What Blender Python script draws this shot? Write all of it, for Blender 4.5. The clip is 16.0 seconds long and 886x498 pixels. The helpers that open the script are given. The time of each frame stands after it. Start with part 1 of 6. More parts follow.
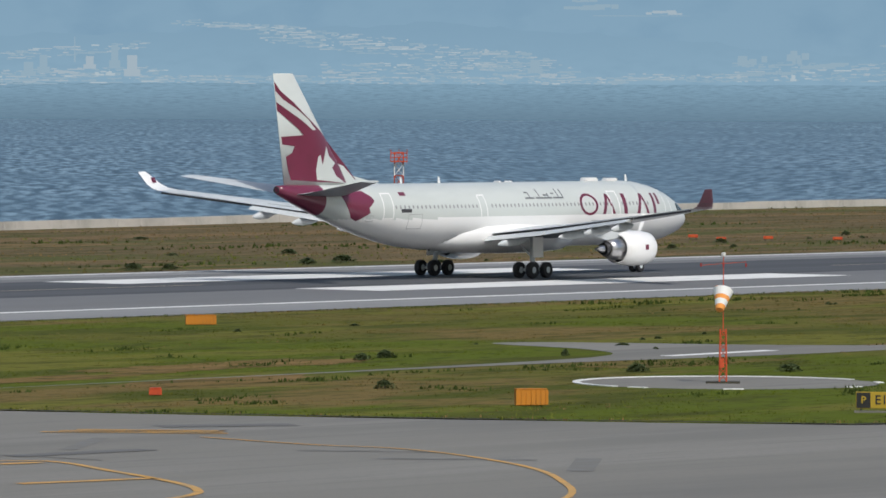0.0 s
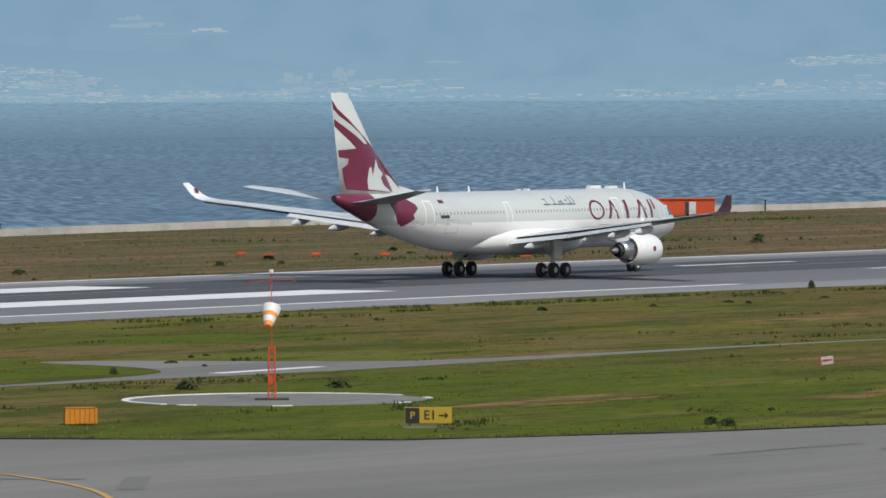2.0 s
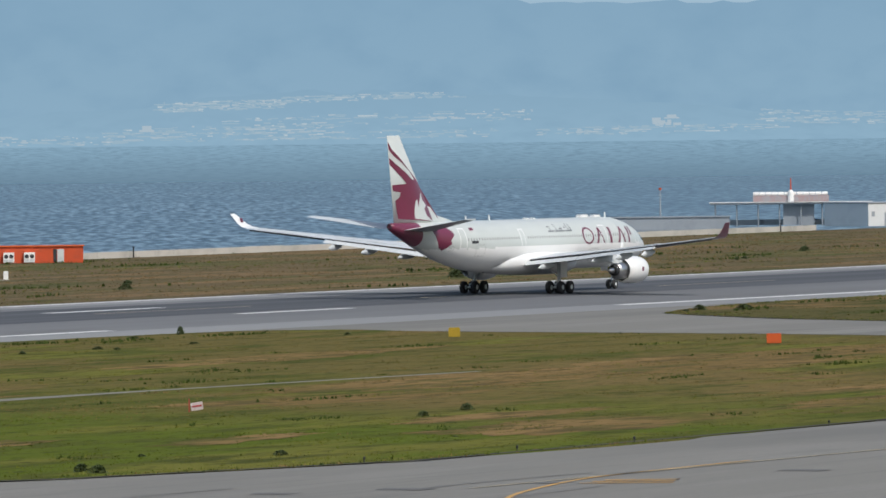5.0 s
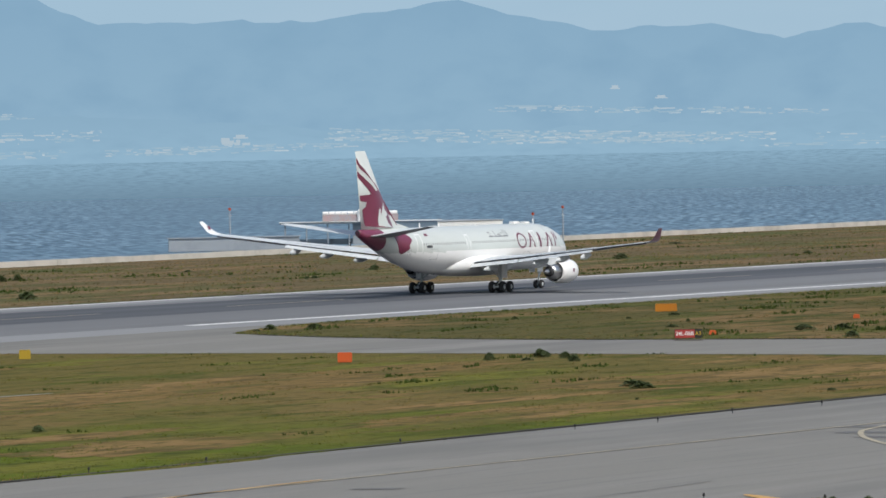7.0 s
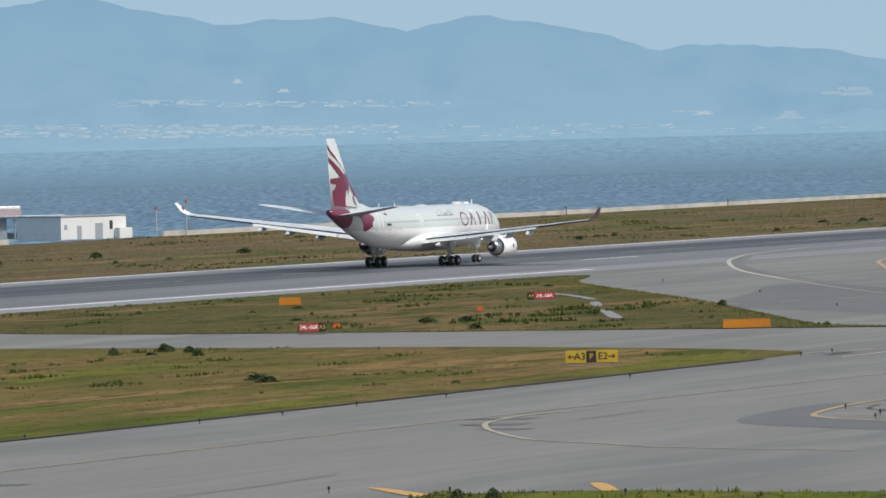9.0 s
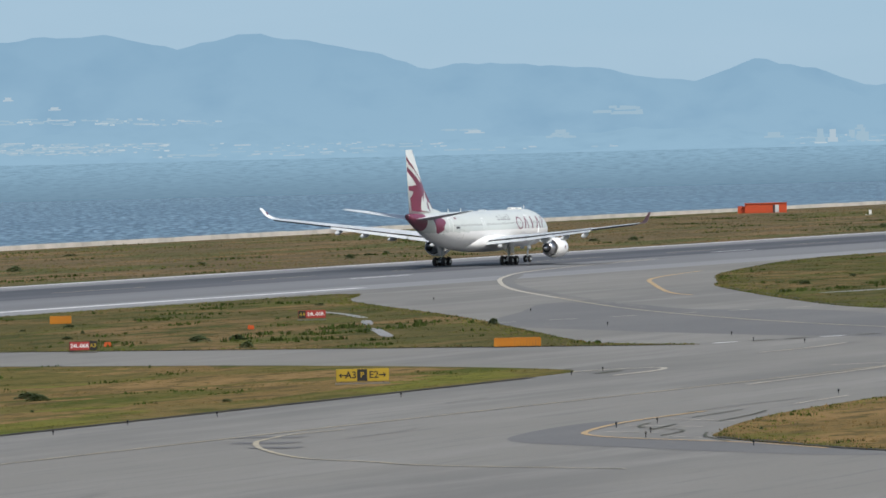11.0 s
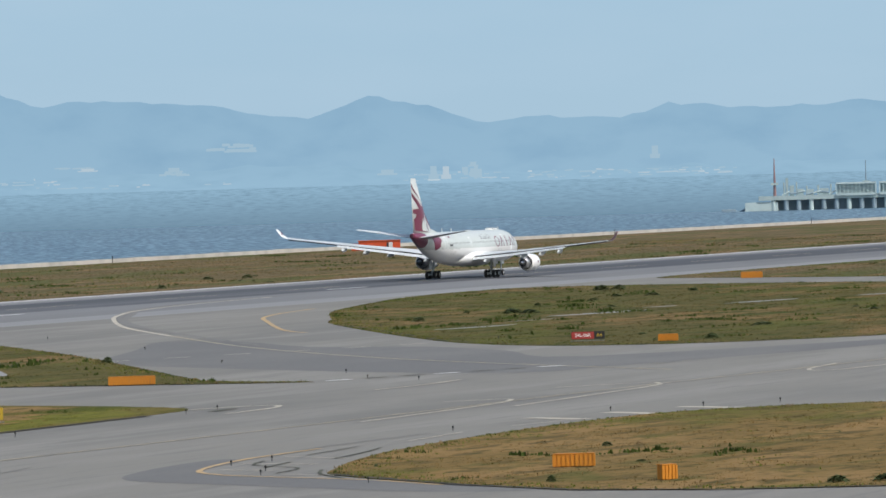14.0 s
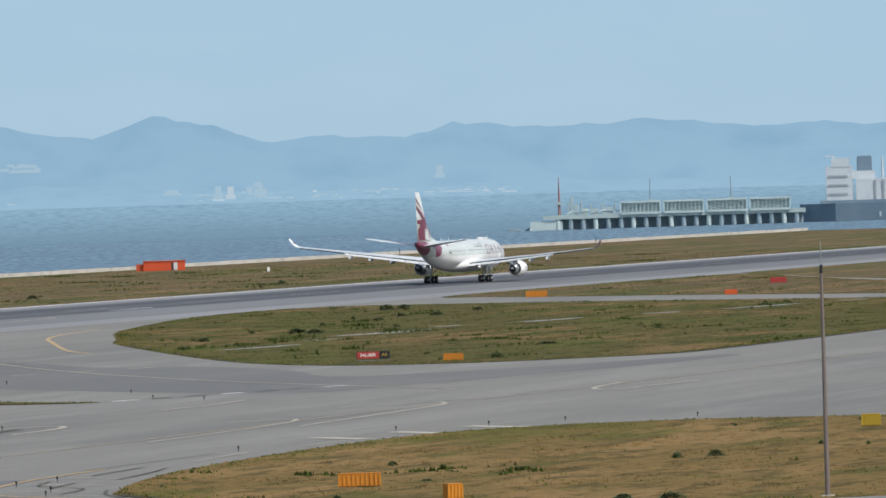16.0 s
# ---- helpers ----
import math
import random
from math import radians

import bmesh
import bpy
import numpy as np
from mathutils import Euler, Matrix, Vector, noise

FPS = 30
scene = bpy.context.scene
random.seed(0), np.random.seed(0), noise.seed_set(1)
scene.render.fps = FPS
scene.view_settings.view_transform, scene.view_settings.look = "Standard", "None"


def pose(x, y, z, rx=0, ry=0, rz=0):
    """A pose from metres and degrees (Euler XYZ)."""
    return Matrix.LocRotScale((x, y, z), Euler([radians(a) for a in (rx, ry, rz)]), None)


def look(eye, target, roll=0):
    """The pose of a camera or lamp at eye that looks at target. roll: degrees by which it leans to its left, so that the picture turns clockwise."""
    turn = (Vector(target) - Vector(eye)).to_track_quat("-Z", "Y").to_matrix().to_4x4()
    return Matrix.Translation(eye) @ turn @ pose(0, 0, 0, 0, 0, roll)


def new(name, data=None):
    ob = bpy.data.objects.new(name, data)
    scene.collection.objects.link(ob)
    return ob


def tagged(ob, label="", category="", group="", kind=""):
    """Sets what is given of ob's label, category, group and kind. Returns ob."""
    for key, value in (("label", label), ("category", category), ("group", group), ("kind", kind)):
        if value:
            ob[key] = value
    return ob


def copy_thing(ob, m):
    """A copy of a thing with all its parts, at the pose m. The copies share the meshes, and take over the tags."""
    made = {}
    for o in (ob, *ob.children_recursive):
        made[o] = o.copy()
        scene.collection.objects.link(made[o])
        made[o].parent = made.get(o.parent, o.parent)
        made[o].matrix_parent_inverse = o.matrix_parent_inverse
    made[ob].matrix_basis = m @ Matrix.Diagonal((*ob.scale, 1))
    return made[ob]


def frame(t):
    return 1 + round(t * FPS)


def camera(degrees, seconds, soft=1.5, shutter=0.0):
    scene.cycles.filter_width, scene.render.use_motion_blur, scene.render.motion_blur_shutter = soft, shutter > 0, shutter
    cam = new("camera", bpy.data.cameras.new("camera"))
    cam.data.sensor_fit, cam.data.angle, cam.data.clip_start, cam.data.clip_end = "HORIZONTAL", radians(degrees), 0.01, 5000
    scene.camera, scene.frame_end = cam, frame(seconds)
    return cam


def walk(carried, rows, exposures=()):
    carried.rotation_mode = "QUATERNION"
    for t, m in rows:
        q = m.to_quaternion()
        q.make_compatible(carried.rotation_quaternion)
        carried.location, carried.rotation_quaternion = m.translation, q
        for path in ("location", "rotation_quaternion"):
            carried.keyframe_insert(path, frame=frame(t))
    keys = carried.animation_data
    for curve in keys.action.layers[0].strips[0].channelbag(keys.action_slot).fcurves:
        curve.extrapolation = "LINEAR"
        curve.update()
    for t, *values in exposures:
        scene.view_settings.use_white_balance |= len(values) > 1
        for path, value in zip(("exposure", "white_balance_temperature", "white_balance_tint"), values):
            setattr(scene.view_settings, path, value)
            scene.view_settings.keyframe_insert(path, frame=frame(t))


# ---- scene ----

# ---- camera: it stands on a deck and pans after the aircraft ----
# world: x along the runway's heading, y to the left of it, origin on the runway's centre line abreast of the camera
cam = camera(7.1, 16.0, soft=1.6)
EYE = (0.0, -375.41, 16.72)
PAN = [
    (0.0, 88.666, -0.221, -51.962),
    (0.5, 88.712, -0.182, -52.817),
    (1.0, 88.850, -0.373, -53.698),
    (1.5, 88.901, 0.027, -54.670),
    (2.0, 88.805, 0.231, -55.601),
    (2.5, 88.783, 0.601, -56.461),
    (3.0, 88.998, 0.852, -57.355),
    (3.5, 88.986, 0.897, -58.202),
    (4.0, 88.984, 1.047, -58.964),
    (4.2, 89.036, 0.900, -59.303),
    (6.3, 89.226, 1.051, -62.933),
    (6.5, 89.267, 1.098, -63.290),
    (7.0, 89.250, 1.116, -64.130),
    (7.5, 89.302, 1.242, -64.903),
    (8.0, 89.257, 1.068, -65.736),
    (8.5, 89.128, 1.122, -66.531),
    (8.7, 89.124, 1.260, -66.816),
    (10.8, 89.236, 1.494, -68.684),
    (11.0, 89.238, 1.406, -68.993),
    (11.5, 89.236, 1.375, -69.642),
    (12.0, 89.321, 1.518, -70.199),
    (12.5, 89.356, 1.585, -70.735),
    (13.0, 89.453, 1.513, -71.158),
    (13.5, 89.547, 1.654, -71.628),
    (14.0, 89.461, 1.627, -72.094),
    (14.5, 89.471, 1.593, -72.466),
    (15.0, 89.515, 1.542, -72.732),
    (15.5, 89.536, 1.751, -73.376),
    (16.0, 89.569, 1.790, -73.822),
]
walk(cam, [(t, pose(*EYE, rx, ry, rz)) for t, rx, ry, rz in PAN], exposures=[(0.0, -0.30), (4.0, -0.22), (7.0, -0.08), (11.0, -0.03), (16.0, 0.05)])

# ---- light ----
world = bpy.data.worlds.new("sky")
scene.world = world
world.use_nodes = True
SUN_UP, SUN_AZ = 51.0, 246.0  # degrees: height, and direction towards the sun counter-clockwise from +x
wn = world.node_tree
sky = wn.nodes.new("ShaderNodeTexSky")
sky.sky_type, sky.sun_disc = "NISHITA", False
sky.sun_elevation, sky.sun_rotation = radians(SUN_UP), radians(90 - SUN_AZ)
sky.air_density, sky.dust_density = 1.3, 2.5
wn.nodes["Background"].inputs["Strength"].default_value = 0.13
wn.links.new(sky.outputs["Color"], wn.nodes["Background"].inputs["Color"])
sun_data = bpy.data.lights.new("sun", "SUN")
sun_data.energy, sun_data.angle, sun_data.color = 3.15, radians(3.0), (1.0, 0.965, 0.91)
sun = new("sun", sun_data)
ca, sa, ce, se = math.cos(radians(SUN_AZ)), math.sin(radians(SUN_AZ)), math.cos(radians(SUN_UP)), math.sin(radians(SUN_UP))
sun.matrix_world = look((100 * ca * ce, 100 * sa * ce, 100 * se), (0, 0, 0))


# ---- materials ----
def material(name, color, rough=0.6, metal=0.0, spots=(), bump=(), coat=0.0, along=None):
    """A procedural surface. spots: (scale, stretch, colour, low, high) layers of noise laid over the base; bump: (scale, metres)."""
    m = bpy.data.materials.new(name)
    m.use_nodes = True
    nt = m.node_tree
    b = nt.nodes["Principled BSDF"]
    b.inputs["Roughness"].default_value = rough
    b.inputs["Metallic"].default_value = metal
    b.inputs["Coat Weight"].default_value = coat
    b.inputs["Coat Roughness"].default_value = 0.12
    geo = nt.nodes.new("ShaderNodeTexCoord")
    out = None
    base = nt.nodes.new("ShaderNodeRGB")
    base.outputs[0].default_value = (*color, 1)
    out = base.outputs[0]
    if along:
        # the base turns to another colour along x, in uneven stretches
        x0, x1, tint = along
        sep = nt.nodes.new("ShaderNodeSeparateXYZ")
        nt.links.new(geo.outputs["Object"], sep.inputs[0])
        n = nt.nodes.new("ShaderNodeTexNoise")
        n.inputs["Scale"].default_value, n.inputs["Detail"].default_value = 0.03, 5
        nt.links.new(geo.outputs["Object"], n.inputs["Vector"])
        add = nt.nodes.new("ShaderNodeMath")
        add.operation = "MULTIPLY_ADD"
        add.inputs[1].default_value = 320
        nt.links.new(n.outputs["Fac"], add.inputs[0])
        nt.links.new(sep.outputs["X"], add.inputs[2])
        r = nt.nodes.new("ShaderNodeMapRange")
        r.inputs["From Min"].default_value, r.inputs["From Max"].default_value = x0 + 160, x1 + 160
        nt.links.new(add.outputs[0], r.inputs["Value"])
        mix = nt.nodes.new("ShaderNodeMix")
        mix.data_type = "RGBA"
        nt.links.new(r.outputs[0], mix.inputs["Factor"])
        nt.links.new(out, mix.inputs["A"])
        mix.inputs["B"].default_value = (*tint, 1)
        out = mix.outputs["Result"]
    for scale, stretch, tint, low, high in spots:
        mp = nt.nodes.new("ShaderNodeMapping")
        mp.inputs["Scale"].default_value = stretch
        nt.links.new(geo.outputs["Object"], mp.inputs["Vector"])
        n = nt.nodes.new("ShaderNodeTexNoise")
        n.inputs["Scale"].default_value = scale
        n.inputs["Detail"].default_value = 5
        n.inputs["Roughness"].default_value = 0.6
        nt.links.new(mp.outputs[0], n.inputs["Vector"])
        r = nt.nodes.new("ShaderNodeMapRange")
        r.inputs["From Min"].default_value, r.inputs["From Max"].default_value = low, high
        nt.links.new(n.outputs["Fac"], r.inputs["Value"])
        mix = nt.nodes.new("ShaderNodeMix")
        mix.data_type = "RGBA"
        nt.links.new(r.outputs[0], mix.inputs["Factor"])
        nt.links.new(out, mix.inputs["A"])
        mix.inputs["B"].default_value = (*tint, 1)
        out = mix.outputs["Result"]
    nt.links.new(out, b.inputs["Base Color"])
    if bump:
        n = nt.nodes.new("ShaderNodeTexNoise")
        n.inputs["Scale"].default_value = bump[0]
        n.inputs["Detail"].default_value = 4
        nt.links.new(geo.outputs["Object"], n.inputs["Vector"])
        bp = nt.nodes.new("ShaderNodeBump")
        bp.inputs["Strength"].default_value = 0.7
        bp.inputs["Distance"].default_value = bump[1]
        nt.links.new(n.outputs["Fac"], bp.inputs["Height"])
        nt.links.new(bp.outputs[0], b.inputs["Normal"])
    return m


ONE = (1, 1, 1)
# stretches of green, straw and dark growth, each with a shape of its own
GREEN_SPOTS = [
    (0.016, (0.8, 1.7, 1), (0.150, 0.110, 0.042), 0.53, 0.60), (0.04, (0.5, 1.7, 1), (0.130, 0.128, 0.026), 0.53, 0.60), (0.07, (0.45, 1.7, 1), (0.070, 0.080, 0.016), 0.54, 0.62), (0.22, (0.4, 1.3, 1), (0.060, 0.066, 0.015), 0.52, 0.66)]
OLIVE_SPOTS = [
    (0.018, (0.8, 1.7, 1), (0.165, 0.112, 0.052), 0.50, 0.57), (0.04, (0.5, 1.7, 1), (0.088, 0.090, 0.026), 0.53, 0.60), (0.08, (0.45, 1.7, 1), (0.056, 0.064, 0.018), 0.55, 0.62), (0.22, (0.4, 1.3, 1), (0.056, 0.056, 0.018), 0.51, 0.63)]
DRY_SPOTS = [
    (0.020, (0.8, 1.6, 1), (0.105, 0.098, 0.026), 0.55, 0.62), (0.05, (0.5, 1.6, 1), (0.215, 0.140, 0.060), 0.50, 0.57), (0.12, (0.45, 1.4, 1), (0.098, 0.088, 0.028), 0.55, 0.63), (0.30, (0.4, 1.3, 1), (0.092, 0.070, 0.028), 0.52, 0.63)]
FINE = (0.9, (0.5, 1, 1), (0.036, 0.042, 0.010), 0.53, 0.72)
GRASS = material("grass", (0.084, 0.108, 0.013), 0.95, spots=GREEN_SPOTS + [FINE], bump=(3.0, 0.15), along=(350, 440, (0.124, 0.101, 0.033)))
GRASS_OLIVE = material("olive_grass", (0.093, 0.081, 0.031), 0.95, spots=OLIVE_SPOTS + [FINE], bump=(3.0, 0.15))
GRASS_STRAW = material("straw_grass", (0.165, 0.112, 0.044), 0.95, spots=DRY_SPOTS + [FINE], bump=(3.0, 0.15))
# dry turf of the far side, its colours greyed to include distance haze
FAR_SPOTS = [
    (0.014, (0.5, 2.2, 1), (0.085, 0.092, 0.034), 0.50, 0.56), (0.04, (0.3, 1.9, 1), (0.180, 0.122, 0.066), 0.50, 0.58), (0.12, (0.25, 1.6, 1), (0.070, 0.070, 0.028), 0.54, 0.62), (0.4, (0.2, 1.4, 1), (0.090, 0.074, 0.036), 0.53, 0.64)]
GRASS_DRY = material("hazed_dry_grass", (0.128, 0.097, 0.055), 0.95, spots=FAR_SPOTS + [FINE], bump=(3.0, 0.15))


for m in (GRASS, GRASS_OLIVE, GRASS_DRY, GRASS_STRAW):
    m.node_tree.nodes["Principled BSDF"].inputs["Specular IOR Level"].default_value = 0.05


def blades(m):
    """Tells single tufts apart: some darker, some straw."""
    nt = m.node_tree
    b = nt.nodes["Principled BSDF"]
    b.inputs["Specular IOR Level"].default_value = 0.1
    src = b.inputs["Base Color"].links[0].from_socket
    g = nt.nodes.new("ShaderNodeNewGeometry")
    ramp = nt.nodes.new("ShaderNodeValToRGB")
    e = ramp.color_ramp.elements
    e[0].color, e[1].color = (0.88, 0.92, 0.85, 1), (1.30, 1.25, 1.20, 1)
    nt.links.new(g.outputs["Random Per Island"], ramp.inputs["Fac"])
    mix = nt.nodes.new("ShaderNodeMix")
    mix.data_type, mix.blend_type = "RGBA", "MULTIPLY"
    mix.inputs["Factor"].default_value = 1.0
    nt.links.new(src, mix.inputs["A"])
    nt.links.new(ramp.outputs[0], mix.inputs["B"])
    nt.links.new(mix.outputs["Result"], b.inputs["Base Color"])
    return m


TUFT = blades(material("grass_blades", (0.084, 0.108, 0.013), 0.95, spots=GREEN_SPOTS, along=(350, 440, (0.124, 0.101, 0.033))))
TUFT_OLIVE = blades(material("olive_grass_blades", (0.093, 0.081, 0.031), 0.95, spots=OLIVE_SPOTS))
TUFT_STRAW = blades(material("straw_grass_blades", (0.165, 0.112, 0.044), 0.95, spots=DRY_SPOTS))
TUFT_DRY = blades(material("hazed_dry_grass_blades", (0.132, 0.104, 0.054), 0.95, spots=FAR_SPOTS))
WEED = blades(material("weed_leaves", (0.042, 0.062, 0.016), 0.95, spots=[(0.3, ONE, (0.058, 0.080, 0.020), 0.45, 0.65)]))
WEED_PALE = blades(material("pale_weed_leaves", (0.110, 0.127, 0.024), 0.95, spots=[(0.1, ONE, (0.120, 0.132, 0.030), 0.45, 0.65)]))
STRAW = blades(material("straw_stalks", (0.205, 0.142, 0.066), 0.95, spots=[(0.25, ONE, (0.145, 0.100, 0.046), 0.45, 0.65)]))
ASPHALT = material("asphalt", (0.178, 0.170, 0.150), 0.9, spots=[
    (0.014, (0.5, 2.4, 1), (0.140, 0.135, 0.122), 0.47, 0.60), (0.05, (0.15, 2.0, 1), (0.206, 0.198, 0.178), 0.52, 0.64), (0.10, (0.2, 1.2, 1), (0.202, 0.194, 0.175), 0.5, 0.72), (0.6, (0.10, 1.4, 1), (0.150, 0.145, 0.131), 0.54, 0.68),
    (3.0, ONE, (0.15, 0.148, 0.14), 0.5, 0.8)])
RUNWAY = material("runway_asphalt", (0.16, 0.162, 0.165), 0.85, spots=[
    (0.02, (0.1, 1.5, 1), (0.125, 0.127, 0.13), 0.45, 0.65), (2.0, (0.4, 1, 1), (0.135, 0.135, 0.135), 0.5, 0.8)])
RUBBER_MARK = material("rubber_stained_asphalt", (0.052, 0.055, 0.062), 0.85, spots=[
    (0.03, (0.05, 3.0, 1), (0.092, 0.095, 0.102), 0.47, 0.66), (0.5, (0.1, 2, 1), (0.06, 0.06, 0.065), 0.5, 0.8)])
SHOULDER = material("shoulder_asphalt", (0.225, 0.228, 0.228), 0.85, spots=[(0.03, (0.1, 1.5, 1), (0.19, 0.192, 0.195), 0.45, 0.65), (1.5, (0.3, 1, 1), (0.25, 0.25, 0.248), 0.5, 0.8)])
DARK_BROWN = material("dark_brown_ground", (0.030, 0.026, 0.016), 0.95, spots=[(0.5, ONE, (0.06, 0.055, 0.025), 0.5, 0.65)])
WHITE_LINE = material("white_line_paint", (0.72, 0.72, 0.70), 0.7, spots=[(0.6, (0.3, 1, 1), (0.5, 0.5, 0.49), 0.5, 0.8)])
YELLOW_LINE = material("yellow_line_paint", (0.55, 0.30, 0.07), 0.7, spots=[(0.5, ONE, (0.33, 0.24, 0.12), 0.45, 0.75)])
CONCRETE = material("concrete", (0.50, 0.475, 0.43), 0.85, spots=[(0.15, ONE, (0.33, 0.32, 0.29), 0.45, 0.7), (1.5, (1, 1, 0.3), (0.5, 0.48, 0.45), 0.5, 0.8)])
WHITE_PAINT = material("white_fuselage_paint", (0.83, 0.83, 0.82), 0.28, spots=[(0.35, (0.4, 1, 1.5), (0.76, 0.76, 0.75), 0.5, 0.8)], coat=0.4)
GREY_PAINT = material("pale_grey_fuselage_paint", (0.55, 0.585, 0.565), 0.33, spots=[(0.3, (0.4, 1, 1.5), (0.50, 0.535, 0.515), 0.5, 0.8)], coat=0.3)
CABIN_GLASS = material("cabin_window_glass", (0.34, 0.35, 0.35), 0.25)
SCRIPT_GREY = material("grey_lettering_paint", (0.16, 0.17, 0.18), 0.4)
MAROON = material("maroon_paint", (0.16, 0.022, 0.055), 0.3, spots=[(0.6, ONE, (0.13, 0.02, 0.045), 0.5, 0.8)], coat=0.4)
LIGHT_GREY = material("wing_grey_paint", (0.56, 0.59, 0.60), 0.42, spots=[(0.8, (1, 0.3, 1), (0.47, 0.50, 0.51), 0.45, 0.7), (0.25, (0.3, 2, 1), (0.60, 0.63, 0.64), 0.5, 0.62)])
# grey of the wing undersides, darkened further with their shade
UNDER_SHADE = material("shaded_underside_grey", (0.20, 0.215, 0.235), 0.4, spots=[(0.8, (1, 0.3, 1), (0.22, 0.23, 0.24), 0.5, 0.75)])
DARK = material("dark_metal", (0.05, 0.05, 0.055), 0.5, 0.3)
STEEL = material("bare_steel", (0.55, 0.55, 0.56), 0.28, 1.0, spots=[(2.0, ONE, (0.45, 0.43, 0.42), 0.5, 0.8)])
TYRE = material("tyre_rubber", (0.022, 0.022, 0.024), 0.8, spots=[(3.0, ONE, (0.04, 0.04, 0.04), 0.5, 0.8)])
GLASS = material("dark_glass", (0.02, 0.025, 0.03), 0.08)
ORANGE = material("orange_paint", (0.62, 0.11, 0.02), 0.6, spots=[(1.0, ONE, (0.5, 0.1, 0.03), 0.5, 0.8)])
RED_ORANGE = material("red_orange_paint", (0.55, 0.075, 0.02), 0.6, spots=[(1.0, ONE, (0.42, 0.07, 0.03), 0.5, 0.8)])
YELLOW = material("yellow_paint", (0.42, 0.29, 0.02), 0.6, spots=[(1.0, ONE, (0.40, 0.28, 0.03), 0.5, 0.8)])
AMBER = material("amber_paint", (0.53, 0.20, 0.010), 0.65, spots=[(1.0, ONE, (0.42, 0.17, 0.02), 0.45, 0.7), (6.0, (1, 1, 0.4), (0.36, 0.17, 0.04), 0.55, 0.75)])
RED = material("red_sign_paint", (0.34, 0.035, 0.03), 0.5)
BLACK = material("black_paint", (0.015, 0.015, 0.015), 0.6)
WHITE = material("white_paint", (0.78, 0.78, 0.76), 0.6, spots=[(0.8, ONE, (0.66, 0.66, 0.64), 0.5, 0.8)])
BUSH = material("shrub_leaves", (0.050, 0.074, 0.020), 0.85, spots=[(1.5, ONE, (0.075, 0.100, 0.028), 0.45, 0.7)])
SOCK = material("faded_orange_cloth", (0.85, 0.33, 0.07), 0.8, spots=[(2.0, ONE, (0.78, 0.36, 0.12), 0.5, 0.8)])


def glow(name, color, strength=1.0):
    """Far distance: a plain backdrop that glows, with the haze mixed into its colour."""
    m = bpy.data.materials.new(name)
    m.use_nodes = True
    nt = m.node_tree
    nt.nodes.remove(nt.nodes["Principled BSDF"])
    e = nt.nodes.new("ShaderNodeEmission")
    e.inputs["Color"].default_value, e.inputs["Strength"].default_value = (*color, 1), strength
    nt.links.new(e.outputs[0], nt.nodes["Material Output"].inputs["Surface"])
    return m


# ---- mesh helpers ----
def mesh_object(name, bm, mat, smooth=False):
    me = bpy.data.meshes.new(name)
    bm.to_mesh(me)
    bm.free()
    for m in (mat if isinstance(mat, (list, tuple)) else [mat]):
        me.materials.append(m)
    if smooth:
        me.shade_smooth()
    return new(name, me)


def part(name, bm, mat, parent, label="", smooth=False):
    ob = mesh_object(name, bm, mat, smooth)
    ob.parent = parent
    if label:
        tagged(ob, label)
    return ob


def box(sx, sy, sz, at=(0, 0, 0), bevel=0.0, bm=None, turn=None):
    """A box of that size, centred in x and y, standing on at."""
    b = bmesh.new()
    m = Matrix.Translation((at[0], at[1], at[2] + sz / 2)) @ (turn or Matrix()) @ Matrix.Diagonal((sx, sy, sz, 1))
    bmesh.ops.create_cube(b, size=1, matrix=m)
    if bevel:
        bmesh.ops.bevel(b, geom=b.edges[:], offset=bevel, segments=2, affect="EDGES")
    return join(bm, b)


def join(bm, b):
    if bm is None:
        return b
    me = bpy.data.meshes.new("t")
    b.to_mesh(me)
    b.free()
    bm.from_mesh(me)
    bpy.data.meshes.remove(me)
    return bm


def rod(a, c, r, r2=None, seg=8, bm=None):
    """A round bar from a to c."""
    b = bmesh.new()
    a, c = Vector(a), Vector(c)
    d = c - a
    m = Matrix.Translation((a + c) / 2) @ d.to_track_quat("Z", "Y").to_matrix().to_4x4()
    bmesh.ops.create_cone(b, cap_ends=True, segments=seg, radius1=r, radius2=r if r2 is None else r2, depth=d.length, matrix=m)
    return join(bm, b)


def loft(rings, closed=True, caps=True):
    """Skin through rings of equal point count."""
    bm = bmesh.new()
    vs = [[bm.verts.new(p) for p in ring] for ring in rings]
    n = len(rings[0])
    for a, b in zip(vs, vs[1:]):
        for i in range(n if closed else n - 1):
            j = (i + 1) % n
            bm.faces.new((a[i], a[j], b[j], b[i]))
    if caps and closed:
        bm.faces.new(vs[0][::-1])
        bm.faces.new(vs[-1])
    bmesh.ops.recalc_face_normals(bm, faces=bm.faces[:])
    return bm


def sheet(name, outline, z, mat, thick=0.0):
    """A flat piece of ground with that outline."""
    bm = bmesh.new()
    vs = [bm.verts.new((x, y, z)) for x, y in outline]
    f = bm.faces.new(vs)
    bmesh.ops.recalc_face_normals(bm, faces=[f])
    if f.normal.z < 0:
        f.normal_flip()
    if thick:
        r = bmesh.ops.extrude_face_region(bm, geom=[f])
        for v in r["geom"]:
            if isinstance(v, bmesh.types.BMVert):
                v.co.z += thick
        bmesh.ops.recalc_face_normals(bm, faces=bm.faces[:])
    bmesh.ops.triangulate(bm, faces=bm.faces[:])
    return mesh_object(name, bm, mat)


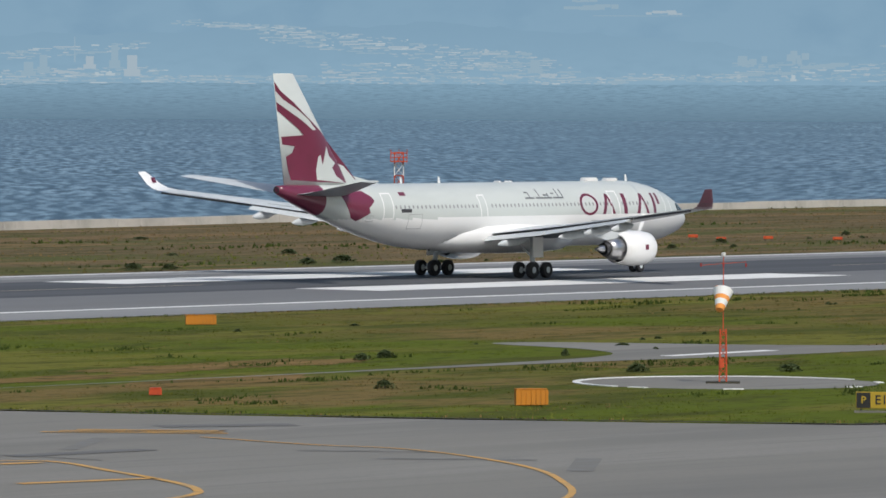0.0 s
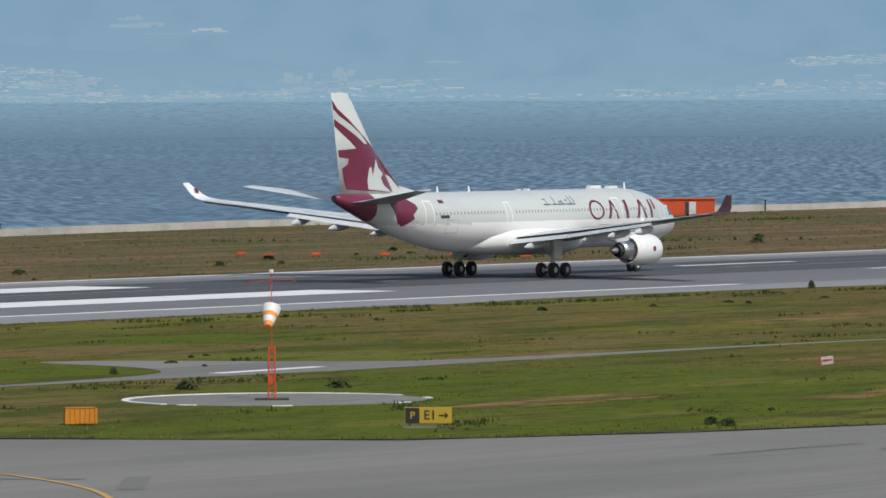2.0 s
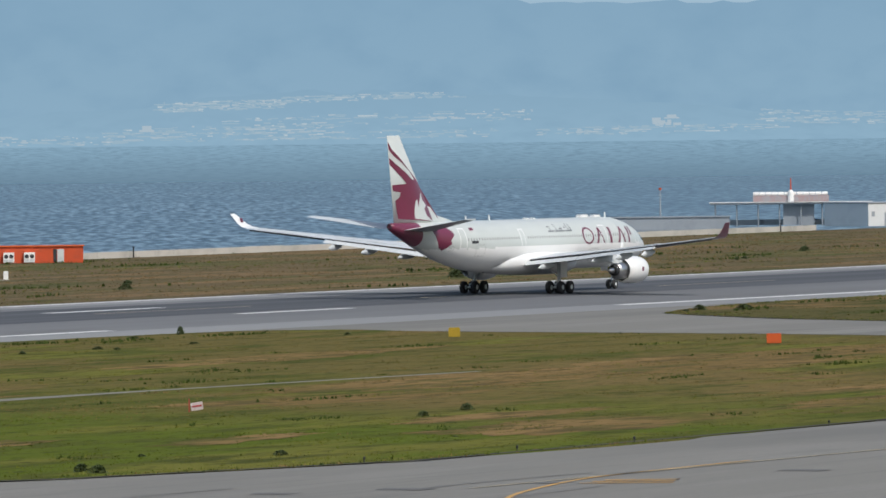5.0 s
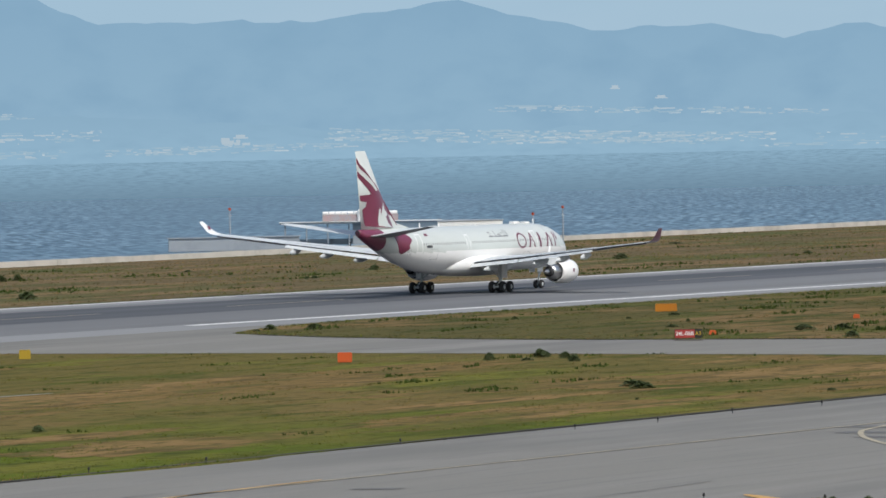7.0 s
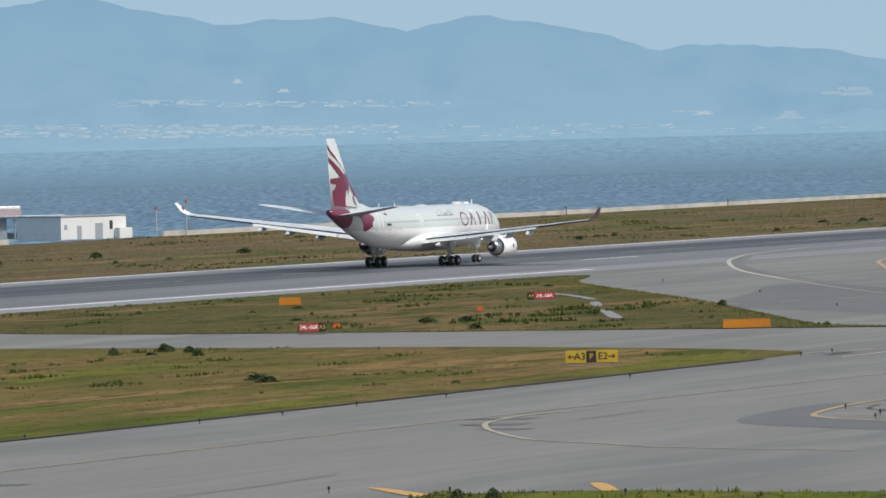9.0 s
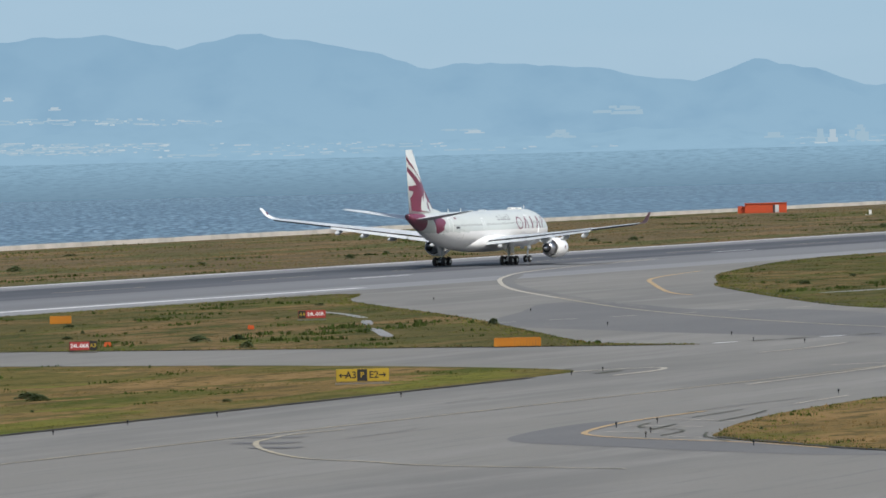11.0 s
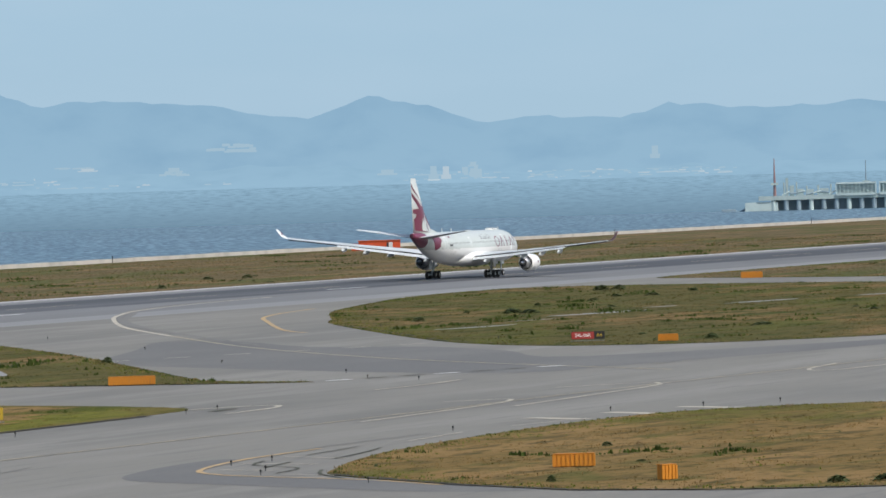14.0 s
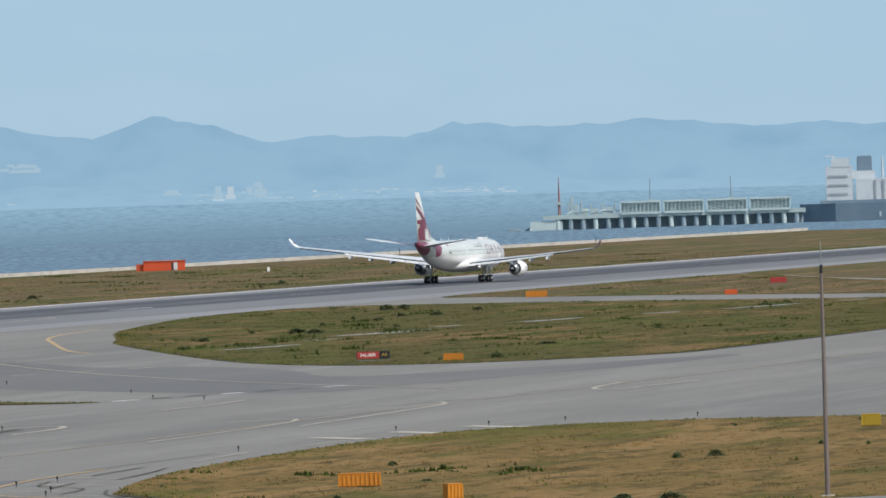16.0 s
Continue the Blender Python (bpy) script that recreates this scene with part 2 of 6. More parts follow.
def smooth_outline(pts, steps=4):
    """A closed outline through the points, rounded."""
    out, n = [], len(pts)
    for i in range(n):
        p0, p1, p2, p3 = (Vector(pts[(i + k - 1) % n]) for k in range(4))
        for s in range(steps):
            t = s / steps
            q = 0.5 * (2 * p1 + (p2 - p0) * t + (2 * p0 - 5 * p1 + 4 * p2 - p3) * t * t + (3 * p1 - p0 - 3 * p2 + p3) * t ** 3)
            out.append((q.x, q.y))
    return out


def ribbon(name, pts, width, z, mat, parent=None):
    """A painted line on the ground."""
    bm = bmesh.new()
    last = None
    for i, p in enumerate(pts):
        a, b = Vector(pts[max(0, i - 1)]), Vector(pts[min(len(pts) - 1, i + 1)])
        d = (b - a).normalized()
        n = Vector((-d.y, d.x)) * width / 2
        row = [bm.verts.new((p[0] + n.x, p[1] + n.y, z)), bm.verts.new((p[0] - n.x, p[1] - n.y, z))]
        if last:
            bm.faces.new((last[0], last[1], row[1], row[0]))
        last = row
    bmesh.ops.recalc_face_normals(bm, faces=bm.faces[:])
    ob = mesh_object(name, bm, mat)
    return tagged(ob, kind="structure") if parent is None else ob


# ---- ground ----
SHORE = [(-1500, 60), (0, 95), (400, 128), (599, 156), (765, 180), (1000, 191), (1300, 203), (1650, 214), (2500, 214)]
ground = tagged(sheet("ground", SHORE + [(2500, -900), (-1500, -900)], 0.0, [GRASS_DRY]), "dry mown grass of the airfield island", "ground", kind="structure")
runway = tagged(sheet("runway", [(-1400, -46.5), (2480, -46.5), (2480, 30.5), (-1400, 30.5)], 0.03, RUNWAY), "grey asphalt runway with dark rubber marks", "runway", kind="structure")
tagged(sheet("runway_rubber_band", [(-1000, -11), (2480, -11), (2480, 17), (-1000, 17)], 0.036, RUBBER_MARK), "dark rubber-stained strip along the runway", "runway", kind="structure")
tagged(sheet("taxiway", [(-1400, -190.5), (-1400, -330), (2480, -330), (2480, -190.5)], 0.02, ASPHALT), "grey asphalt taxiway beside the runway", "taxiway", kind="structure")
tagged(sheet("exit_road_1", [(-200, -47), (266, -47), (271, -135), (279, -157), (289, -175), (302, -182), (325, -191), (-200, -191)], 0.022, ASPHALT), "grey asphalt exit from the runway", "taxiway", kind="structure")
tagged(sheet("exit_road_2", [(500, -191.5), (513, -187), (530, -158), (537, -130), (544, -100), (546, -67), (552, -54), (538, -45.5), (1340, -45.5), (1240, -86), (1120, -150), (1040, -191.5)], 0.024, ASPHALT), "wide grey asphalt exits from the runway", "taxiway", kind="structure")

ISLANDS = {
    "grass_island_1": ([(613, -56), (603, -63), (590, -80), (580, -105), (576, -140), (573, -177), (580, -168), (592, -160), (680, -116), (760, -72), (802, -53), (700, -49), (649, -48)], GRASS_OLIVE),
    "grass_island_2": ([(806, -101), (840, -89), (890, -72), (940, -60), (990, -50), (1040, -47), (1054, -58), (1040, -95), (1010, -140), (985, -190), (900, -197), (791, -197), (730, -197), (700, -196), (683, -184), (680, -174), (686, -162), (715, -143)], GRASS_OLIVE),
    "grass_island_3": ([(1140, -47), (1110, -62), (1080, -100), (1045, -141), (1030, -170), (1060, -172), (1120, -145), (1185, -108), (1261, -75), (1314, -50)], GRASS_DRY),
    "grass_island_4": ([(390, -242), (397, -240), (410, -237), (429, -234.5), (461, -233.5), (485, -236), (497, -246), (499, -258), (500, -285), (500, -320), (400, -320), (378, -300), (366, -283), (364, -273), (366, -264), (374, -255), (383, -247)], GRASS_STRAW),
    "grass_island_5": ([(306.3, -244.2), (310.1, -245.2), (312.4, -248.0), (312.9, -254.2), (310.9, -262.4), (300, -320), (150, -320), (150, -300), (220, -264)], GRASS),
    "grass_field": ([(264, -60), (268, -110), (271, -135), (279, -157), (288, -175), (302, -183), (325, -190.5), (360, -191), (372, -165), (395, -140), (388, -118), (430, -90), (452, -70), (480, -46.5), (440, -46.5), (370, -47), (280, -47)], GRASS),
    "grass_field_2": ([(372, -191.3), (440, -191.5), (495, -191.5), (513, -187), (530, -158), (537, -130), (544, -100), (547, -67), (551, -55), (538, -46), (482, -46.5), (454, -70), (432, -90), (390, -118), (397, -140), (374, -165), (361, -190)], GRASS),
}
for isle, (outline, mat) in ISLANDS.items():
    tagged(sheet(isle, smooth_outline(outline), 0.0, mat, 0.069 if isle == "grass_field_2" else 0.06), "mown grass, green and straw-coloured, beside the taxiway", "grass", kind="structure")

SEAM_STRIP = [(350, -192), (378, -192), (402, -142), (397, -119), (442, -91), (462, -69), (494, -46), (470, -46), (443, -72), (423, -92), (378, -118), (385, -140), (362, -167)]
tagged(sheet("grass_field_joint", [(x, min(y, -46.6)) for x, y in SEAM_STRIP], 0.0, GRASS, 0.0715), "mown grass, green and straw-coloured, beside the taxiway", "grass", kind="structure")
for k, (y0, y1) in enumerate(((22.5, 30.5), (-46.5, -35.5))):
    tagged(sheet("runway_shoulder_%d" % (k + 1), [(-1000, y0), (2480, y0), (2480, y1), (-1000, y1)], 0.038, SHOULDER), "lighter grey asphalt shoulder of the runway", "runway", kind="structure")
# dark brown strip where turf meets pavement
for k, pts in enumerate(([(271, -135), (279, -157), (288, -175.6), (302, -183.6), (325, -191.1), (360, -191.7), (440, -192.1), (495, -192.1)], [(603, -62.5), (590, -79.5), (579.6, -105), (575.4, -140), (572.6, -176)],
                         [(806, -101.6), (760, -123), (715, -143.6), (686, -162.6), (679.4, -174), (682.4, -184.6), (700, -196.8), (730, -197.7), (791, -197.8), (900, -197.8)], [(389.5, -242.3), (383, -247.5), (373.5, -255.3), (365.5, -264.2), (363.4, -273), (365.5, -283.2)], [(546.7, -67), (543.5, -100), (536.5, -130), (529.5, -158)], [(480, -46.2), (430, -46.3), (370, -46.6), (285, -46.7)])):
    ribbon("soil_edge_%d" % (k + 1), pts, 0.7, 0.078, DARK_BROWN)
# runway paint
ribbon("runway_edge_line", [(-1000, -34), (546, -34)], 1.5, 0.045, WHITE_LINE)
ribbon("runway_edge_line", [(638, -37.3), (740, -39), (840, -41.5)], 1.6, 0.05, WHITE_LINE)
ribbon("runway_edge_line", [(-1000, 28.5), (2400, 28.5)], 1.3, 0.05, WHITE_LINE)
ribbon("runway_aiming_mark", [(447, -15), (513, -15)], 9.0, 0.047, WHITE_LINE)
ribbon("runway_aiming_mark", [(447, 12), (513, 12)], 9.0, 0.047, WHITE_LINE)
for x0, y0 in ((602, 8.5), (602, -14)):
    ribbon("runway_touchdown_mark", [(x0, y0), (x0 + 22, y0)], 1.5, 0.047, WHITE_LINE)

# seawall: a low concrete parapet in lengths
wall = tagged(new("seawall"), "low weathered concrete seawall along the shore", "seawall", kind="structure")
rng = random.Random(4)
for (x0, y0), (x1, y1) in zip(SHORE[2:], SHORE[3:]):
    n = max(1, round(math.hypot(x1 - x0, y1 - y0) / 12.0))
    ang = math.atan2(y1 - y0, x1 - x0)
    L = math.hypot(x1 - x0, y1 - y0) / n
    for i in range(n):
        k = (i + 0.5) / n
        if 1150 < x0 + (x1 - x0) * k < 1225:
            continue  # the quay lies open here
        hh = 1.05 + rng.uniform(-0.05, 0.05)
        part("wall_block", box(L - 0.06, 0.6, hh, (x0 + (x1 - x0) * k, y0 + (y1 - y0) * k, -0.1), turn=Matrix.Rotation(ang, 4, "Z")), CONCRETE, wall)

# ---- sea and distance ----
def sea_material():
    m = bpy.data.materials.new("sea_water")
    m.use_nodes = True
    nt = m.node_tree
    b = nt.nodes["Principled BSDF"]
    b.inputs["Roughness"].default_value = 0.4
    b.inputs["IOR"].default_value = 1.33
    geo = nt.nodes.new("ShaderNodeTexCoord")
    def noise_at(scale, stretch, detail, deg):
        mp = nt.nodes.new("ShaderNodeMapping")
        mp.vector_type = "TEXTURE"
        mp.inputs["Rotation"].default_value = (0, 0, radians(deg))
        mp.inputs["Scale"].default_value = stretch
        nt.links.new(geo.outputs["Object"], mp.inputs["Vector"])
        n = nt.nodes.new("ShaderNodeTexNoise")
        n.inputs["Scale"].default_value, n.inputs["Detail"].default_value = scale, detail
        nt.links.new(mp.outputs[0], n.inputs["Vector"])
        return n.outputs["Fac"]
    # the wave streaks turn with the bearing from the camera
    sep = nt.nodes.new("ShaderNodeSeparateXYZ")
    nt.links.new(geo.outputs["Object"], sep.inputs[0])
    up = nt.nodes.new("ShaderNodeMath")
    up.inputs[1].default_value = 375.4
    nt.links.new(sep.outputs["Y"], up.inputs[0])
    turn = nt.nodes.new("ShaderNodeMath")
    turn.operation = "ARCTAN2"
    nt.links.new(up.outputs[0], turn.inputs[0])
    nt.links.new(sep.outputs["X"], turn.inputs[1])
    def swung(scale, stretch, detail):
        out = noise_at(scale, stretch, detail, 14)
        for low, deg in ((18.5, 23), (27.5, 32), (36.5, 41)):
            r = nt.nodes.new("ShaderNodeMapRange")
            r.inputs["From Min"].default_value, r.inputs["From Max"].default_value = radians(low - 1.5), radians(low + 1.5)
            nt.links.new(turn.outputs[0], r.inputs["Value"])
            mix = nt.nodes.new("ShaderNodeMix")
            nt.links.new(r.outputs[0], mix.inputs["Factor"])
            nt.links.new(out, mix.inputs["A"])
            nt.links.new(noise_at(scale, stretch, detail, deg), mix.inputs["B"])
            out = mix.outputs["Result"]
        return out
    # bright and shaded wave faces are painted into the water's base colour
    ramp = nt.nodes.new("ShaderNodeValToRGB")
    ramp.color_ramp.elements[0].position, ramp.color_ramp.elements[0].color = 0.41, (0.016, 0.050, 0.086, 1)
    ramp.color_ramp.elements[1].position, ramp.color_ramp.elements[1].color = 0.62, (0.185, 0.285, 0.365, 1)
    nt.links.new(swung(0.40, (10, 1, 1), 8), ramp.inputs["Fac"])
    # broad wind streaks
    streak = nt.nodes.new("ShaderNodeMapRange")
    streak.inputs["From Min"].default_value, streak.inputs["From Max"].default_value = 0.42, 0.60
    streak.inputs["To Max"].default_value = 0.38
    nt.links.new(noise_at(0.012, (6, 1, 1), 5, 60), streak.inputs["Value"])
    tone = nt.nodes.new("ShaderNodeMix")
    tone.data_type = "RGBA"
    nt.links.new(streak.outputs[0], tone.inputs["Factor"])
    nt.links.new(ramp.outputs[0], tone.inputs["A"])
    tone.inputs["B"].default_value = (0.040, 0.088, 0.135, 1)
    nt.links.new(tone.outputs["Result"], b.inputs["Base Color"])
    bp = nt.nodes.new("ShaderNodeBump")
    bp.inputs["Strength"].default_value, bp.inputs["Distance"].default_value = 1.0, 1.2
    nt.links.new(swung(0.3, (8, 1, 1), 6), bp.inputs["Height"])
    nt.links.new(bp.outputs[0], b.inputs["Normal"])
    return m


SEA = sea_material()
EX, EY, EH = EYE
FAR = 4550.0          # the far shore, drawn nearer than life
SHORE_UP = 15.9       # height of the far waterline, so that it lies just under the horizon


def far(deg, dist, z):
    """A place at that bearing from the camera (degrees counter-clockwise from +x)."""
    return (EX + dist * math.cos(radians(deg)), EY + dist * math.sin(radians(deg)), z)


bm = bmesh.new()
last = None
bearings = [b * 1.0 for b in range(-30, 131, 2)]
rows = []
for d in (330, 700, 1500, 2600, 4050):
    rows.append([bm.verts.new(far(b, d, -4.5)) for b in bearings])
for r0, r1 in zip(rows, rows[1:]):
    for i in range(len(bearings) - 1):
        bm.faces.new((r0[i], r0[i + 1], r1[i + 1], r1[i]))
bmesh.ops.recalc_face_normals(bm, faces=bm.faces[:])
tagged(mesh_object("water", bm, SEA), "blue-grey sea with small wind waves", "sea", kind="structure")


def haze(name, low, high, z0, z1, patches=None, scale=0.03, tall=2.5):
    """Plain far distance with haze painted into its glow; its colour goes from low to high with the height."""
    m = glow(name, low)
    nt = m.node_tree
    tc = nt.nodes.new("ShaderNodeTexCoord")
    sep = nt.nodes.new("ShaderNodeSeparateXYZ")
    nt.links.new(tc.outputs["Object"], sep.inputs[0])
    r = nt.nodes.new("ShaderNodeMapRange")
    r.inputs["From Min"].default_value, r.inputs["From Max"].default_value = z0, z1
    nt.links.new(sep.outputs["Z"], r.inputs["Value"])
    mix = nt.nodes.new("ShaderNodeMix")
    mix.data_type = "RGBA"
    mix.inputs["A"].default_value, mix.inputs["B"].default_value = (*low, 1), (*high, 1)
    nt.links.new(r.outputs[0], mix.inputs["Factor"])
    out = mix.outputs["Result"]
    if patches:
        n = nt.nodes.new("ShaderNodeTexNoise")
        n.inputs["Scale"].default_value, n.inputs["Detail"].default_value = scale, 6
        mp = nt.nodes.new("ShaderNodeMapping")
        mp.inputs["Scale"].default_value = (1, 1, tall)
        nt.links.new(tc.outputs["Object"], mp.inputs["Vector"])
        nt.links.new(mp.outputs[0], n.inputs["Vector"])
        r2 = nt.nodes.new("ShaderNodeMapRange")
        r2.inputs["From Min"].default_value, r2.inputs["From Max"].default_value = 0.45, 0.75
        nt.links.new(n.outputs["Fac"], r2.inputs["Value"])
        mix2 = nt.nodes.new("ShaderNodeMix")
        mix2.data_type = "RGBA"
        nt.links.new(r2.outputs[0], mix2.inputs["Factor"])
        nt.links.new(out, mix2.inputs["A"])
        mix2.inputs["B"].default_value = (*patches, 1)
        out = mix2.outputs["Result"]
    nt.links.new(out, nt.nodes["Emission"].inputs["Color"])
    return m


# the sea's last stretch: it glows, and painted haze fades it into the far shore
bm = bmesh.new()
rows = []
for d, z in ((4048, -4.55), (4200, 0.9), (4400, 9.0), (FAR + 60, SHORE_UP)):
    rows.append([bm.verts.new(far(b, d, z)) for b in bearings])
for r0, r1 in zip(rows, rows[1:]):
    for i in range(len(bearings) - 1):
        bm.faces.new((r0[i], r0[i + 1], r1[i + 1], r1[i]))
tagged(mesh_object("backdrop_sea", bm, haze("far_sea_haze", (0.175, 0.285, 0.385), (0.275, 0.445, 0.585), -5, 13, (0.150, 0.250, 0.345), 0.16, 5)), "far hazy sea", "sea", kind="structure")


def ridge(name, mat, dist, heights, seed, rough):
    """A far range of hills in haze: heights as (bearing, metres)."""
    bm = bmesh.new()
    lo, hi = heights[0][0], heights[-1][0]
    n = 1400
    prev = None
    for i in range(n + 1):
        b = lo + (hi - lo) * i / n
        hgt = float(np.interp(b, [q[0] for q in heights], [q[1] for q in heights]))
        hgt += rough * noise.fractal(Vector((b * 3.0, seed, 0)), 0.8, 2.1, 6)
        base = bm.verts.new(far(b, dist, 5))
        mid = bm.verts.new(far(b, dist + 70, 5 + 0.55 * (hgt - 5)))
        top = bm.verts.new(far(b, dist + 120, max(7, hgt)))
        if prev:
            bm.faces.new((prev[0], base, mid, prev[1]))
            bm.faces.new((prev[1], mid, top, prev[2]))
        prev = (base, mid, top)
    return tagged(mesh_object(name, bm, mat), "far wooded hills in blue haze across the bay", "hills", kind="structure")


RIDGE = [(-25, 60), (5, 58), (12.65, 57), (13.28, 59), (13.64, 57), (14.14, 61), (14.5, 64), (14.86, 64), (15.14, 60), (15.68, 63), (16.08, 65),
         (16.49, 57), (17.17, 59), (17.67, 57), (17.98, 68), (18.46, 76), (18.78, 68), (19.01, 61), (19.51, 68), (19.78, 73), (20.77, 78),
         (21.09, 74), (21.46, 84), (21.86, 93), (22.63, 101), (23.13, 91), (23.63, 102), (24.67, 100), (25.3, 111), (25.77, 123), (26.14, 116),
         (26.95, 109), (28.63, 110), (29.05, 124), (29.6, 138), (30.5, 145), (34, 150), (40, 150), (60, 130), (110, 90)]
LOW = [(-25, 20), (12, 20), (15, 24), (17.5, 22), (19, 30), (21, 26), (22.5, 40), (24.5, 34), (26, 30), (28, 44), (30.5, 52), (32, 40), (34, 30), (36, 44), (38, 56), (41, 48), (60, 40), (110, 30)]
# the hills glow by themselves, in colours already blued by haze
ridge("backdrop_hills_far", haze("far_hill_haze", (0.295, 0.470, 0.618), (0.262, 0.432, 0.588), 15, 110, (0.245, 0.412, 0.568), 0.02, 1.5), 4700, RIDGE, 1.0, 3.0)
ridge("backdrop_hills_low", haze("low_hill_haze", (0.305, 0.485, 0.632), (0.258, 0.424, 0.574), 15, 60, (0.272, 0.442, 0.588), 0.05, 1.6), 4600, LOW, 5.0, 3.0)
bm = bmesh.new()
prev = None
for i in range(121):
    b = -30 + 160 * i / 120
    pair = (bm.verts.new(far(b, 4900, -50)), bm.verts.new(far(b, 4900, 700)))
    if prev:
        bm.faces.new((prev[0], pair[0], pair[1], prev[1]))
    prev = pair
tagged(mesh_object("backdrop_sky", bm, haze("hazy_sky", (0.385, 0.545, 0.675), (0.375, 0.555, 0.71), 40, 250, (0.405, 0.565, 0.70), 0.004, 4)), "pale hazy sky low over the bay", "sky", kind="structure")


# ---- the airliner: x forward, y left, origin on the ground between the main wheels ----
def st(xs):
    """A station, in metres behind the nose, as x."""
    return 28.85 - xs


FUSE = [(0.0, 4.60, 0.06), (0.25, 4.62, 0.48), (0.7, 4.68, 0.85), (1.4, 4.74, 1.22), (2.5, 4.87, 1.67), (4.0, 5.0, 2.15), (6.0, 5.15, 2.55), (8.0, 5.26, 2.77), (9.6, 5.3, 2.82),
        (38.0, 5.3, 2.82), (40.5, 5.42, 2.71), (43.0, 5.62, 2.51), (46.0, 5.94, 2.19), (49.0, 6.36, 1.77), (52.0, 6.84, 1.29), (54.5, 7.27, 0.86), (56.3, 7.6, 0.52), (57.0, 7.72, 0.34)]


def fuse(xs):
    """Centre height and radius of the fuselage at a station."""
    return (float(np.interp(xs, [f[0] for f in FUSE], [f[1] for f in FUSE])), float(np.interp(xs, [f[0] for f in FUSE], [f[2] for f in FUSE])))


def skin(xs, z, side, off=0.015):
    """A place on the fuselage's side (side: -1 right, 1 left)."""
    zc, r = fuse(xs)
    r += off
    s = max(-0.98, min(0.98, (z - zc) / r))
    return (st(xs), side * r * math.sqrt(1 - s * s), zc + r * s)


def flat_shape(poly, place, cuts=3):
    """A painted shape with that outline, laid on a curved surface by place(u, v)."""
    bm = bmesh.new()
    f = bm.faces.new([bm.verts.new((u, v, 0)) for u, v in poly])
    f.normal_update()
    bmesh.ops.triangulate(bm, faces=[f], ngon_method="EAR_CLIP")
    for _ in range(cuts):
        if max(e.calc_length() for e in bm.edges) < 0.5:
            break
        bmesh.ops.subdivide_edges(bm, edges=bm.edges[:], cuts=1, use_grid_fill=True)
    for v in bm.verts:
        v.co = place(v.co.x, v.co.y)
    bmesh.ops.recalc_face_normals(bm, faces=bm.faces[:])
    return bm


def foil(chord, thick, n=18):
    """Outline of a wing section, x aft from the leading edge, z up."""
    up, low = [], []
    for i in range(n + 1):
        x = 0.5 * (1 - math.cos(math.pi * i / n))
        y = 5 * thick * (0.2969 * math.sqrt(x) - 0.126 * x - 0.3516 * x * x + 0.2843 * x ** 3 - 0.1015 * x ** 4)
        up.append((x * chord, y * chord))
        low.append((x * chord, -0.8 * y * chord))
    return up[::-1] + low[1:-1]


def wing_loft(stations, side, upright=False):
    """stations: (span, leading-edge station, chord, height, thickness)."""
    rings = []
    for y, xs, c, z, t in stations:
        if upright:
            rings.append([(st(xs + px), pz, z) for px, pz in foil(c, t)])
        else:
            rings.append([(st(xs + px), side * y, z + pz) for px, pz in foil(c, t)])
    return loft(rings)


def lathe(profile, seg=40, axis=(0, 0, 0), closed=False):
    """Turn (x, r) pairs round the x axis through axis."""
    rings = [[(axis[0] + x, axis[1] + r * math.cos(2 * math.pi * i / seg), axis[2] + r * math.sin(2 * math.pi * i / seg)) for i in range(seg)] for x, r in profile]
    return loft(rings, caps=not closed)


FIN = [(0, 47.3, 8.7, 7.7, 0.10), (0, 55.1, 2.6, 17.38, 0.09)]


def fin_skin(xs, z, side, off=0.014):
    k = (z - 7.7) / (17.38 - 7.7)
    le, c, t = 47.3 + k * (55.1 - 47.3), 8.7 + k * (2.6 - 8.7), 0.10 - 0.01 * k
    x = max(0.002, min(1, (xs - le) / c))
    y = 5 * t * c * (0.2969 * math.sqrt(x) - 0.126 * x - 0.3516 * x * x + 0.2843 * x ** 3 - 0.1015 * x ** 4)
    return (st(xs), side * (max(0.01, y) + off), z)


def underside(bm):
    """Lower faces take the second material, which has their shade in its colour."""
    bm.normal_update()
    for f in bm.faces:
        f.material_index = 1 if f.normal.z < -0.04 else 0
    return bm


def wheel(name, parent, at, r, w):
    """A tyre with its hub."""
    x, y, z = at
    k = w / 2
    bm = lathe([(-k, r * 0.62), (-k, r * 0.86), (-k * 0.7, r * 0.97), (0, r), (k * 0.7, r * 0.97), (k, r * 0.86), (k, r * 0.62)], 28)
    bmesh.ops.transform(bm, matrix=Matrix.Translation((x, y, z)) @ Matrix.Rotation(radians(90), 4, "Z"), verts=bm.verts[:])
    t = part(name, bm, TYRE, parent, smooth=False)
    bm = lathe([(-k - 0.01, r * 0.2), (-k - 0.02, r * 0.34), (-k + 0.05, r * 0.5), (-k + 0.02, r * 0.6), (k - 0.02, r * 0.6), (k - 0.05, r * 0.5), (k + 0.02, r * 0.34), (k + 0.01, r * 0.2)], 24)
    bmesh.ops.transform(bm, matrix=Matrix.Translation((x, y, z)) @ Matrix.Rotation(radians(90), 4, "Z"), verts=bm.verts[:])
    part("hub", bm, LIGHT_GREY, t, "pale grey wheel hub")
    return t


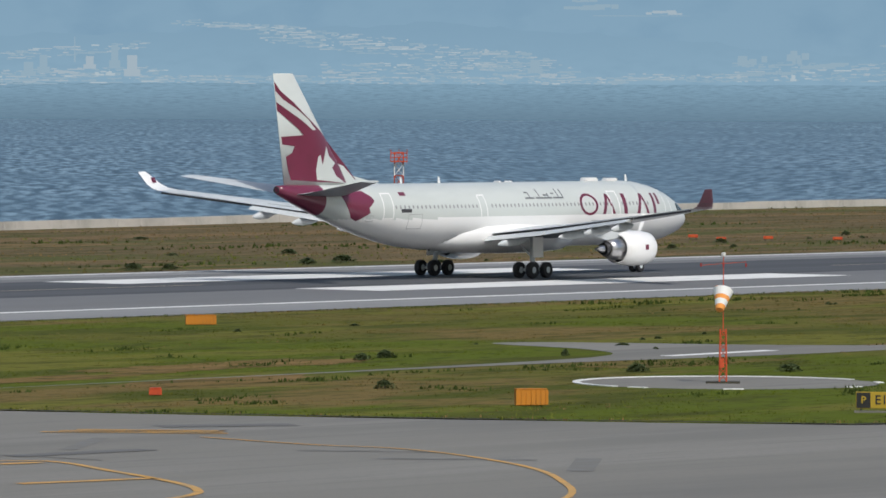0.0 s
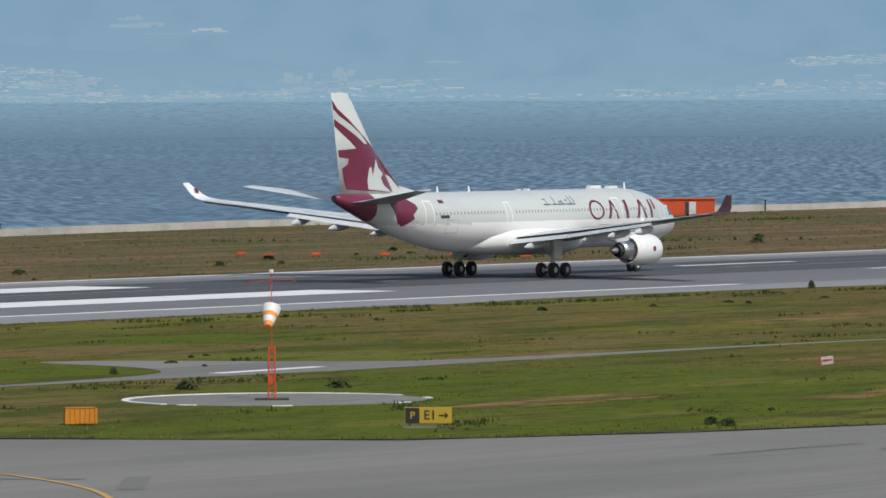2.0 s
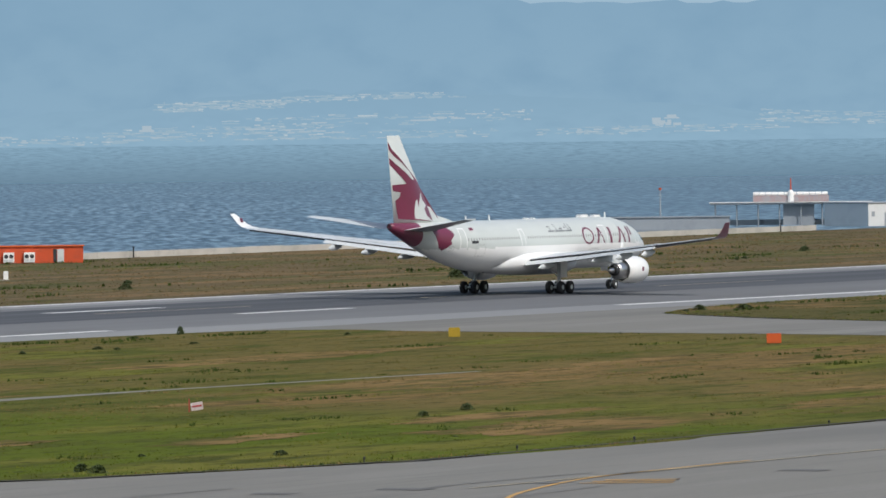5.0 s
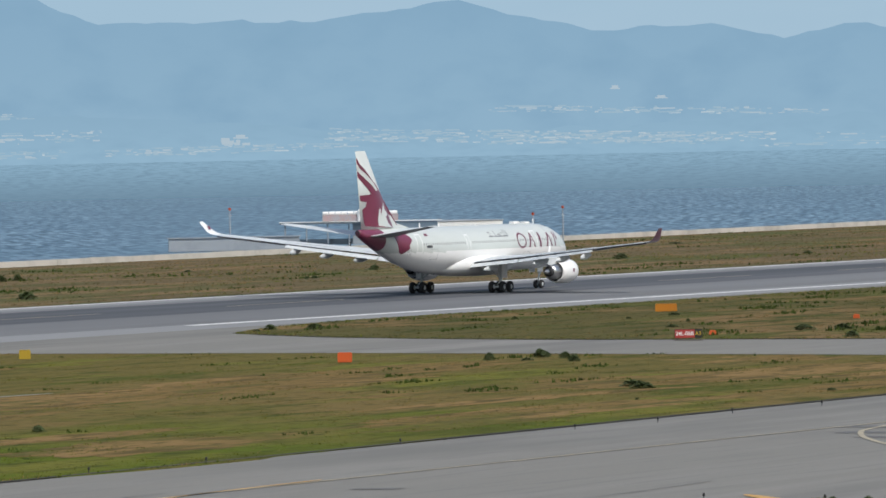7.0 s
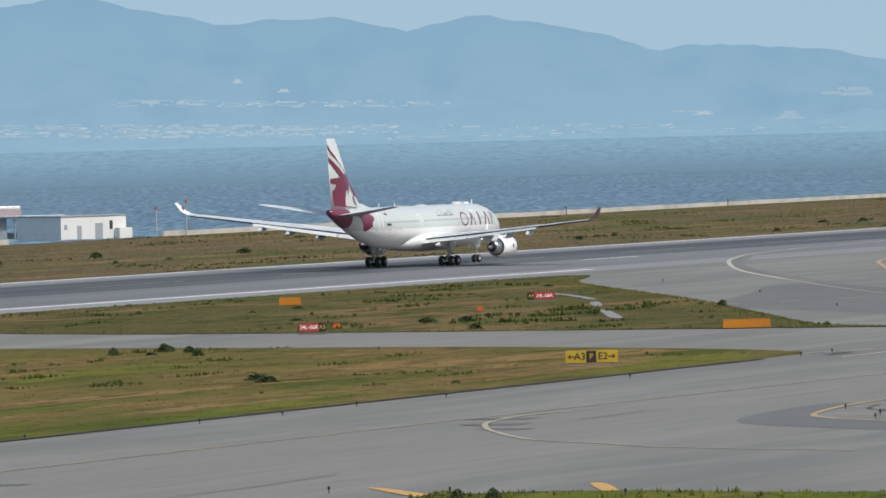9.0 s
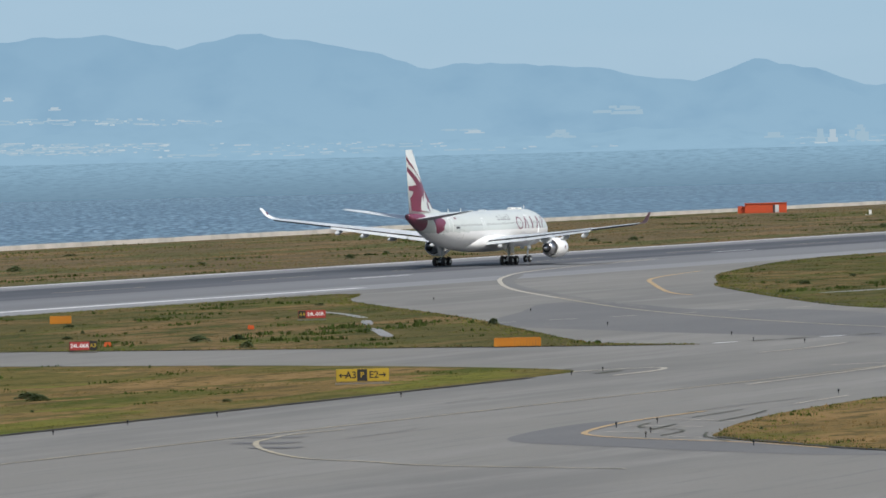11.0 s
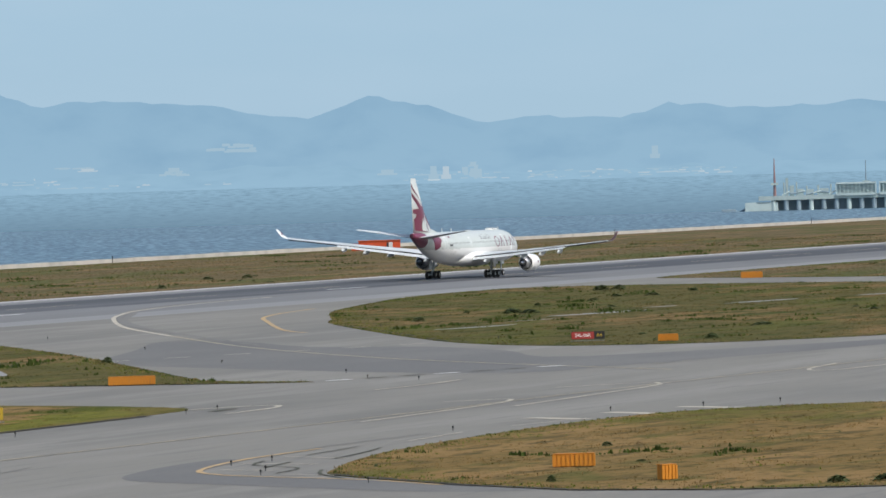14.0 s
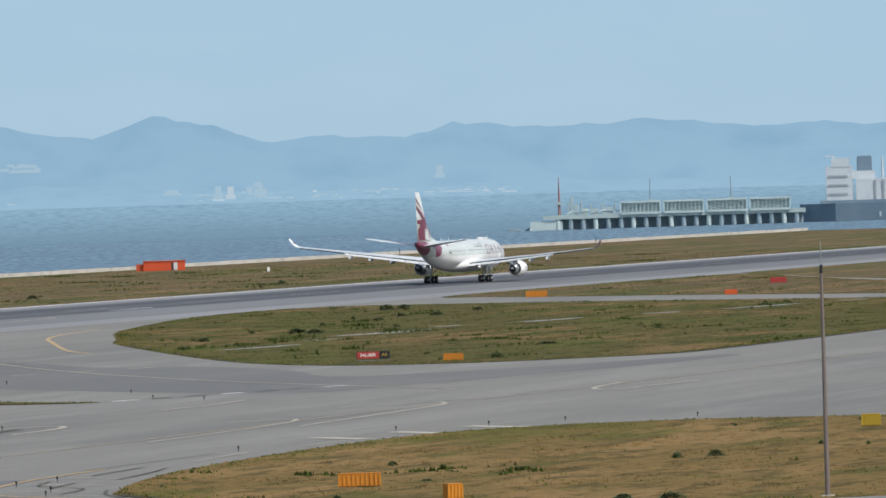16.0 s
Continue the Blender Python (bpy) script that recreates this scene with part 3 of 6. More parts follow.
def make_airliner():
    air = tagged(new("airliner"), "white and grey twin-engine airliner with maroon tail, rolling for take-off", "airplane")
    # fuselage
    SEG = 72
    xs_list = sorted(set([f[0] for f in FUSE] + [0.1] + [0.4 * i for i in range(1, 142)]))
    rings, zs = [], []
    # a ring starts at the colour break so that it runs true
    for xs in xs_list:
        zc, r = fuse(xs)
        rings.append([(st(xs), r * math.cos(2 * math.pi * i / SEG), zc + r * math.sin(2 * math.pi * i / SEG)) for i in range(SEG)])
    bm = loft(rings)
    for f in bm.faces:
        c = f.calc_center_median()
        xs = 28.85 - c.x
        zc, r = fuse(xs)
        lower = c.z < 5.22
        f.material_index = 2 if xs > 51.9 else (1 if lower else 0)
    part("fuselage", bm, [GREY_PAINT, WHITE_PAINT, MAROON], air, smooth=True)
    part("exhaust_outlet", lathe([(st(56.9), 0.30), (st(57.06), 0.29), (st(57.06), 0.2), (st(56.7), 0.19)], 20, (0, 0, 7.72)), DARK, air, "dark exhaust outlet in the tail cone")
    # belly fairing
    rings = []
    for xs, w, d, zc in [(17.2, 0.6, 0.4, 3.4), (18.2, 1.7, 0.85, 3.35), (20, 2.6, 1.25, 3.4), (23, 3.05, 1.5, 3.5), (28, 3.15, 1.6, 3.6), (32, 3.0, 1.5, 3.6), (35, 2.5, 1.2, 3.5), (37.5, 1.6, 0.75, 3.35), (39, 0.5, 0.3, 3.2)]:
        rings.append([(st(xs), w * math.copysign(abs(math.cos(a)) ** 0.75, math.cos(a)), zc + d * math.copysign(abs(math.sin(a)) ** 0.85, math.sin(a))) for a in [2 * math.pi * i / 40 for i in range(40)]])
    part("belly_fairing", loft(rings), WHITE_PAINT, air, "glossy white belly fairing", smooth=True)
    # cockpit glass
    for side in (-1, 1):
        for k in range(3):
            a, b = 1.55 + 0.62 * k, 1.55 + 0.62 * (k + 1) - 0.08
            lo = 5.42 + 0.02 * k
            part("cockpit_window", flat_shape([(a, lo), (b, lo), (b, lo + 0.62), (a, lo + 0.38 + 0.1 * k)], lambda u, v, side=side: skin(u, v, side, 0.02)), GLASS, air, "dark cockpit window")
    # cabin windows, one mesh for the whole row
    for side in (-1, 1):
        shape = None
        for i in range(71):
            xs = 8.8 + 0.533 * i
            if xs > 45.5 or any(abs(xs - d) < 0.8 for d in (13.6, 32.4, 44.9)):
                continue
            if shape is None:
                bm = flat_shape([(20 + 0.115 * math.cos(a), 6.2 + 0.17 * math.sin(a)) for a in [2 * math.pi * k / 10 for k in range(10)]], lambda u, v, side=side: Vector(skin(u, v, side, 0.012)) - Vector((st(20), 0, 0)))
                shape = part("cabin_window", bm, CABIN_GLASS, air, "small grey oval cabin window")
                shape.location.x = st(xs)
            elif xs < 39.5:
                w = new("cabin_window", shape.data)
                w.parent = air
                w.location.x = st(xs)
            else:
                part("cabin_window", flat_shape([(xs + 0.115 * math.cos(a), 6.2 + 0.17 * math.sin(a)) for a in [2 * math.pi * k / 10 for k in range(10)]], lambda u, v, side=side: skin(u, v, side, 0.012)), CABIN_GLASS, air)
    # doors: a white outline round each
    for side in (-1, 1):
        for xs, w, z0, z1 in ((5.3, 1.05, 5.3, 7.2), (13.6, 1.05, 5.25, 7.2), (32.4, 0.75, 5.3, 7.05), (44.9, 1.05, 5.3, 7.3)):
            bm = None
            e = 0.11
            for poly in ([(xs - w / 2 - e, z0), (xs - w / 2, z0), (xs - w / 2, z1), (xs - w / 2 - e, z1)], [(xs + w / 2, z0), (xs + w / 2 + e, z0), (xs + w / 2 + e, z1), (xs + w / 2, z1)],
                         [(xs - w / 2 - e, z1), (xs + w / 2 + e, z1), (xs + w / 2 + e, z1 + e), (xs - w / 2 - e, z1 + e)], [(xs - w / 2 - e, z0 - e), (xs + w / 2 + e, z0 - e), (xs + w / 2 + e, z0), (xs - w / 2 - e, z0)]):
                bm = join(bm, flat_shape(poly, lambda u, v, side=side: skin(u, v, side, 0.02)))
            part("door_outline", bm, WHITE_PAINT, air, "white painted outline of a cabin door")
    # paint: plain shapes in the airline's colours
    def put(name, polys, mat, label, both=True, off=0.018):
        for side in (-1, 1) if both else (-1,):
            bm = None
            for poly in polys:
                bm = join(bm, flat_shape(poly, lambda u, v, side=side: skin(u, v, side, off)))
            part(name, bm, mat, air, label)
    def ring_pts(cx, cz, rx, rz, w, n=20):
        out = []
        for i in range(n):
            a, b = 2 * math.pi * i / n, 2 * math.pi * (i + 1) / n
            out.append([(cx + rx * math.cos(a), cz + rz * math.sin(a)), (cx + rx * math.cos(b), cz + rz * math.sin(b)), (cx + (rx - w) * math.cos(b), cz + (rz - 0.7 * w) * math.sin(b)), (cx + (rx - w) * math.cos(a), cz + (rz - 0.7 * w) * math.sin(a))])
        return out
    z0, z1 = 5.3, 7.05
    put("painted_ring", ring_pts(17.4, 6.17, 1.3, 0.95, 0.3), MAROON, "maroon painted ring on the fuselage")
    for cx in (14.6, 9.6):
        put("painted_wedge", [[(cx - 0.95, z0), (cx - 0.6, z0), (cx + 0.1, z1), (cx - 0.18, z1)], [(cx + 0.95, z0), (cx + 0.5, z0), (cx - 0.18, z1), (cx + 0.15, z1)]], MAROON, "maroon painted wedge on the fuselage")
    put("painted_bar", [[(12.4, z0), (11.9, z0), (11.9, z1), (12.4, z1)]], MAROON, "maroon painted bar on the fuselage")
    put("painted_bar", [[(8.0, z0), (7.55, z0), (7.55, z1), (8.0, z1)], [(7.2, z0 + 0.8), (6.8, z0 + 0.8), (6.8, z1), (7.2, z1)]], MAROON, "maroon painted bar on the fuselage")
    script = [[(x, z0b), (x - w, z0b), (x - w, z0b + hh), (x, z0b + hh)] for x, z0b, w, hh in
              ((26.2, 6.72, 1.3, 0.14), (24.7, 6.72, 2.3, 0.14), (22.2, 6.72, 1.4, 0.14), (25.6, 6.8, 0.14, 0.5), (24.2, 6.8, 0.14, 0.75), (23.5, 6.95, 0.6, 0.14), (22.9, 6.8, 0.14, 0.4), (21.5, 6.8, 0.14, 0.75), (20.9, 6.72, 0.16, 0.8), (26.0, 7.2, 0.4, 0.12), (22.3, 7.1, 0.4, 0.12))]
    put("painted_script", script, SCRIPT_GREY, "grey painted bars where writing cannot be read")
    put("registration_bar", [[(43.4, 5.75), (42.1, 5.75), (42.1, 6.05), (43.4, 6.05)]], DARK, "dark painted bar", off=0.02)
    # maroon neck of the emblem on the rear fuselage
    put("painted_crest", [[(50.3, 7.2), (49.2, 7.5), (47.6, 7.6), (46.7, 7.1), (46.5, 6.75), (46.9, 6.4), (47.2, 6.15), (47.0, 5.75), (48.3, 5.05), (49.0, 5.35), (49.7, 6.3)]], MAROON, "maroon painted crest on the rear fuselage")
    # fin with dorsal fillet
    fin = part("tail_fin", wing_loft(FIN, 1, upright=True), GREY_PAINT, air, "pale grey fin with maroon and white emblem", smooth=True)
    part("dorsal_fillet", loft([[(st(42.6), 0, 8.0), (st(42.6), 0.02, 7.95), (st(42.6), -0.02, 7.95)], [(st(46.9), 0, 8.8), (st(46.4), 0.25, 7.75), (st(46.4), -0.25, 7.75)], [(st(49.0), 0, 10.3), (st(49.0), 0.35, 7.7), (st(49.0), -0.35, 7.7)]]), GREY_PAINT, fin)
    def P(pts):
        """Outline on the fin, from (right, down) in hundredths of its height."""
        out = []
        for x, y in pts:
            z = 7.72 + (338 - 120 - y / 2.55) / 21.2
            k = (z - 7.7) / (17.38 - 7.7)
            edge = 56.0 + k * 1.7 - 0.06  # just inside the trailing edge
            out.append((min(57.8 - 0.25 * k - (440 + x / 2.55 - 485) * 1.07 / 12.9, edge), z))
        return out
    main = P([(96, 70), (140, 112), (190, 163), (242, 225), (300, 290), (350, 360), (400, 430), (462, 520), (400, 528), (300, 522), (192, 512), (180, 470), (170, 408), (192, 390), (200, 360), (155, 352), (150, 318), (233, 310), (205, 275), (165, 235), (124, 200), (113, 157), (104, 118)])
    gap = P([(100, 112), (150, 150), (200, 190), (250, 240), (281, 286), (268, 288), (225, 245), (165, 195), (112, 162)])
    flame = P([(288, 512), (283, 470), (290, 410), (300, 400), (308, 445), (325, 360), (335, 405), (362, 437), (348, 458), (365, 495), (405, 528)])
    for side in (-1, 1):
        part("painted_emblem", flat_shape(main, lambda u, v, side=side: fin_skin(u, v, side), 5), MAROON, fin, "maroon emblem with curved stripes")
        part("painted_stripe", flat_shape(gap, lambda u, v, side=side: fin_skin(u, v, side, 0.022), 4), GREY_PAINT, fin)
        part("painted_flame", flat_shape(flame, lambda u, v, side=side: fin_skin(u, v, side, 0.022), 4), GREY_PAINT, fin)
    # tailplane
    for side in (-1, 1):
        part("tailplane", underside(wing_loft([(0.3, 48.6, 6.6, 7.3, 0.10), (1.6, 49.3, 5.9, 7.42, 0.10), (9.7, 55.6, 2.3, 8.65, 0.09)], side)), [LIGHT_GREY, UNDER_SHADE], air, "pale grey tailplane")
    # wings
    for side in (-1, 1):
        wing = part("wing", underside(wing_loft([(1.2, 19.0, 12.6, 3.62, 0.115), (2.9, 20.1, 11.5, 3.80, 0.11), (9.4, 24.4, 7.4, 4.52, 0.095), (19.0, 29.9, 4.9, 5.58, 0.085), (28.9, 35.4, 2.6, 6.75, 0.08)], side)), [LIGHT_GREY, UNDER_SHADE], air, "pale grey swept wing with darker underside")
        bm = wing_loft([(28.9, 35.4, 2.6, 6.75, 0.10), (29.4, 36.0, 2.3, 6.92, 0.09), (29.85, 36.6, 1.9, 7.3, 0.08), (30.6, 37.8, 1.05, 8.35, 0.08)], side)
        for f in bm.faces:
            f.material_index = 1 if f.normal.y * side > 0.25 or (f.normal.z < -0.3) else 0
        part("winglet", bm, [WHITE_PAINT, MAROON], wing, "upturned wing tip, maroon outside and white inside")
        part("painted_spot", box(0.5, 0.02, 0.5, (st(37.5), side * 29.93, 7.4), turn=Matrix.Rotation(side * radians(-25), 4, "X")), MAROON, wing)
        # flaps, drooped a little
        for a, b in (((3.0, 31.2, 1.9, 3.62), (9.3, 31.55, 1.75, 4.28)), ((9.5, 31.6, 1.7, 4.3), (20.4, 35.0, 1.25, 5.62))):
            rings = [[(st(xs), side * y, z + 0.05), (st(xs - 0.1), side * y, z - 0.14), (st(xs + c * 0.8), side * y, z - 0.22 * c), (st(xs + c * 0.5), side * y, z - 0.04)] for y, xs, c, z in (a, b)]
            part("flap", underside(loft(rings)), [LIGHT_GREY, UNDER_SHADE], wing, "grey flap set for take-off")
            # a solid dark strip for the shade in the slot before the flap
            part("flap_slot_shade", loft([[(st(xs - 0.1), side * y, z + 0.12), (st(xs - 0.1), side * y, z - 0.1), (st(xs + 0.28), side * y, z - 0.16), (st(xs + 0.28), side * y, z + 0.05)] for y, xs, c, z in (a, b)]), DARK, wing, "dark strip for the shaded slot along the flap")
        part("aileron", loft([[(st(xs), side * y, z + 0.06), (st(xs), side * y, z - 0.06), (st(xs + c), side * y, z - 0.05)] for y, xs, c, z in ((20.7, 34.2, 0.9, 5.75), (28.0, 37.3, 0.5, 6.65))]), LIGHT_GREY, wing)
        # thin dark strip added as the shade under the aileron's edge
        part("trailing_edge_shade", loft([[(st(xs), side * y, z - 0.02), (st(xs), side * y, z - 0.17), (st(xs + 0.12), side * y, z - 0.17), (st(xs + 0.12), side * y, z - 0.02)] for y, xs, z in ((20.7, 35.1, 5.73), (28.6, 37.9, 6.66))]), DARK, wing, "dark strip for the shade along the aileron edge")
        for k in range(6):
            y = 10.5 + 1.6 * k
            part("spoiler", loft([[(st(xs), side * (y + o), z), (st(xs), side * (y + o), z + 0.035), (st(xs + 0.75), side * (y + o), z - 0.03), (st(xs + 0.75), side * (y + o), z - 0.07)] for o, xs, z in ((0.0, 30.2 + 0.31 * (y - 10.5), 4.83 + 0.112 * (y - 10.5)), (1.5, 30.66 + 0.31 * (y - 10.5), 5.0 + 0.112 * (y - 10.5)))]), LIGHT_GREY, wing)
        # flap-track fairings
        for y, xs, L, z in ((5.4, 29.6, 4.3, 3.35), (12.0, 29.5, 4.6, 4.18), (15.8, 31.6, 4.0, 4.62), (19.4, 33.4, 3.2, 5.05)):
            rings = []
            for k, r in ((0, 0.04), (0.12, 0.2), (0.35, 0.34), (0.65, 0.33), (0.88, 0.19), (1, 0.03)):
                rings.append([(st(xs + L * k), side * y + 0.75 * r * math.cos(q), z - 0.35 * k + 1.15 * r * math.sin(q)) for q in [2 * math.pi * i / 14 for i in range(14)]])
            part("flap_track_fairing", loft(rings), LIGHT_GREY, wing, "pale canoe-shaped fairing under the wing", smooth=True)
        # engine
        ey, ez = side * 9.37, 2.6
        eng = part("engine", lathe([(st(18.80), 1.12), (st(18.25), 1.17), (st(18.10), 1.27), (st(18.25), 1.37), (st(19.00), 1.48), (st(20.10), 1.52), (st(21.30), 1.46), (st(22.40), 1.26), (st(22.40), 1.2), (st(21.00), 1.2), (st(18.80), 1.12)], 48, (0, ey, ez), closed=True), WHITE_PAINT, air, "white engine nacelle with bare metal core", smooth=True)
        part("fan", lathe([(st(19.20), 1.13), (st(19.22), 0.5), (st(18.70), 0.3), (st(18.40), 0.02)], 36, (0, ey, ez)), DARK, eng)
        part("duct", lathe([(st(21.70), 1.2), (st(21.65), 0.9)], 40, (0, ey, ez), closed=True), DARK, eng)
        part("core_cowl", lathe([(st(21.30), 0.98), (st(22.40), 1.0), (st(23.10), 0.88), (st(23.80), 0.7), (st(23.80), 0.64), (st(23.00), 0.62)], 40, (0, ey, ez), closed=True), STEEL, eng, "bare steel core cowl", smooth=True)
        part("nozzle", lathe([(st(22.90), 0.63), (st(24.10), 0.58), (st(24.25), 0.52), (st(23.50), 0.45)], 36, (0, ey, ez), closed=True), DARK, eng, "dark hot nozzle")
        part("exhaust_cone", lathe([(st(23.50), 0.42), (st(24.40), 0.34), (st(25.40), 0.06)], 28, (0, ey, ez)), STEEL, eng, smooth=True)
        part("painted_spot", box(0.45, 0.02, 0.45, (st(19.90), ey + side * 1.515, ez - 0.1)), MAROON, eng)
        rings = [[(st(19.30), ey, ez + 1.42), (st(19.40), ey + 0.18, ez + 1.35), (st(24.00), ey + 0.22, ez + 0.75), (st(25.00), ey, ez + 0.85), (st(24.00), ey - 0.22, ez + 0.75), (st(19.40), ey - 0.18, ez + 1.35)],
                 [(st(22.60), ey, 4.4), (st(23.50), ey + 0.2, 4.3), (st(28.00), ey + 0.24, 4.2), (st(29.50), ey, 4.15), (st(28.00), ey - 0.24, 4.2), (st(23.50), ey - 0.2, 4.3)]]
        part("pylon", loft(rings), LIGHT_GREY, eng, "grey engine pylon")
        # main wheels
        gy = side * 5.34
        gear = part("main_gear_leg", rod((st(28.85), gy, 0.75), (st(28.6), gy * 0.95, 4.0), 0.19, 0.24, 14), LIGHT_GREY, air, "pale main gear leg with four wheels")
        part("bogie_beam", rod((st(27.75), gy, 0.72), (st(29.95), gy, 0.72), 0.14, seg=10), LIGHT_GREY, gear)
        part("brace", rod((st(28.8), gy, 1.7), (st(28.6), side * 3.0, 3.4), 0.09, seg=8), LIGHT_GREY, gear)
        part("drag_link", rod((st(28.8), gy, 1.5), (st(29.9), gy, 0.95), 0.07, seg=8), LIGHT_GREY, gear)
        part("gear_door", box(1.5, 0.08, 1.75, (st(28.65), gy + side * 0.42, 1.75), bevel=0.03), WHITE_PAINT, gear, "white gear door")
        for ax in (27.86, 29.84):
            part("axle", rod((st(ax), gy - 0.75, 0.7), (st(ax), gy + 0.75, 0.7), 0.09, seg=8), LIGHT_GREY, gear)
            for dy in (-0.70, 0.70):
                wheel("wheel", gear, (st(ax), gy + dy, 0.70), 0.70, 0.5)
    nose = part("nose_gear_leg", rod((st(6.7), 0, 0.5), (st(6.4), 0, 3.0), 0.11, 0.14, 12), LIGHT_GREY, air, "pale nose gear leg with two wheels")
    part("brace", rod((st(6.55), 0, 1.6), (st(5.0), 0, 2.9), 0.07, seg=8), LIGHT_GREY, nose)
    for side in (-1, 1):
        part("gear_door", box(1.6, 0.05, 0.75, (st(7.4), side * 0.55, 2.05), bevel=0.02), WHITE_PAINT, nose)
        wheel("wheel", nose, (st(6.7), side * 0.36, 0.53), 0.53, 0.36)
    # access panels and lamps along the belly
    for side in (-1, 1):
        for xs, z, w, hh in ((15.2, 3.45, 1.9, 1.3), (40.8, 4.35, 1.7, 1.2), (36.4, 3.1, 0.5, 0.3), (46.6, 5.0, 0.7, 0.5)):
            bm = None
            for poly in ([(xs, z), (xs + w, z), (xs + w, z + 0.035), (xs, z + 0.035)], [(xs, z + hh), (xs + w, z + hh), (xs + w, z + hh + 0.035), (xs, z + hh + 0.035)],
                         [(xs, z), (xs + 0.035, z), (xs + 0.035, z + hh), (xs, z + hh)], [(xs + w, z), (xs + w + 0.035, z), (xs + w + 0.035, z + hh), (xs + w, z + hh)]):
                bm = join(bm, flat_shape(poly, lambda u, v, side=side: skin(u, v, side, 0.014)))
            part("panel_seam", bm, CABIN_GLASS, air)
        part("flag_mark", flat_shape([(43.1, 7.15), (42.3, 7.15), (42.3, 7.45), (43.1, 7.45)], lambda u, v, side=side: skin(u, v, side, 0.02)), MAROON, air, "small maroon painted flag mark")
    for xs, z in ((33.5, 2.2), (36.2, 2.35), (40.5, 2.7)):
        part("drain_mast", loft([[(st(xs), 0.03, z + 0.4), (st(xs + 0.3), 0.03, z + 0.4), (st(xs + 0.3), -0.03, z + 0.4), (st(xs), -0.03, z + 0.4)], [(st(xs + 0.2), 0.02, z), (st(xs + 0.35), 0.02, z), (st(xs + 0.35), -0.02, z), (st(xs + 0.2), -0.02, z)]]), DARK, air)
    # aerials on the roof
    for xs, L, hh in ((13.9, 1.8, 0.28), (10.9, 1.5, 0.22), (27.0, 0.5, 0.1), (25.5, 0.5, 0.1)):
        part("antenna_fairing", box(L, 0.7, hh + 0.1, (st(xs), 0, 8.03), bevel=0.09), WHITE_PAINT, air, "low white antenna fairing")
    for xs in (8.3, 35.0, 40.2):
        part("blade_antenna", loft([[(st(xs), 0.03, 7.95), (st(xs + 0.35), 0.03, 7.95), (st(xs + 0.35), -0.03, 7.95), (st(xs), -0.03, 7.95)], [(st(xs + 0.2), 0.02, 8.65), (st(xs + 0.38), 0.02, 8.65), (st(xs + 0.38), -0.02, 8.65), (st(xs + 0.2), -0.02, 8.65)]]), WHITE_PAINT, air)
    return air


airliner = make_airliner()



# ---- signs and small airfield things ----
def facing(x, y):
    """The turn about z that faces a thing (front along -y) to the terminal deck."""
    return math.degrees(math.atan2(y - EY, x - EX)) - 90


def letters(text, size, mat, parent, at, name="lettering"):
    """Raised writing on a board that faces -y."""
    cu = bpy.data.curves.new("t", "FONT")
    cu.body, cu.size, cu.align_x, cu.align_y, cu.extrude, cu.offset = text, size, "CENTER", "CENTER", 0.008, 0.012 * size
    tmp = bpy.data.objects.new("t", cu)
    me = bpy.data.meshes.new_from_object(tmp)
    bpy.data.objects.remove(tmp)
    me.materials.clear()
    me.materials.append(mat)
    me.transform(Matrix.Translation(at) @ Matrix.Rotation(radians(90), 4, "X"))
    ob = new(name, me)
    ob.parent = parent
    return ob


def arrow(size, mat, parent, at, right=True):
    d = 1 if right else -1
    bm = box(size, 0.016, size * 0.16, (at[0] - 0.08 * d * size, at[1], at[2] - size * 0.08))
    for s2 in (1, -1):
        b = bmesh.new()
        m = Matrix.Translation((at[0] + d * size * 0.32, at[1], at[2] + s2 * size * 0.13)) @ Matrix.Rotation(radians(45 * s2 * d), 4, "Y") @ Matrix.Diagonal((size * 0.5, 0.017, size * 0.16, 1))
        bmesh.ops.create_cube(b, size=1, matrix=m)
        bm = join(bm, b)
    return part("arrow", bm, mat, parent)


def sign(x, y, panels, high, label, base=0.12, turn=0.0):
    """An airfield guidance sign: panels of (width, colour, writing, ink)."""
    s = tagged(new("airfield_sign"), label, "sign", group="airfield signs")
    total = sum(p[0] for p in panels)
    part("plinth", box(total + 0.2, 0.6, 0.1, (0, 0, 0)), ASPHALT, s)
    for k in (-0.4, 0.4):
        part("post", rod((k * total, 0, 0.1), (k * total, 0, base + 0.12), 0.04), DARK, s)
    part("case", box(total + 0.06, 0.22, high + 0.06, (0, 0.02, base + 0.1), bevel=0.02), panels[-1][1], s)
    left = -total / 2
    for w, mat, text, ink in panels:
        part("panel", box(w - 0.02, 0.02, high, (left + w / 2, -0.105, base + 0.13)), mat, s)
        cz = base + 0.13 + high / 2
        if text.startswith("<"):
            arrow(high * 0.55, ink, s, (left + high * 0.5, -0.125, cz), right=False)
            letters(text[1:], high * 0.85, ink, s, (left + w / 2 + high * 0.35, -0.125, cz))
        elif text.endswith(">"):
            arrow(high * 0.55, ink, s, (left + w - high * 0.5, -0.125, cz))
            letters(text[:-1], high * 0.85, ink, s, (left + w / 2 - high * 0.35, -0.125, cz))
        elif text:
            letters(text, high * 0.66, ink, s, (left + w / 2, -0.125, cz))
        left += w
    s.matrix_basis = pose(x, y, 0.05, 0, 0, facing(x, y) + turn)
    return s


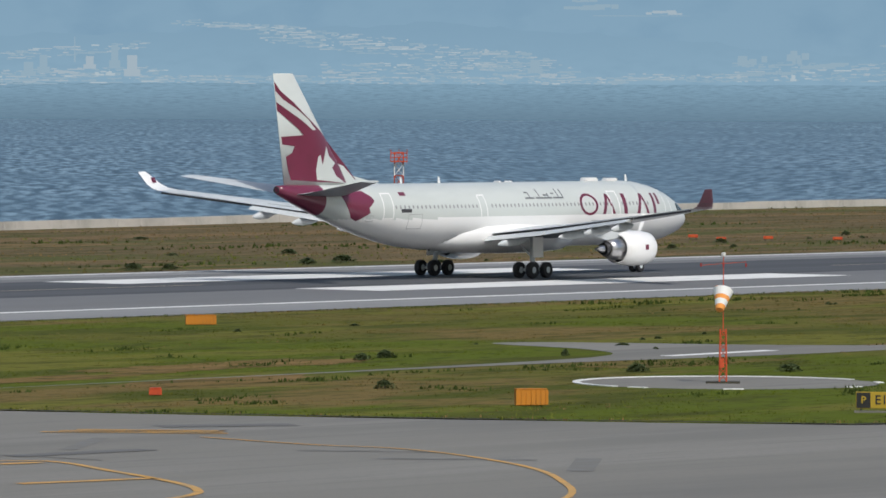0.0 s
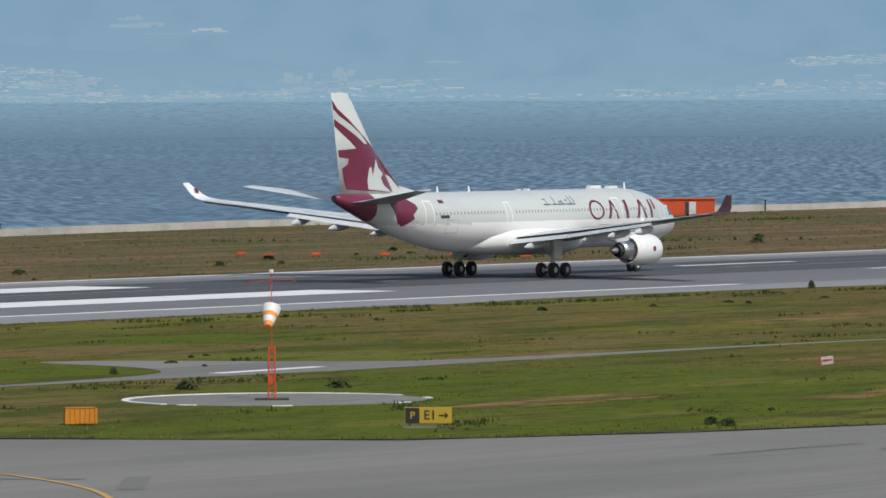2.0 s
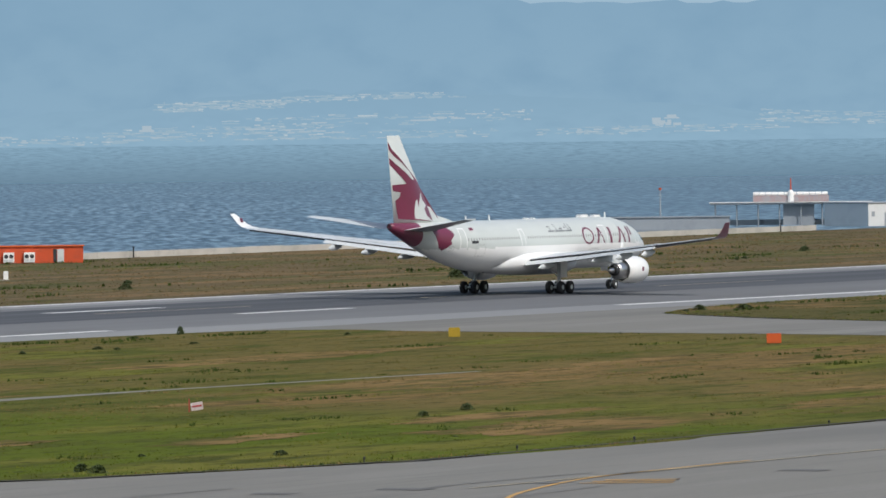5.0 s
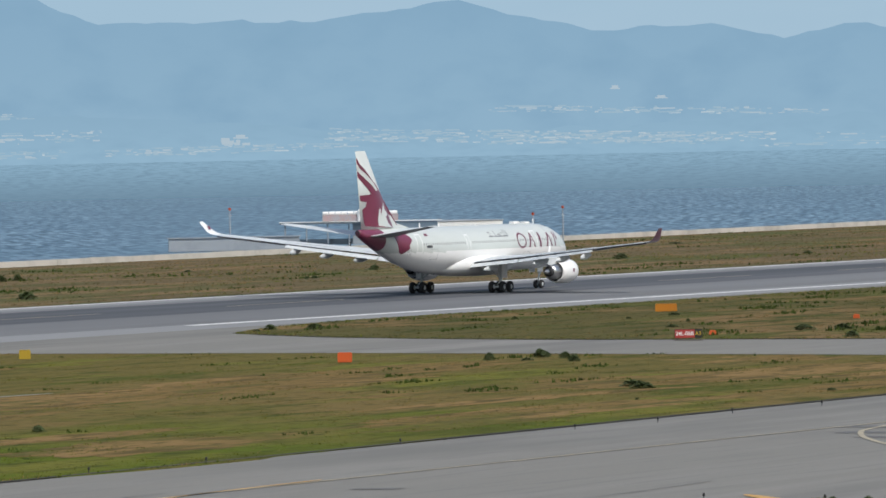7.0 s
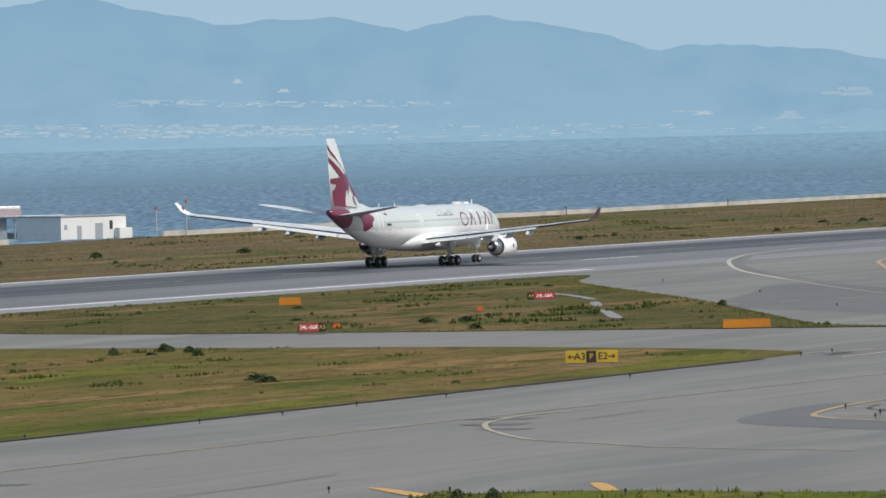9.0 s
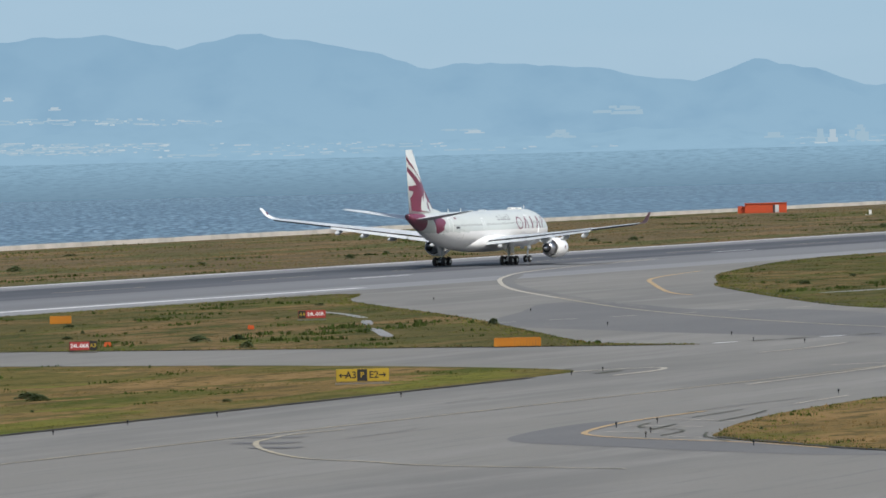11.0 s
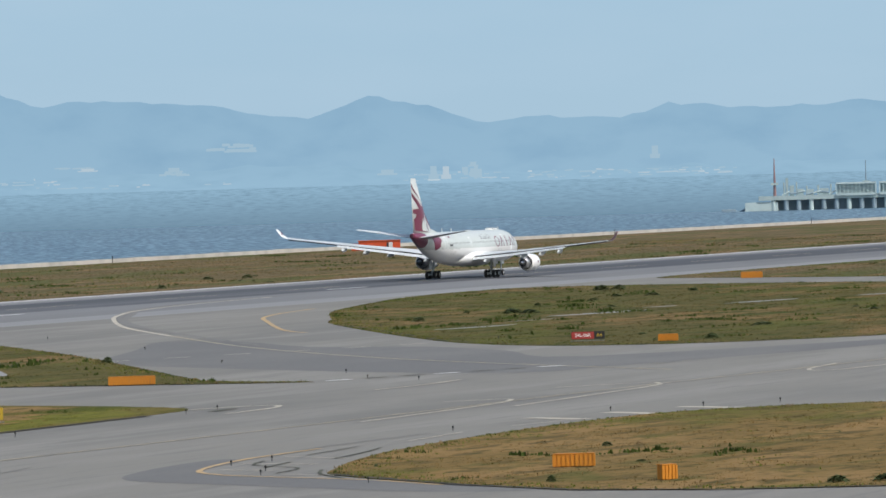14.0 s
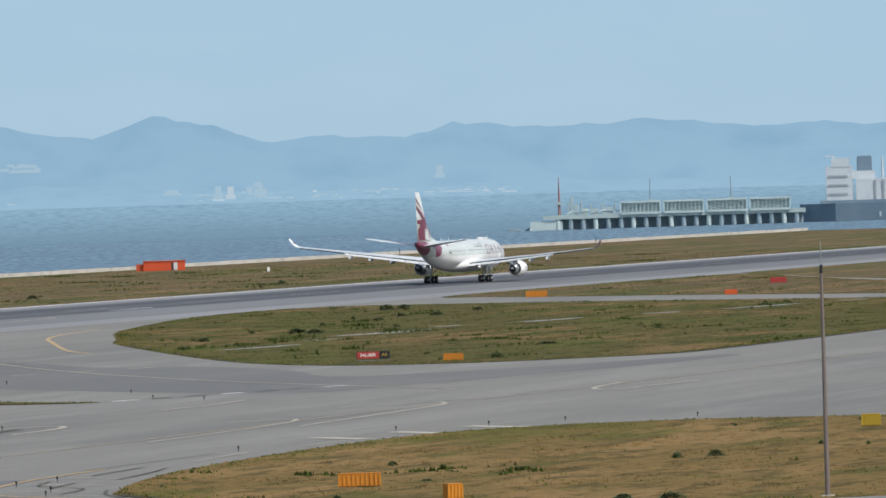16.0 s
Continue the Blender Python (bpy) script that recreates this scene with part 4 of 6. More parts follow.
sign(299, -169.7, [(0.72, BLACK, "P", YELLOW), (1.62, YELLOW, "E1>", BLACK)], 0.78, "yellow and black guidance sign on low posts in grass")
sign(484.6, -182.6, [(1.5, YELLOW, "<A3", BLACK), (0.75, BLACK, "P", YELLOW), (1.55, YELLOW, "E2>", BLACK)], 0.85, "yellow guidance sign with two arrows in dry grass")
sign(573.5, -120.9, [(1.75, RED, "24L-06R", WHITE), (0.6, BLACK, "A3", YELLOW)], 0.72, "red runway holding sign with black end in grass")
sign(676.6, -100.8, [(0.75, BLACK, "A4", YELLOW), (2.0, RED, "24L-06R", WHITE)], 0.75, "red runway holding sign with black end in grass")
sign(697.2, -165.2, [(2.3, RED, "24L-06R", WHITE), (1.05, BLACK, "A4", YELLOW)], 0.72, "dark red runway holding sign at the grass edge")
sign(1171, -94, [(2.7, RED, "", WHITE)], 0.85, "red holding sign far along the exit")


def slat_box(x, y, w, hh, mat, label, d=0.5, turn=0.0, n=None):
    """A low painted board box with upright ribs and a lid."""
    s = tagged(new("marker_box"), label, "marker box", group="marker boxes")
    part("box_body", box(w, d, hh, (0, 0, 0.04), bevel=0.03), mat, s)
    part("lid", box(w + 0.06, d + 0.06, 0.05, (0, 0, hh + 0.04), bevel=0.015), mat, s)
    n = n or max(2, round(w / 0.26))
    rib = None
    for i in range(n + 1):
        px = -w / 2 + w * i / n
        if rib is None:
            rib = part("rib", box(0.13, 0.06, hh - 0.04, (0, 0, 0), bevel=0.012), mat, s)
        else:
            r = new("rib", rib.data)
            r.parent = s
            rib = r
        rib.location = (px, -d / 2 - 0.026, 0.06)
    s.matrix_basis = pose(x, y, 0.05, 0, 0, facing(x, y) + turn)
    return s


slat_box(293, -152, 1.62, 0.82, AMBER, "amber ribbed marker box standing in grass", turn=18)
slat_box(394.2, -255.5, 2.35, 0.72, AMBER, "long amber ribbed marker box in dry grass")
slat_box(375.4, -266.5, 0.95, 0.8, AMBER, "small amber ribbed marker box in dry grass", turn=38)
slat_box(573.5, -161.6, 3.9, 0.7, AMBER, "long amber ribbed marker box in grass")
slat_box(691, -175.5, 1.9, 0.65, AMBER, "amber marker box at the grass edge")
slat_box(677, -72.5, 2.1, 0.75, AMBER, "amber marker box near the runway")
slat_box(1094, -73, 3.3, 0.95, AMBER, "amber marker box far along the exit")
slat_box(1069, -111, 1.8, 0.7, ORANGE, "orange marker box far along the exit")
slat_box(375, -61, 2.0, 0.62, AMBER, "amber marker box near the runway", turn=10)
slat_box(289, -130, 0.55, 0.34, RED_ORANGE, "small orange-red marker box in grass")
slat_box(518, -115, 1.05, 0.75, ORANGE, "orange marker box in grass")
slat_box(531, -78, 0.85, 0.75, YELLOW, "yellow marker box with a white bar, in grass")
slat_box(477, -267, 1.2, 0.75, YELLOW, "yellow marker box with a black bar, in dry grass")
for px, py in ((590, -116), (643, -108)):
    slat_box(px, py, 0.5, 0.35, ORANGE, "tiny orange marker box in grass")

# white tilted board with a red stake
ws = tagged(new("survey_board"), "small white tilted board with a red stake in dry grass", "board")
part("board", box(0.75, 0.08, 0.5, (0.12, 0, 0.12), turn=Matrix.Rotation(radians(-8), 4, "Y"), bevel=0.02), material("faded_pink_board", (0.50, 0.40, 0.40), 0.7, spots=[(3.0, ONE, (0.62, 0.58, 0.57), 0.45, 0.6)]), ws)
part("stripe", box(0.6, 0.02, 0.1, (0.12, -0.06, 0.34), turn=Matrix.Rotation(radians(-8), 4, "Y")), RED, ws)
part("stake", box(0.07, 0.07, 0.85, (-0.36, 0, 0)), RED, ws)
ws.matrix_basis = pose(380, -144, 0.05, 0, 0, facing(380, -144))

# windsock on its lattice mast, in a ring of concrete
sheet_ob = sheet("windsock_apron", [(323 + 8.4 * math.cos(a), -143 + 8.4 * math.sin(a)) for a in [2 * math.pi * i / 64 for i in range(64)]], 0.066, ASPHALT)
tagged(sheet_ob, "round grey gravel apron under the windsock", "apron", kind="structure")
ring = tagged(new("ring_kerb"), "white painted ring kerb round the windsock", "kerb", kind="structure")
rng = random.Random(8)
for i in range(48):
    a = 2 * math.pi * i / 48
    if 2.9 < a < 5.9 and rng.random() < 0.8:
        continue
    part("kerb_stone", box(1.12, 0.4, 0.06, (323 + 8.5 * math.cos(a), -143 + 8.5 * math.sin(a), 0.05), turn=Matrix.Rotation(a + math.pi / 2, 4, "Z")), WHITE_LINE, ring)
wsock = tagged(new("windsock_mast"), "orange lattice mast with a drooping orange and white windsock", "windsock")
for i, (dx, dy) in enumerate(((-0.16, -0.16), (0.16, -0.16), (0.16, 0.16), (-0.16, 0.16))):
    part("leg", rod((dx * 1.25, dy * 1.25, 0), (dx, dy, 3.0), 0.045), RED_ORANGE, wsock)
for k in range(9):
    z = 0.15 + k * 0.34
    pts = [(-0.18, -0.18), (0.18, -0.18), (0.18, 0.18), (-0.18, 0.18)]
    for j in range(4):
        a, b = pts[j], pts[(j + 1) % 4]
        part("lattice_bar", rod((a[0], a[1], z), (b[0], b[1], z + (0.34 if k < 8 else 0)), 0.022, seg=6), RED_ORANGE, wsock)
part("ladder_box", box(0.26, 0.2, 0.5, (-0.08, -0.28, 0.85), bevel=0.02), RED_ORANGE, wsock)
part("pole", rod((0, 0, 2.9), (0, 0, 7.1), 0.03, 0.02), RED_ORANGE, wsock)
part("mast_foot", box(1.9, 1.9, 0.07, (0, 0, 0)), DARK_BROWN, wsock)
part("cross_arm", rod((-1.25, 0, 6.55), (1.25, 0, 6.75), 0.014), RED_ORANGE, wsock)
part("cross_arm", rod((0, -1.25, 6.6), (0, 1.25, 6.6), 0.014), RED_ORANGE, wsock)
for dx, dy in ((-1.25, 0), (1.25, 0), (0, -1.2), (0, 1.2)):
    part("lamp", box(0.1, 0.1, 0.24, (dx, dy, 6.45), bevel=0.03), RED, wsock)
part("top_lamp", lathe([(-0.12, 0.05), (-0.1, 0.12), (0.05, 0.12), (0.12, 0.04)], 12, (0, 0, 0)), WHITE, wsock).matrix_basis = pose(0, 0, 7.15, 0, 90, 0)
sock_from, sock_to = Vector((0.0, -0.22, 5.12)), Vector((-0.20, -1.0, 4.1))
for k in range(4):
    a, b = sock_from.lerp(sock_to, (0, 0.36, 0.55, 0.8)[k]), sock_from.lerp(sock_to, (0.36, 0.55, 0.8, 1)[k])
    r0, r1 = 0.56 - 0.34 * (0, 0.36, 0.55, 0.8)[k], 0.56 - 0.34 * (0.36, 0.55, 0.8, 1)[k]
    part("sock_band", rod(a, b, r0, r1, 20), WHITE if k % 2 == 0 else SOCK, wsock, "white cloth band" if k % 2 == 0 else "orange cloth band")
part("sock_hoop", rod(sock_from + Vector((0.02, 0.03, 0.06)), sock_from, 0.53, 0.53, 20), SOCK, wsock)
wsock.matrix_basis = pose(322.8, -142.75, 0.06, 0, 0, facing(323, -143))

# lamp post close to the deck
post = tagged(new("lamp_post"), "tall thin brown-grey steel pole with a lightning rod", "pole")
POLE = material("weathered_pole_paint", (0.16, 0.13, 0.115), 0.6, spots=[(2.0, (1, 1, 0.3), (0.11, 0.09, 0.08), 0.5, 0.8)])
part("shaft", rod((0, 0, 0), (0, 0, 12.0), 0.14, 0.085, 14), POLE, post)
part("collar", rod((0, 0, 11.9), (0, 0, 12.35), 0.10, 0.08, 12), BLACK, post)
part("lightning_rod", rod((0, 0, 12.3), (0, 0, 13.6), 0.03, 0.02, 8), STEEL, post)
part("foot_plate", box(0.6, 0.6, 0.08, (0, 0, 0)), CONCRETE, post)
post.matrix_basis = pose(370.95, -288.62, 0.04, 0, 0.25, 0)

# red and white beacon tower by the shore
tower = tagged(new("beacon_tower"), "red and white lattice beacon tower on dry grass", "tower")
for k in range(7):
    z0, z1 = k * 1.28, (k + 1) * 1.28
    mat = RED_ORANGE if k % 2 == 0 else WHITE
    for dx, dy in ((-0.5, -0.5), (0.5, -0.5), (0.5, 0.5), (-0.5, 0.5)):
        part("leg", rod((dx, dy, z0), (dx, dy, z1), 0.07, seg=6), mat, tower)
    for (ax, ay), (bx, by) in (((-0.5, -0.5), (0.5, -0.5)), ((0.5, -0.5), (0.5, 0.5)), ((0.5, 0.5), (-0.5, 0.5)), ((-0.5, 0.5), (-0.5, -0.5))):
        part("brace", rod((ax, ay, z0), (bx, by, z1), 0.045, seg=6), mat, tower)
        part("brace", rod((ax, ay, z1), (bx, by, z1), 0.045, seg=6), mat, tower)
part("platform", box(1.9, 1.9, 0.12, (0, 0, 7.9)), RED_ORANGE, tower)
for z in (8.4, 8.9):
    for (ax, ay), (bx, by) in (((-0.9, -0.9), (0.9, -0.9)), ((0.9, -0.9), (0.9, 0.9)), ((0.9, 0.9), (-0.9, 0.9)), ((-0.9, 0.9), (-0.9, -0.9))):
        part("railing", rod((ax, ay, z), (bx, by, z), 0.05, seg=6), RED_ORANGE, tower)
for dx, dy in ((-0.9, -0.9), (0.9, -0.9), (0.9, 0.9), (-0.9, 0.9), (0, -0.9), (0, 0.9)):
    part("railing_post", rod((dx, dy, 8), (dx, dy, 9.3), 0.05, seg=6), RED_ORANGE, tower)
part("cabin", box(1.2, 1.0, 2.3, (-1.1, 0, 0.3), bevel=0.05), RED_ORANGE, tower, "red equipment cabinet at the foot")
part("cabin_band", box(1.24, 1.04, 0.5, (-1.1, 0, 1.2)), WHITE, tower)
part("cabin_door", box(0.6, 0.06, 0.7, (-1.0, -0.52, 0.32)), WHITE, tower)
part("dish", lathe([(-0.1, 0.35), (0.0, 0.3), (0.08, 0.05)], 14, (0, 0, 0)), WHITE, tower).matrix_basis = pose(-1.3, -0.3, 2.85, 0, 0, 60)
tower.matrix_basis = pose(621, 116.6, 0, 0, 0, facing(621, 116.6))

# approach lamps beyond the runway
for px, py in ((620, 75.5), (620, 65.6), (622, 58), (622, 49), (622, 40), (612, 66)):
    lamp = tagged(new("approach_lamp_box"), "low orange lamp box on a short stand", "lamp box", group="approach lamp boxes")
    part("housing", box(1.05, 0.5, 0.32, (0, 0, 0.22), bevel=0.05), RED_ORANGE, lamp)
    part("lens", box(0.5, 0.06, 0.16, (0, -0.27, 0.3)), ORANGE, lamp)
    for k in (-0.35, 0.35):
        part("stand", rod((k, 0, 0), (k, 0, 0.24), 0.04, seg=6), DARK, lamp)
    lamp.matrix_basis = pose(px, py, 0, 0, 0, facing(px, py))


def hut(x, y, w, label, units=True):
    """An orange equipment hut with air-conditioners on its wall."""
    s = tagged(new("equipment_hut"), label, "building")
    part("wall", box(w, 5.0, 2.35, (0, 0, 0), bevel=0.05), RED_ORANGE, s, "orange ribbed walls")
    part("roof", box(w + 0.35, 5.4, 0.16, (0, 0, 2.352), bevel=0.03), ORANGE, s)
    part("annex", box(w * 0.17, 4.0, 1.75, (-w * 0.585, 0.3, 0), bevel=0.04), RED_ORANGE, s)
    for px in (-w * 0.26, -w * 0.05) if units else ():
        unit = part("cooling_unit", box(1.55, 0.7, 1.45, (px, -2.86, 0.12), bevel=0.03), WHITE, s, "white cooling unit")
        for k in (-0.36, 0.36):
            part("fan_grille", lathe([(-0.02, 0.26), (0.02, 0.3)], 16, (0, 0, 0)), DARK, unit).matrix_basis = pose(px + k, -3.23, 1.0, 0, 0, 90)
            part("grille", box(0.6, 0.03, 0.35, (px + k, -3.23, 0.25)), LIGHT_GREY, unit)
    part("door", box(0.95, 0.06, 1.9, (w * 0.27, -2.53, 0.1)), LIGHT_GREY, s, "grey double door")
    part("door", box(0.5, 0.06, 1.9, (w * 0.27 - 0.8, -2.53, 0.1)), DARK, s)
    for i in range(9):
        part("wall_seam", box(0.06, 0.05, 2.2, (-w / 2 + w * (i + 0.5) / 9, -2.52, 0.08)), RED_ORANGE, s)
    s.matrix_basis = pose(x, y, 0.0, 0, 0, facing(x, y))
    return s


hut(864.3, 177.6, 14.0, "long orange equipment hut with white cooling units")
hut(1701.5, 191.6, 10.5, "orange equipment hut by the seawall", units=False)

# white marker post beyond the runway
wp = tagged(new("marker_post"), "short white marker post on grass", "post")
part("shaft", box(0.62, 0.5, 1.05, (0, 0, 0.1), bevel=0.05), WHITE, wp)
part("foot", box(1.6, 1.2, 0.1, (-0.4, 0, 0)), CONCRETE, wp)
wp.matrix_basis = pose(752, 110, 0, 0, 0, facing(752, 110))
wp2 = copy_thing(wp, pose(1600, 132, 0, 0, 0, facing(1600, 132)))

# posts on the seawall
for px, py in ((700, 171.5), (905, 187), (1140, 197), (1450, 207.5), (1560, 211), (1980, 213.5), (2200, 213.5)):
    p = tagged(new("wall_post"), "dark post standing on the seawall", "post", group="seawall posts")
    part("shaft", rod((0, 0, 0), (0, 0, 1.5), 0.11, 0.09, 8), DARK, p)
    part("cap", box(0.3, 0.3, 0.12, (0, 0, 1.5)), DARK, p)
    p.matrix_basis = pose(px, py - 0.9, 0)

# edge lamps of the taxiways
LAMP = None
for px, py in [(322, -189.6), (336, -191), (348, -191.8), (371, -192.4), (391, -194.3), (401, -195.3), (415, -194.2), (427, -195.3), (458, -196), (312, -237.6), (311, -244.3), (309, -254), (390, -237.8), (378, -248.4),
               (455, -228.6), (488, -229.8), (495, -234.7), (501, -238.8), (505, -247.7), (574, -187.3), (581, -180.4), (600, -172), (499, -193.6), (507, -193.2), (404, -231), (396, -236), (410, -231.5), (640, -146), (700, -116), (760, -82), (790, -112), (715, -150)]:
    if LAMP is None:
        LAMP = tagged(new("edge_lamp"), "small dark taxiway edge lamp on a stem", "edge lamp", group="taxiway edge lamps")
        part("stem", rod((0, 0, 0), (0, 0, 0.2), 0.03, seg=8), DARK, LAMP)
        part("head", lathe([(-0.08, 0.06), (0.02, 0.07), (0.08, 0.04)], 10, (0, 0, 0)), BLACK, LAMP).matrix_basis = pose(0, 0, 0.27, 0, -90, 0)
        LAMP.matrix_basis = pose(px, py, 0.03)
    else:
        copy_thing(LAMP, pose(px, py, 0.03))

# ---- paint and patches on the pavement ----
def line(pts, width=0.35, mat=None, z=0.05):
    ribbon("taxi_line", smooth_line(pts), width, z, mat or YELLOW_LINE)


def smooth_line(pts, steps=6):
    out = []
    for i in range(len(pts) - 1):
        p0, p1, p2, p3 = (Vector(pts[max(0, min(len(pts) - 1, i + k - 1))]) for k in range(4))
        for s in range(steps):
            t = s / steps
            q = 0.5 * (2 * p1 + (p2 - p0) * t + (2 * p0 - 5 * p1 + 4 * p2 - p3) * t * t + (3 * p1 - p0 - 3 * p2 + p3) * t ** 3)
            out.append((q.x, q.y))
    return out + [pts[-1]]


FADED = material("faded_line_paint", (0.38, 0.33, 0.23), 0.8, spots=[(0.5, ONE, (0.25, 0.235, 0.195), 0.42, 0.7)])
PALE_LINE = material("pale_line_paint", (0.45, 0.41, 0.33), 0.8, spots=[(0.5, ONE, (0.28, 0.26, 0.23), 0.45, 0.75)])
OCHRE = material("ochre_line_paint", (0.42, 0.29, 0.14), 0.8, spots=[(0.5, ONE, (0.28, 0.23, 0.16), 0.45, 0.75)])
line([(257, -160), (255, -168.3), (255, -173.2), (252, -179.6), (246, -187.9), (239, -194.8), (230, -202.0), (215, -210)], 0.32)
line([(233, -166), (236, -168.9), (232, -175.9), (228, -182.3), (224, -187.4), (219, -190.7), (205, -195)], 0.42)
line([(222, -179.5), (229, -181.0)], 0.8)
line([(230, -168), (235, -169.3)], 0.8)
for x0, y0, ux, uy, L, gap, n in ((255.6, -151.2, 0.53, -0.85, 9.0, 1.0, 3), (305.8, -211.0, 0.47, -0.88, 4.6, 1.3, 3)):
    for k in range(n):
        bx, by = x0 - uy * gap * k + ux * 1.1 * k, y0 + ux * gap * k + uy * 0.5 * k
        line([(bx, by), (bx + ux * L * (0.5 + 0.12 * k), by + uy * L * (0.5 + 0.12 * k)), (bx + ux * L * (1 - 0.12 * k), by + uy * L * (1 - 0.12 * k))], 0.55, YELLOW_LINE, 0.052)
tagged(sheet("taxi_mark_8", smooth_outline([(316.3, -237.8), (315.8, -239.0), (309.8, -243.9), (308.8, -243.4)]), 0.052, YELLOW_LINE), "faded orange paint mark on the taxiway", "road paint", kind="structure")
tagged(sheet("taxi_mark_9", smooth_outline([(319.6, -248.0), (319.7, -248.8), (312.6, -252.3), (311.5, -252.1)]), 0.052, YELLOW_LINE), "faded orange paint mark on the taxiway", "road paint", kind="structure")
line([(330, -208.0), (317, -208.4), (309, -209.2), (297, -212.6), (289, -216.1), (282, -220.4), (276, -226)], 0.28)
line([(300, -208.2), (359, -209.3), (404, -210.5), (470, -213), (546, -215), (620, -219), (760, -222)], 0.3, FADED)
line([(405, -213.0), (399, -212.2), (392, -213.2), (387, -214.6), (378, -218.8), (367, -225.7), (362, -231.7), (357, -237.5), (352, -250)], 0.35, FADED)
line([(1020, -18), (970, -23), (930, -30), (903, -37.5), (871, -48.4), (816, -70.6), (765, -95.0)], 0.6, PALE_LINE)
line([(765, -95), (700, -128), (640, -165), (590, -205)], 0.4, FADED)
line([(915, -61), (885, -66.5), (860, -73), (835, -82.2), (784, -102.0), (767, -110.7)], 0.6, OCHRE)
line([(503, -218.0), (530, -217), (546, -216.2), (552, -214.8), (554, -212.9), (546, -208)], 0.4, PALE_LINE)
line([(475, -215.4), (507, -214.7), (516, -213.5), (519, -212), (515, -208.5)], 0.4, PALE_LINE)
line([(600, -224), (580, -222.1), (583, -219), (600, -217)], 0.4, PALE_LINE)
# gore by the near island: amber outline, pale bars, dark joints
line([(374, -254), (382, -246.7), (388, -238.5), (392, -234.2), (398, -231.2), (412, -228.8), (428, -228.4)], 0.4, OCHRE)
for a, b in (((396, -236.5), (398, -232.5)), ((404, -236.5), (407, -230.5)), ((412, -235.8), (416, -230.2)), ((388, -243), (391, -238.5)), ((438, -231), (452, -230.2)), ((462, -230.5), (474, -232))):
    line([a, b], 0.2, PALE_LINE, 0.055)
CRACK = material("dark_weedy_joint", (0.05, 0.052, 0.03), 0.9, spots=[(1.2, ONE, (0.12, 0.12, 0.1), 0.5, 0.7)])
for pts in ([(392, -238), (399, -237), (404, -232.5), (410, -231)], [(384, -245), (390, -241.5), (396, -239.5)], [(412, -234.8), (421, -233.8), (428, -232.5)], [(400, -234.5), (408, -233.4)], [(418, -231), (430, -230.3)]):
    line(pts, 0.22, CRACK, 0.06)
# gore at the tip of the long grass strip
line([(497, -197.5), (508, -197.2), (514, -195.4), (512, -192.6), (504, -190.2)], 0.5, PALE_LINE)
line([(502, -194.5), (508, -194.2)], 0.8, CRACK, 0.06)
line([(505, -189.3), (513, -188.4)], 0.5, CRACK, 0.06)
for k in range(7):
    line([(576 + 5 * k, -178.5 - 1.6 * k), (579 + 5 * k, -179.6 - 1.6 * k)], 0.8, CRACK if k % 3 else WHITE_LINE, 0.06)
# broken dashes over the fast exit
for k in range(10):
    x0 = 636 + 9 * k
    line([(x0, -122 - 3.2 * k), (x0 + 4, -123.5 - 3.2 * k)], 0.5, PALE_LINE, 0.058)
DARK_ASPHALT = material("newer_dark_asphalt", (0.122, 0.120, 0.116), 0.88, spots=[(0.05, (0.4, 1.2, 1), (0.142, 0.139, 0.131), 0.46, 0.62), (2.0, ONE, (0.085, 0.087, 0.09), 0.5, 0.8)])
tagged(sheet("asphalt_patch_1", smooth_outline([(650, -130), (700, -115), (735, -105), (728, -117), (700, -134), (690, -150), (667, -166), (640, -182), (690, -205), (650, -204), (610, -196), (590, -192), (600, -175), (625, -150)]), 0.03, DARK_ASPHALT), "darker newer asphalt on the fast exit", "asphalt", kind="structure")
tagged(sheet("asphalt_patch_2", smooth_outline([(378, -240), (386, -231), (398, -227.5), (412, -226.5), (412, -229), (396, -232), (389, -238), (382, -247), (372, -257), (367, -262), (366, -256)]), 0.032, DARK_ASPHALT), "darker asphalt curving round the gore", "asphalt", kind="structure")
SEAM = material("asphalt_seam", (0.148, 0.143, 0.130), 0.9, spots=[(0.6, ONE, (0.16, 0.16, 0.158), 0.45, 0.65)])
rng = random.Random(21)
for k in range(12):
    x0, y0 = rng.uniform(235, 620), rng.uniform(-232, -194)
    L = rng.uniform(3, 26)
    line([(x0, y0), (x0 + L * 0.5, y0 + rng.uniform(-0.4, 0.4)), (x0 + L, y0 + rng.uniform(-0.8, 0.8))], rng.uniform(0.12, 0.35), SEAM, 0.04)
for k in range(6):
    line([(240 + rng.uniform(-8, 15), -150 - 7 * k), (244 + rng.uniform(-8, 15), -156 - 7 * k)], rng.uniform(0.3, 1.2), SEAM, 0.04)
for k in range(14):
    x0 = 380 + 62 * k
    line([(x0, -28 + rng.uniform(-6, 2)), (x0 + rng.uniform(20, 55), -28 + rng.uniform(-6, 2))], rng.uniform(0.2, 0.5), SEAM, 0.04)
line([(904, -14.5), (925, -14.8)], 0.9, WHITE_LINE)
line([(1078, -7), (1098, -7.2)], 0.9, WHITE_LINE)
for k in range(40):
    line([(300 + 60 * k, 1.5), (330 + 60 * k, 1.5)], 0.6, FADED)

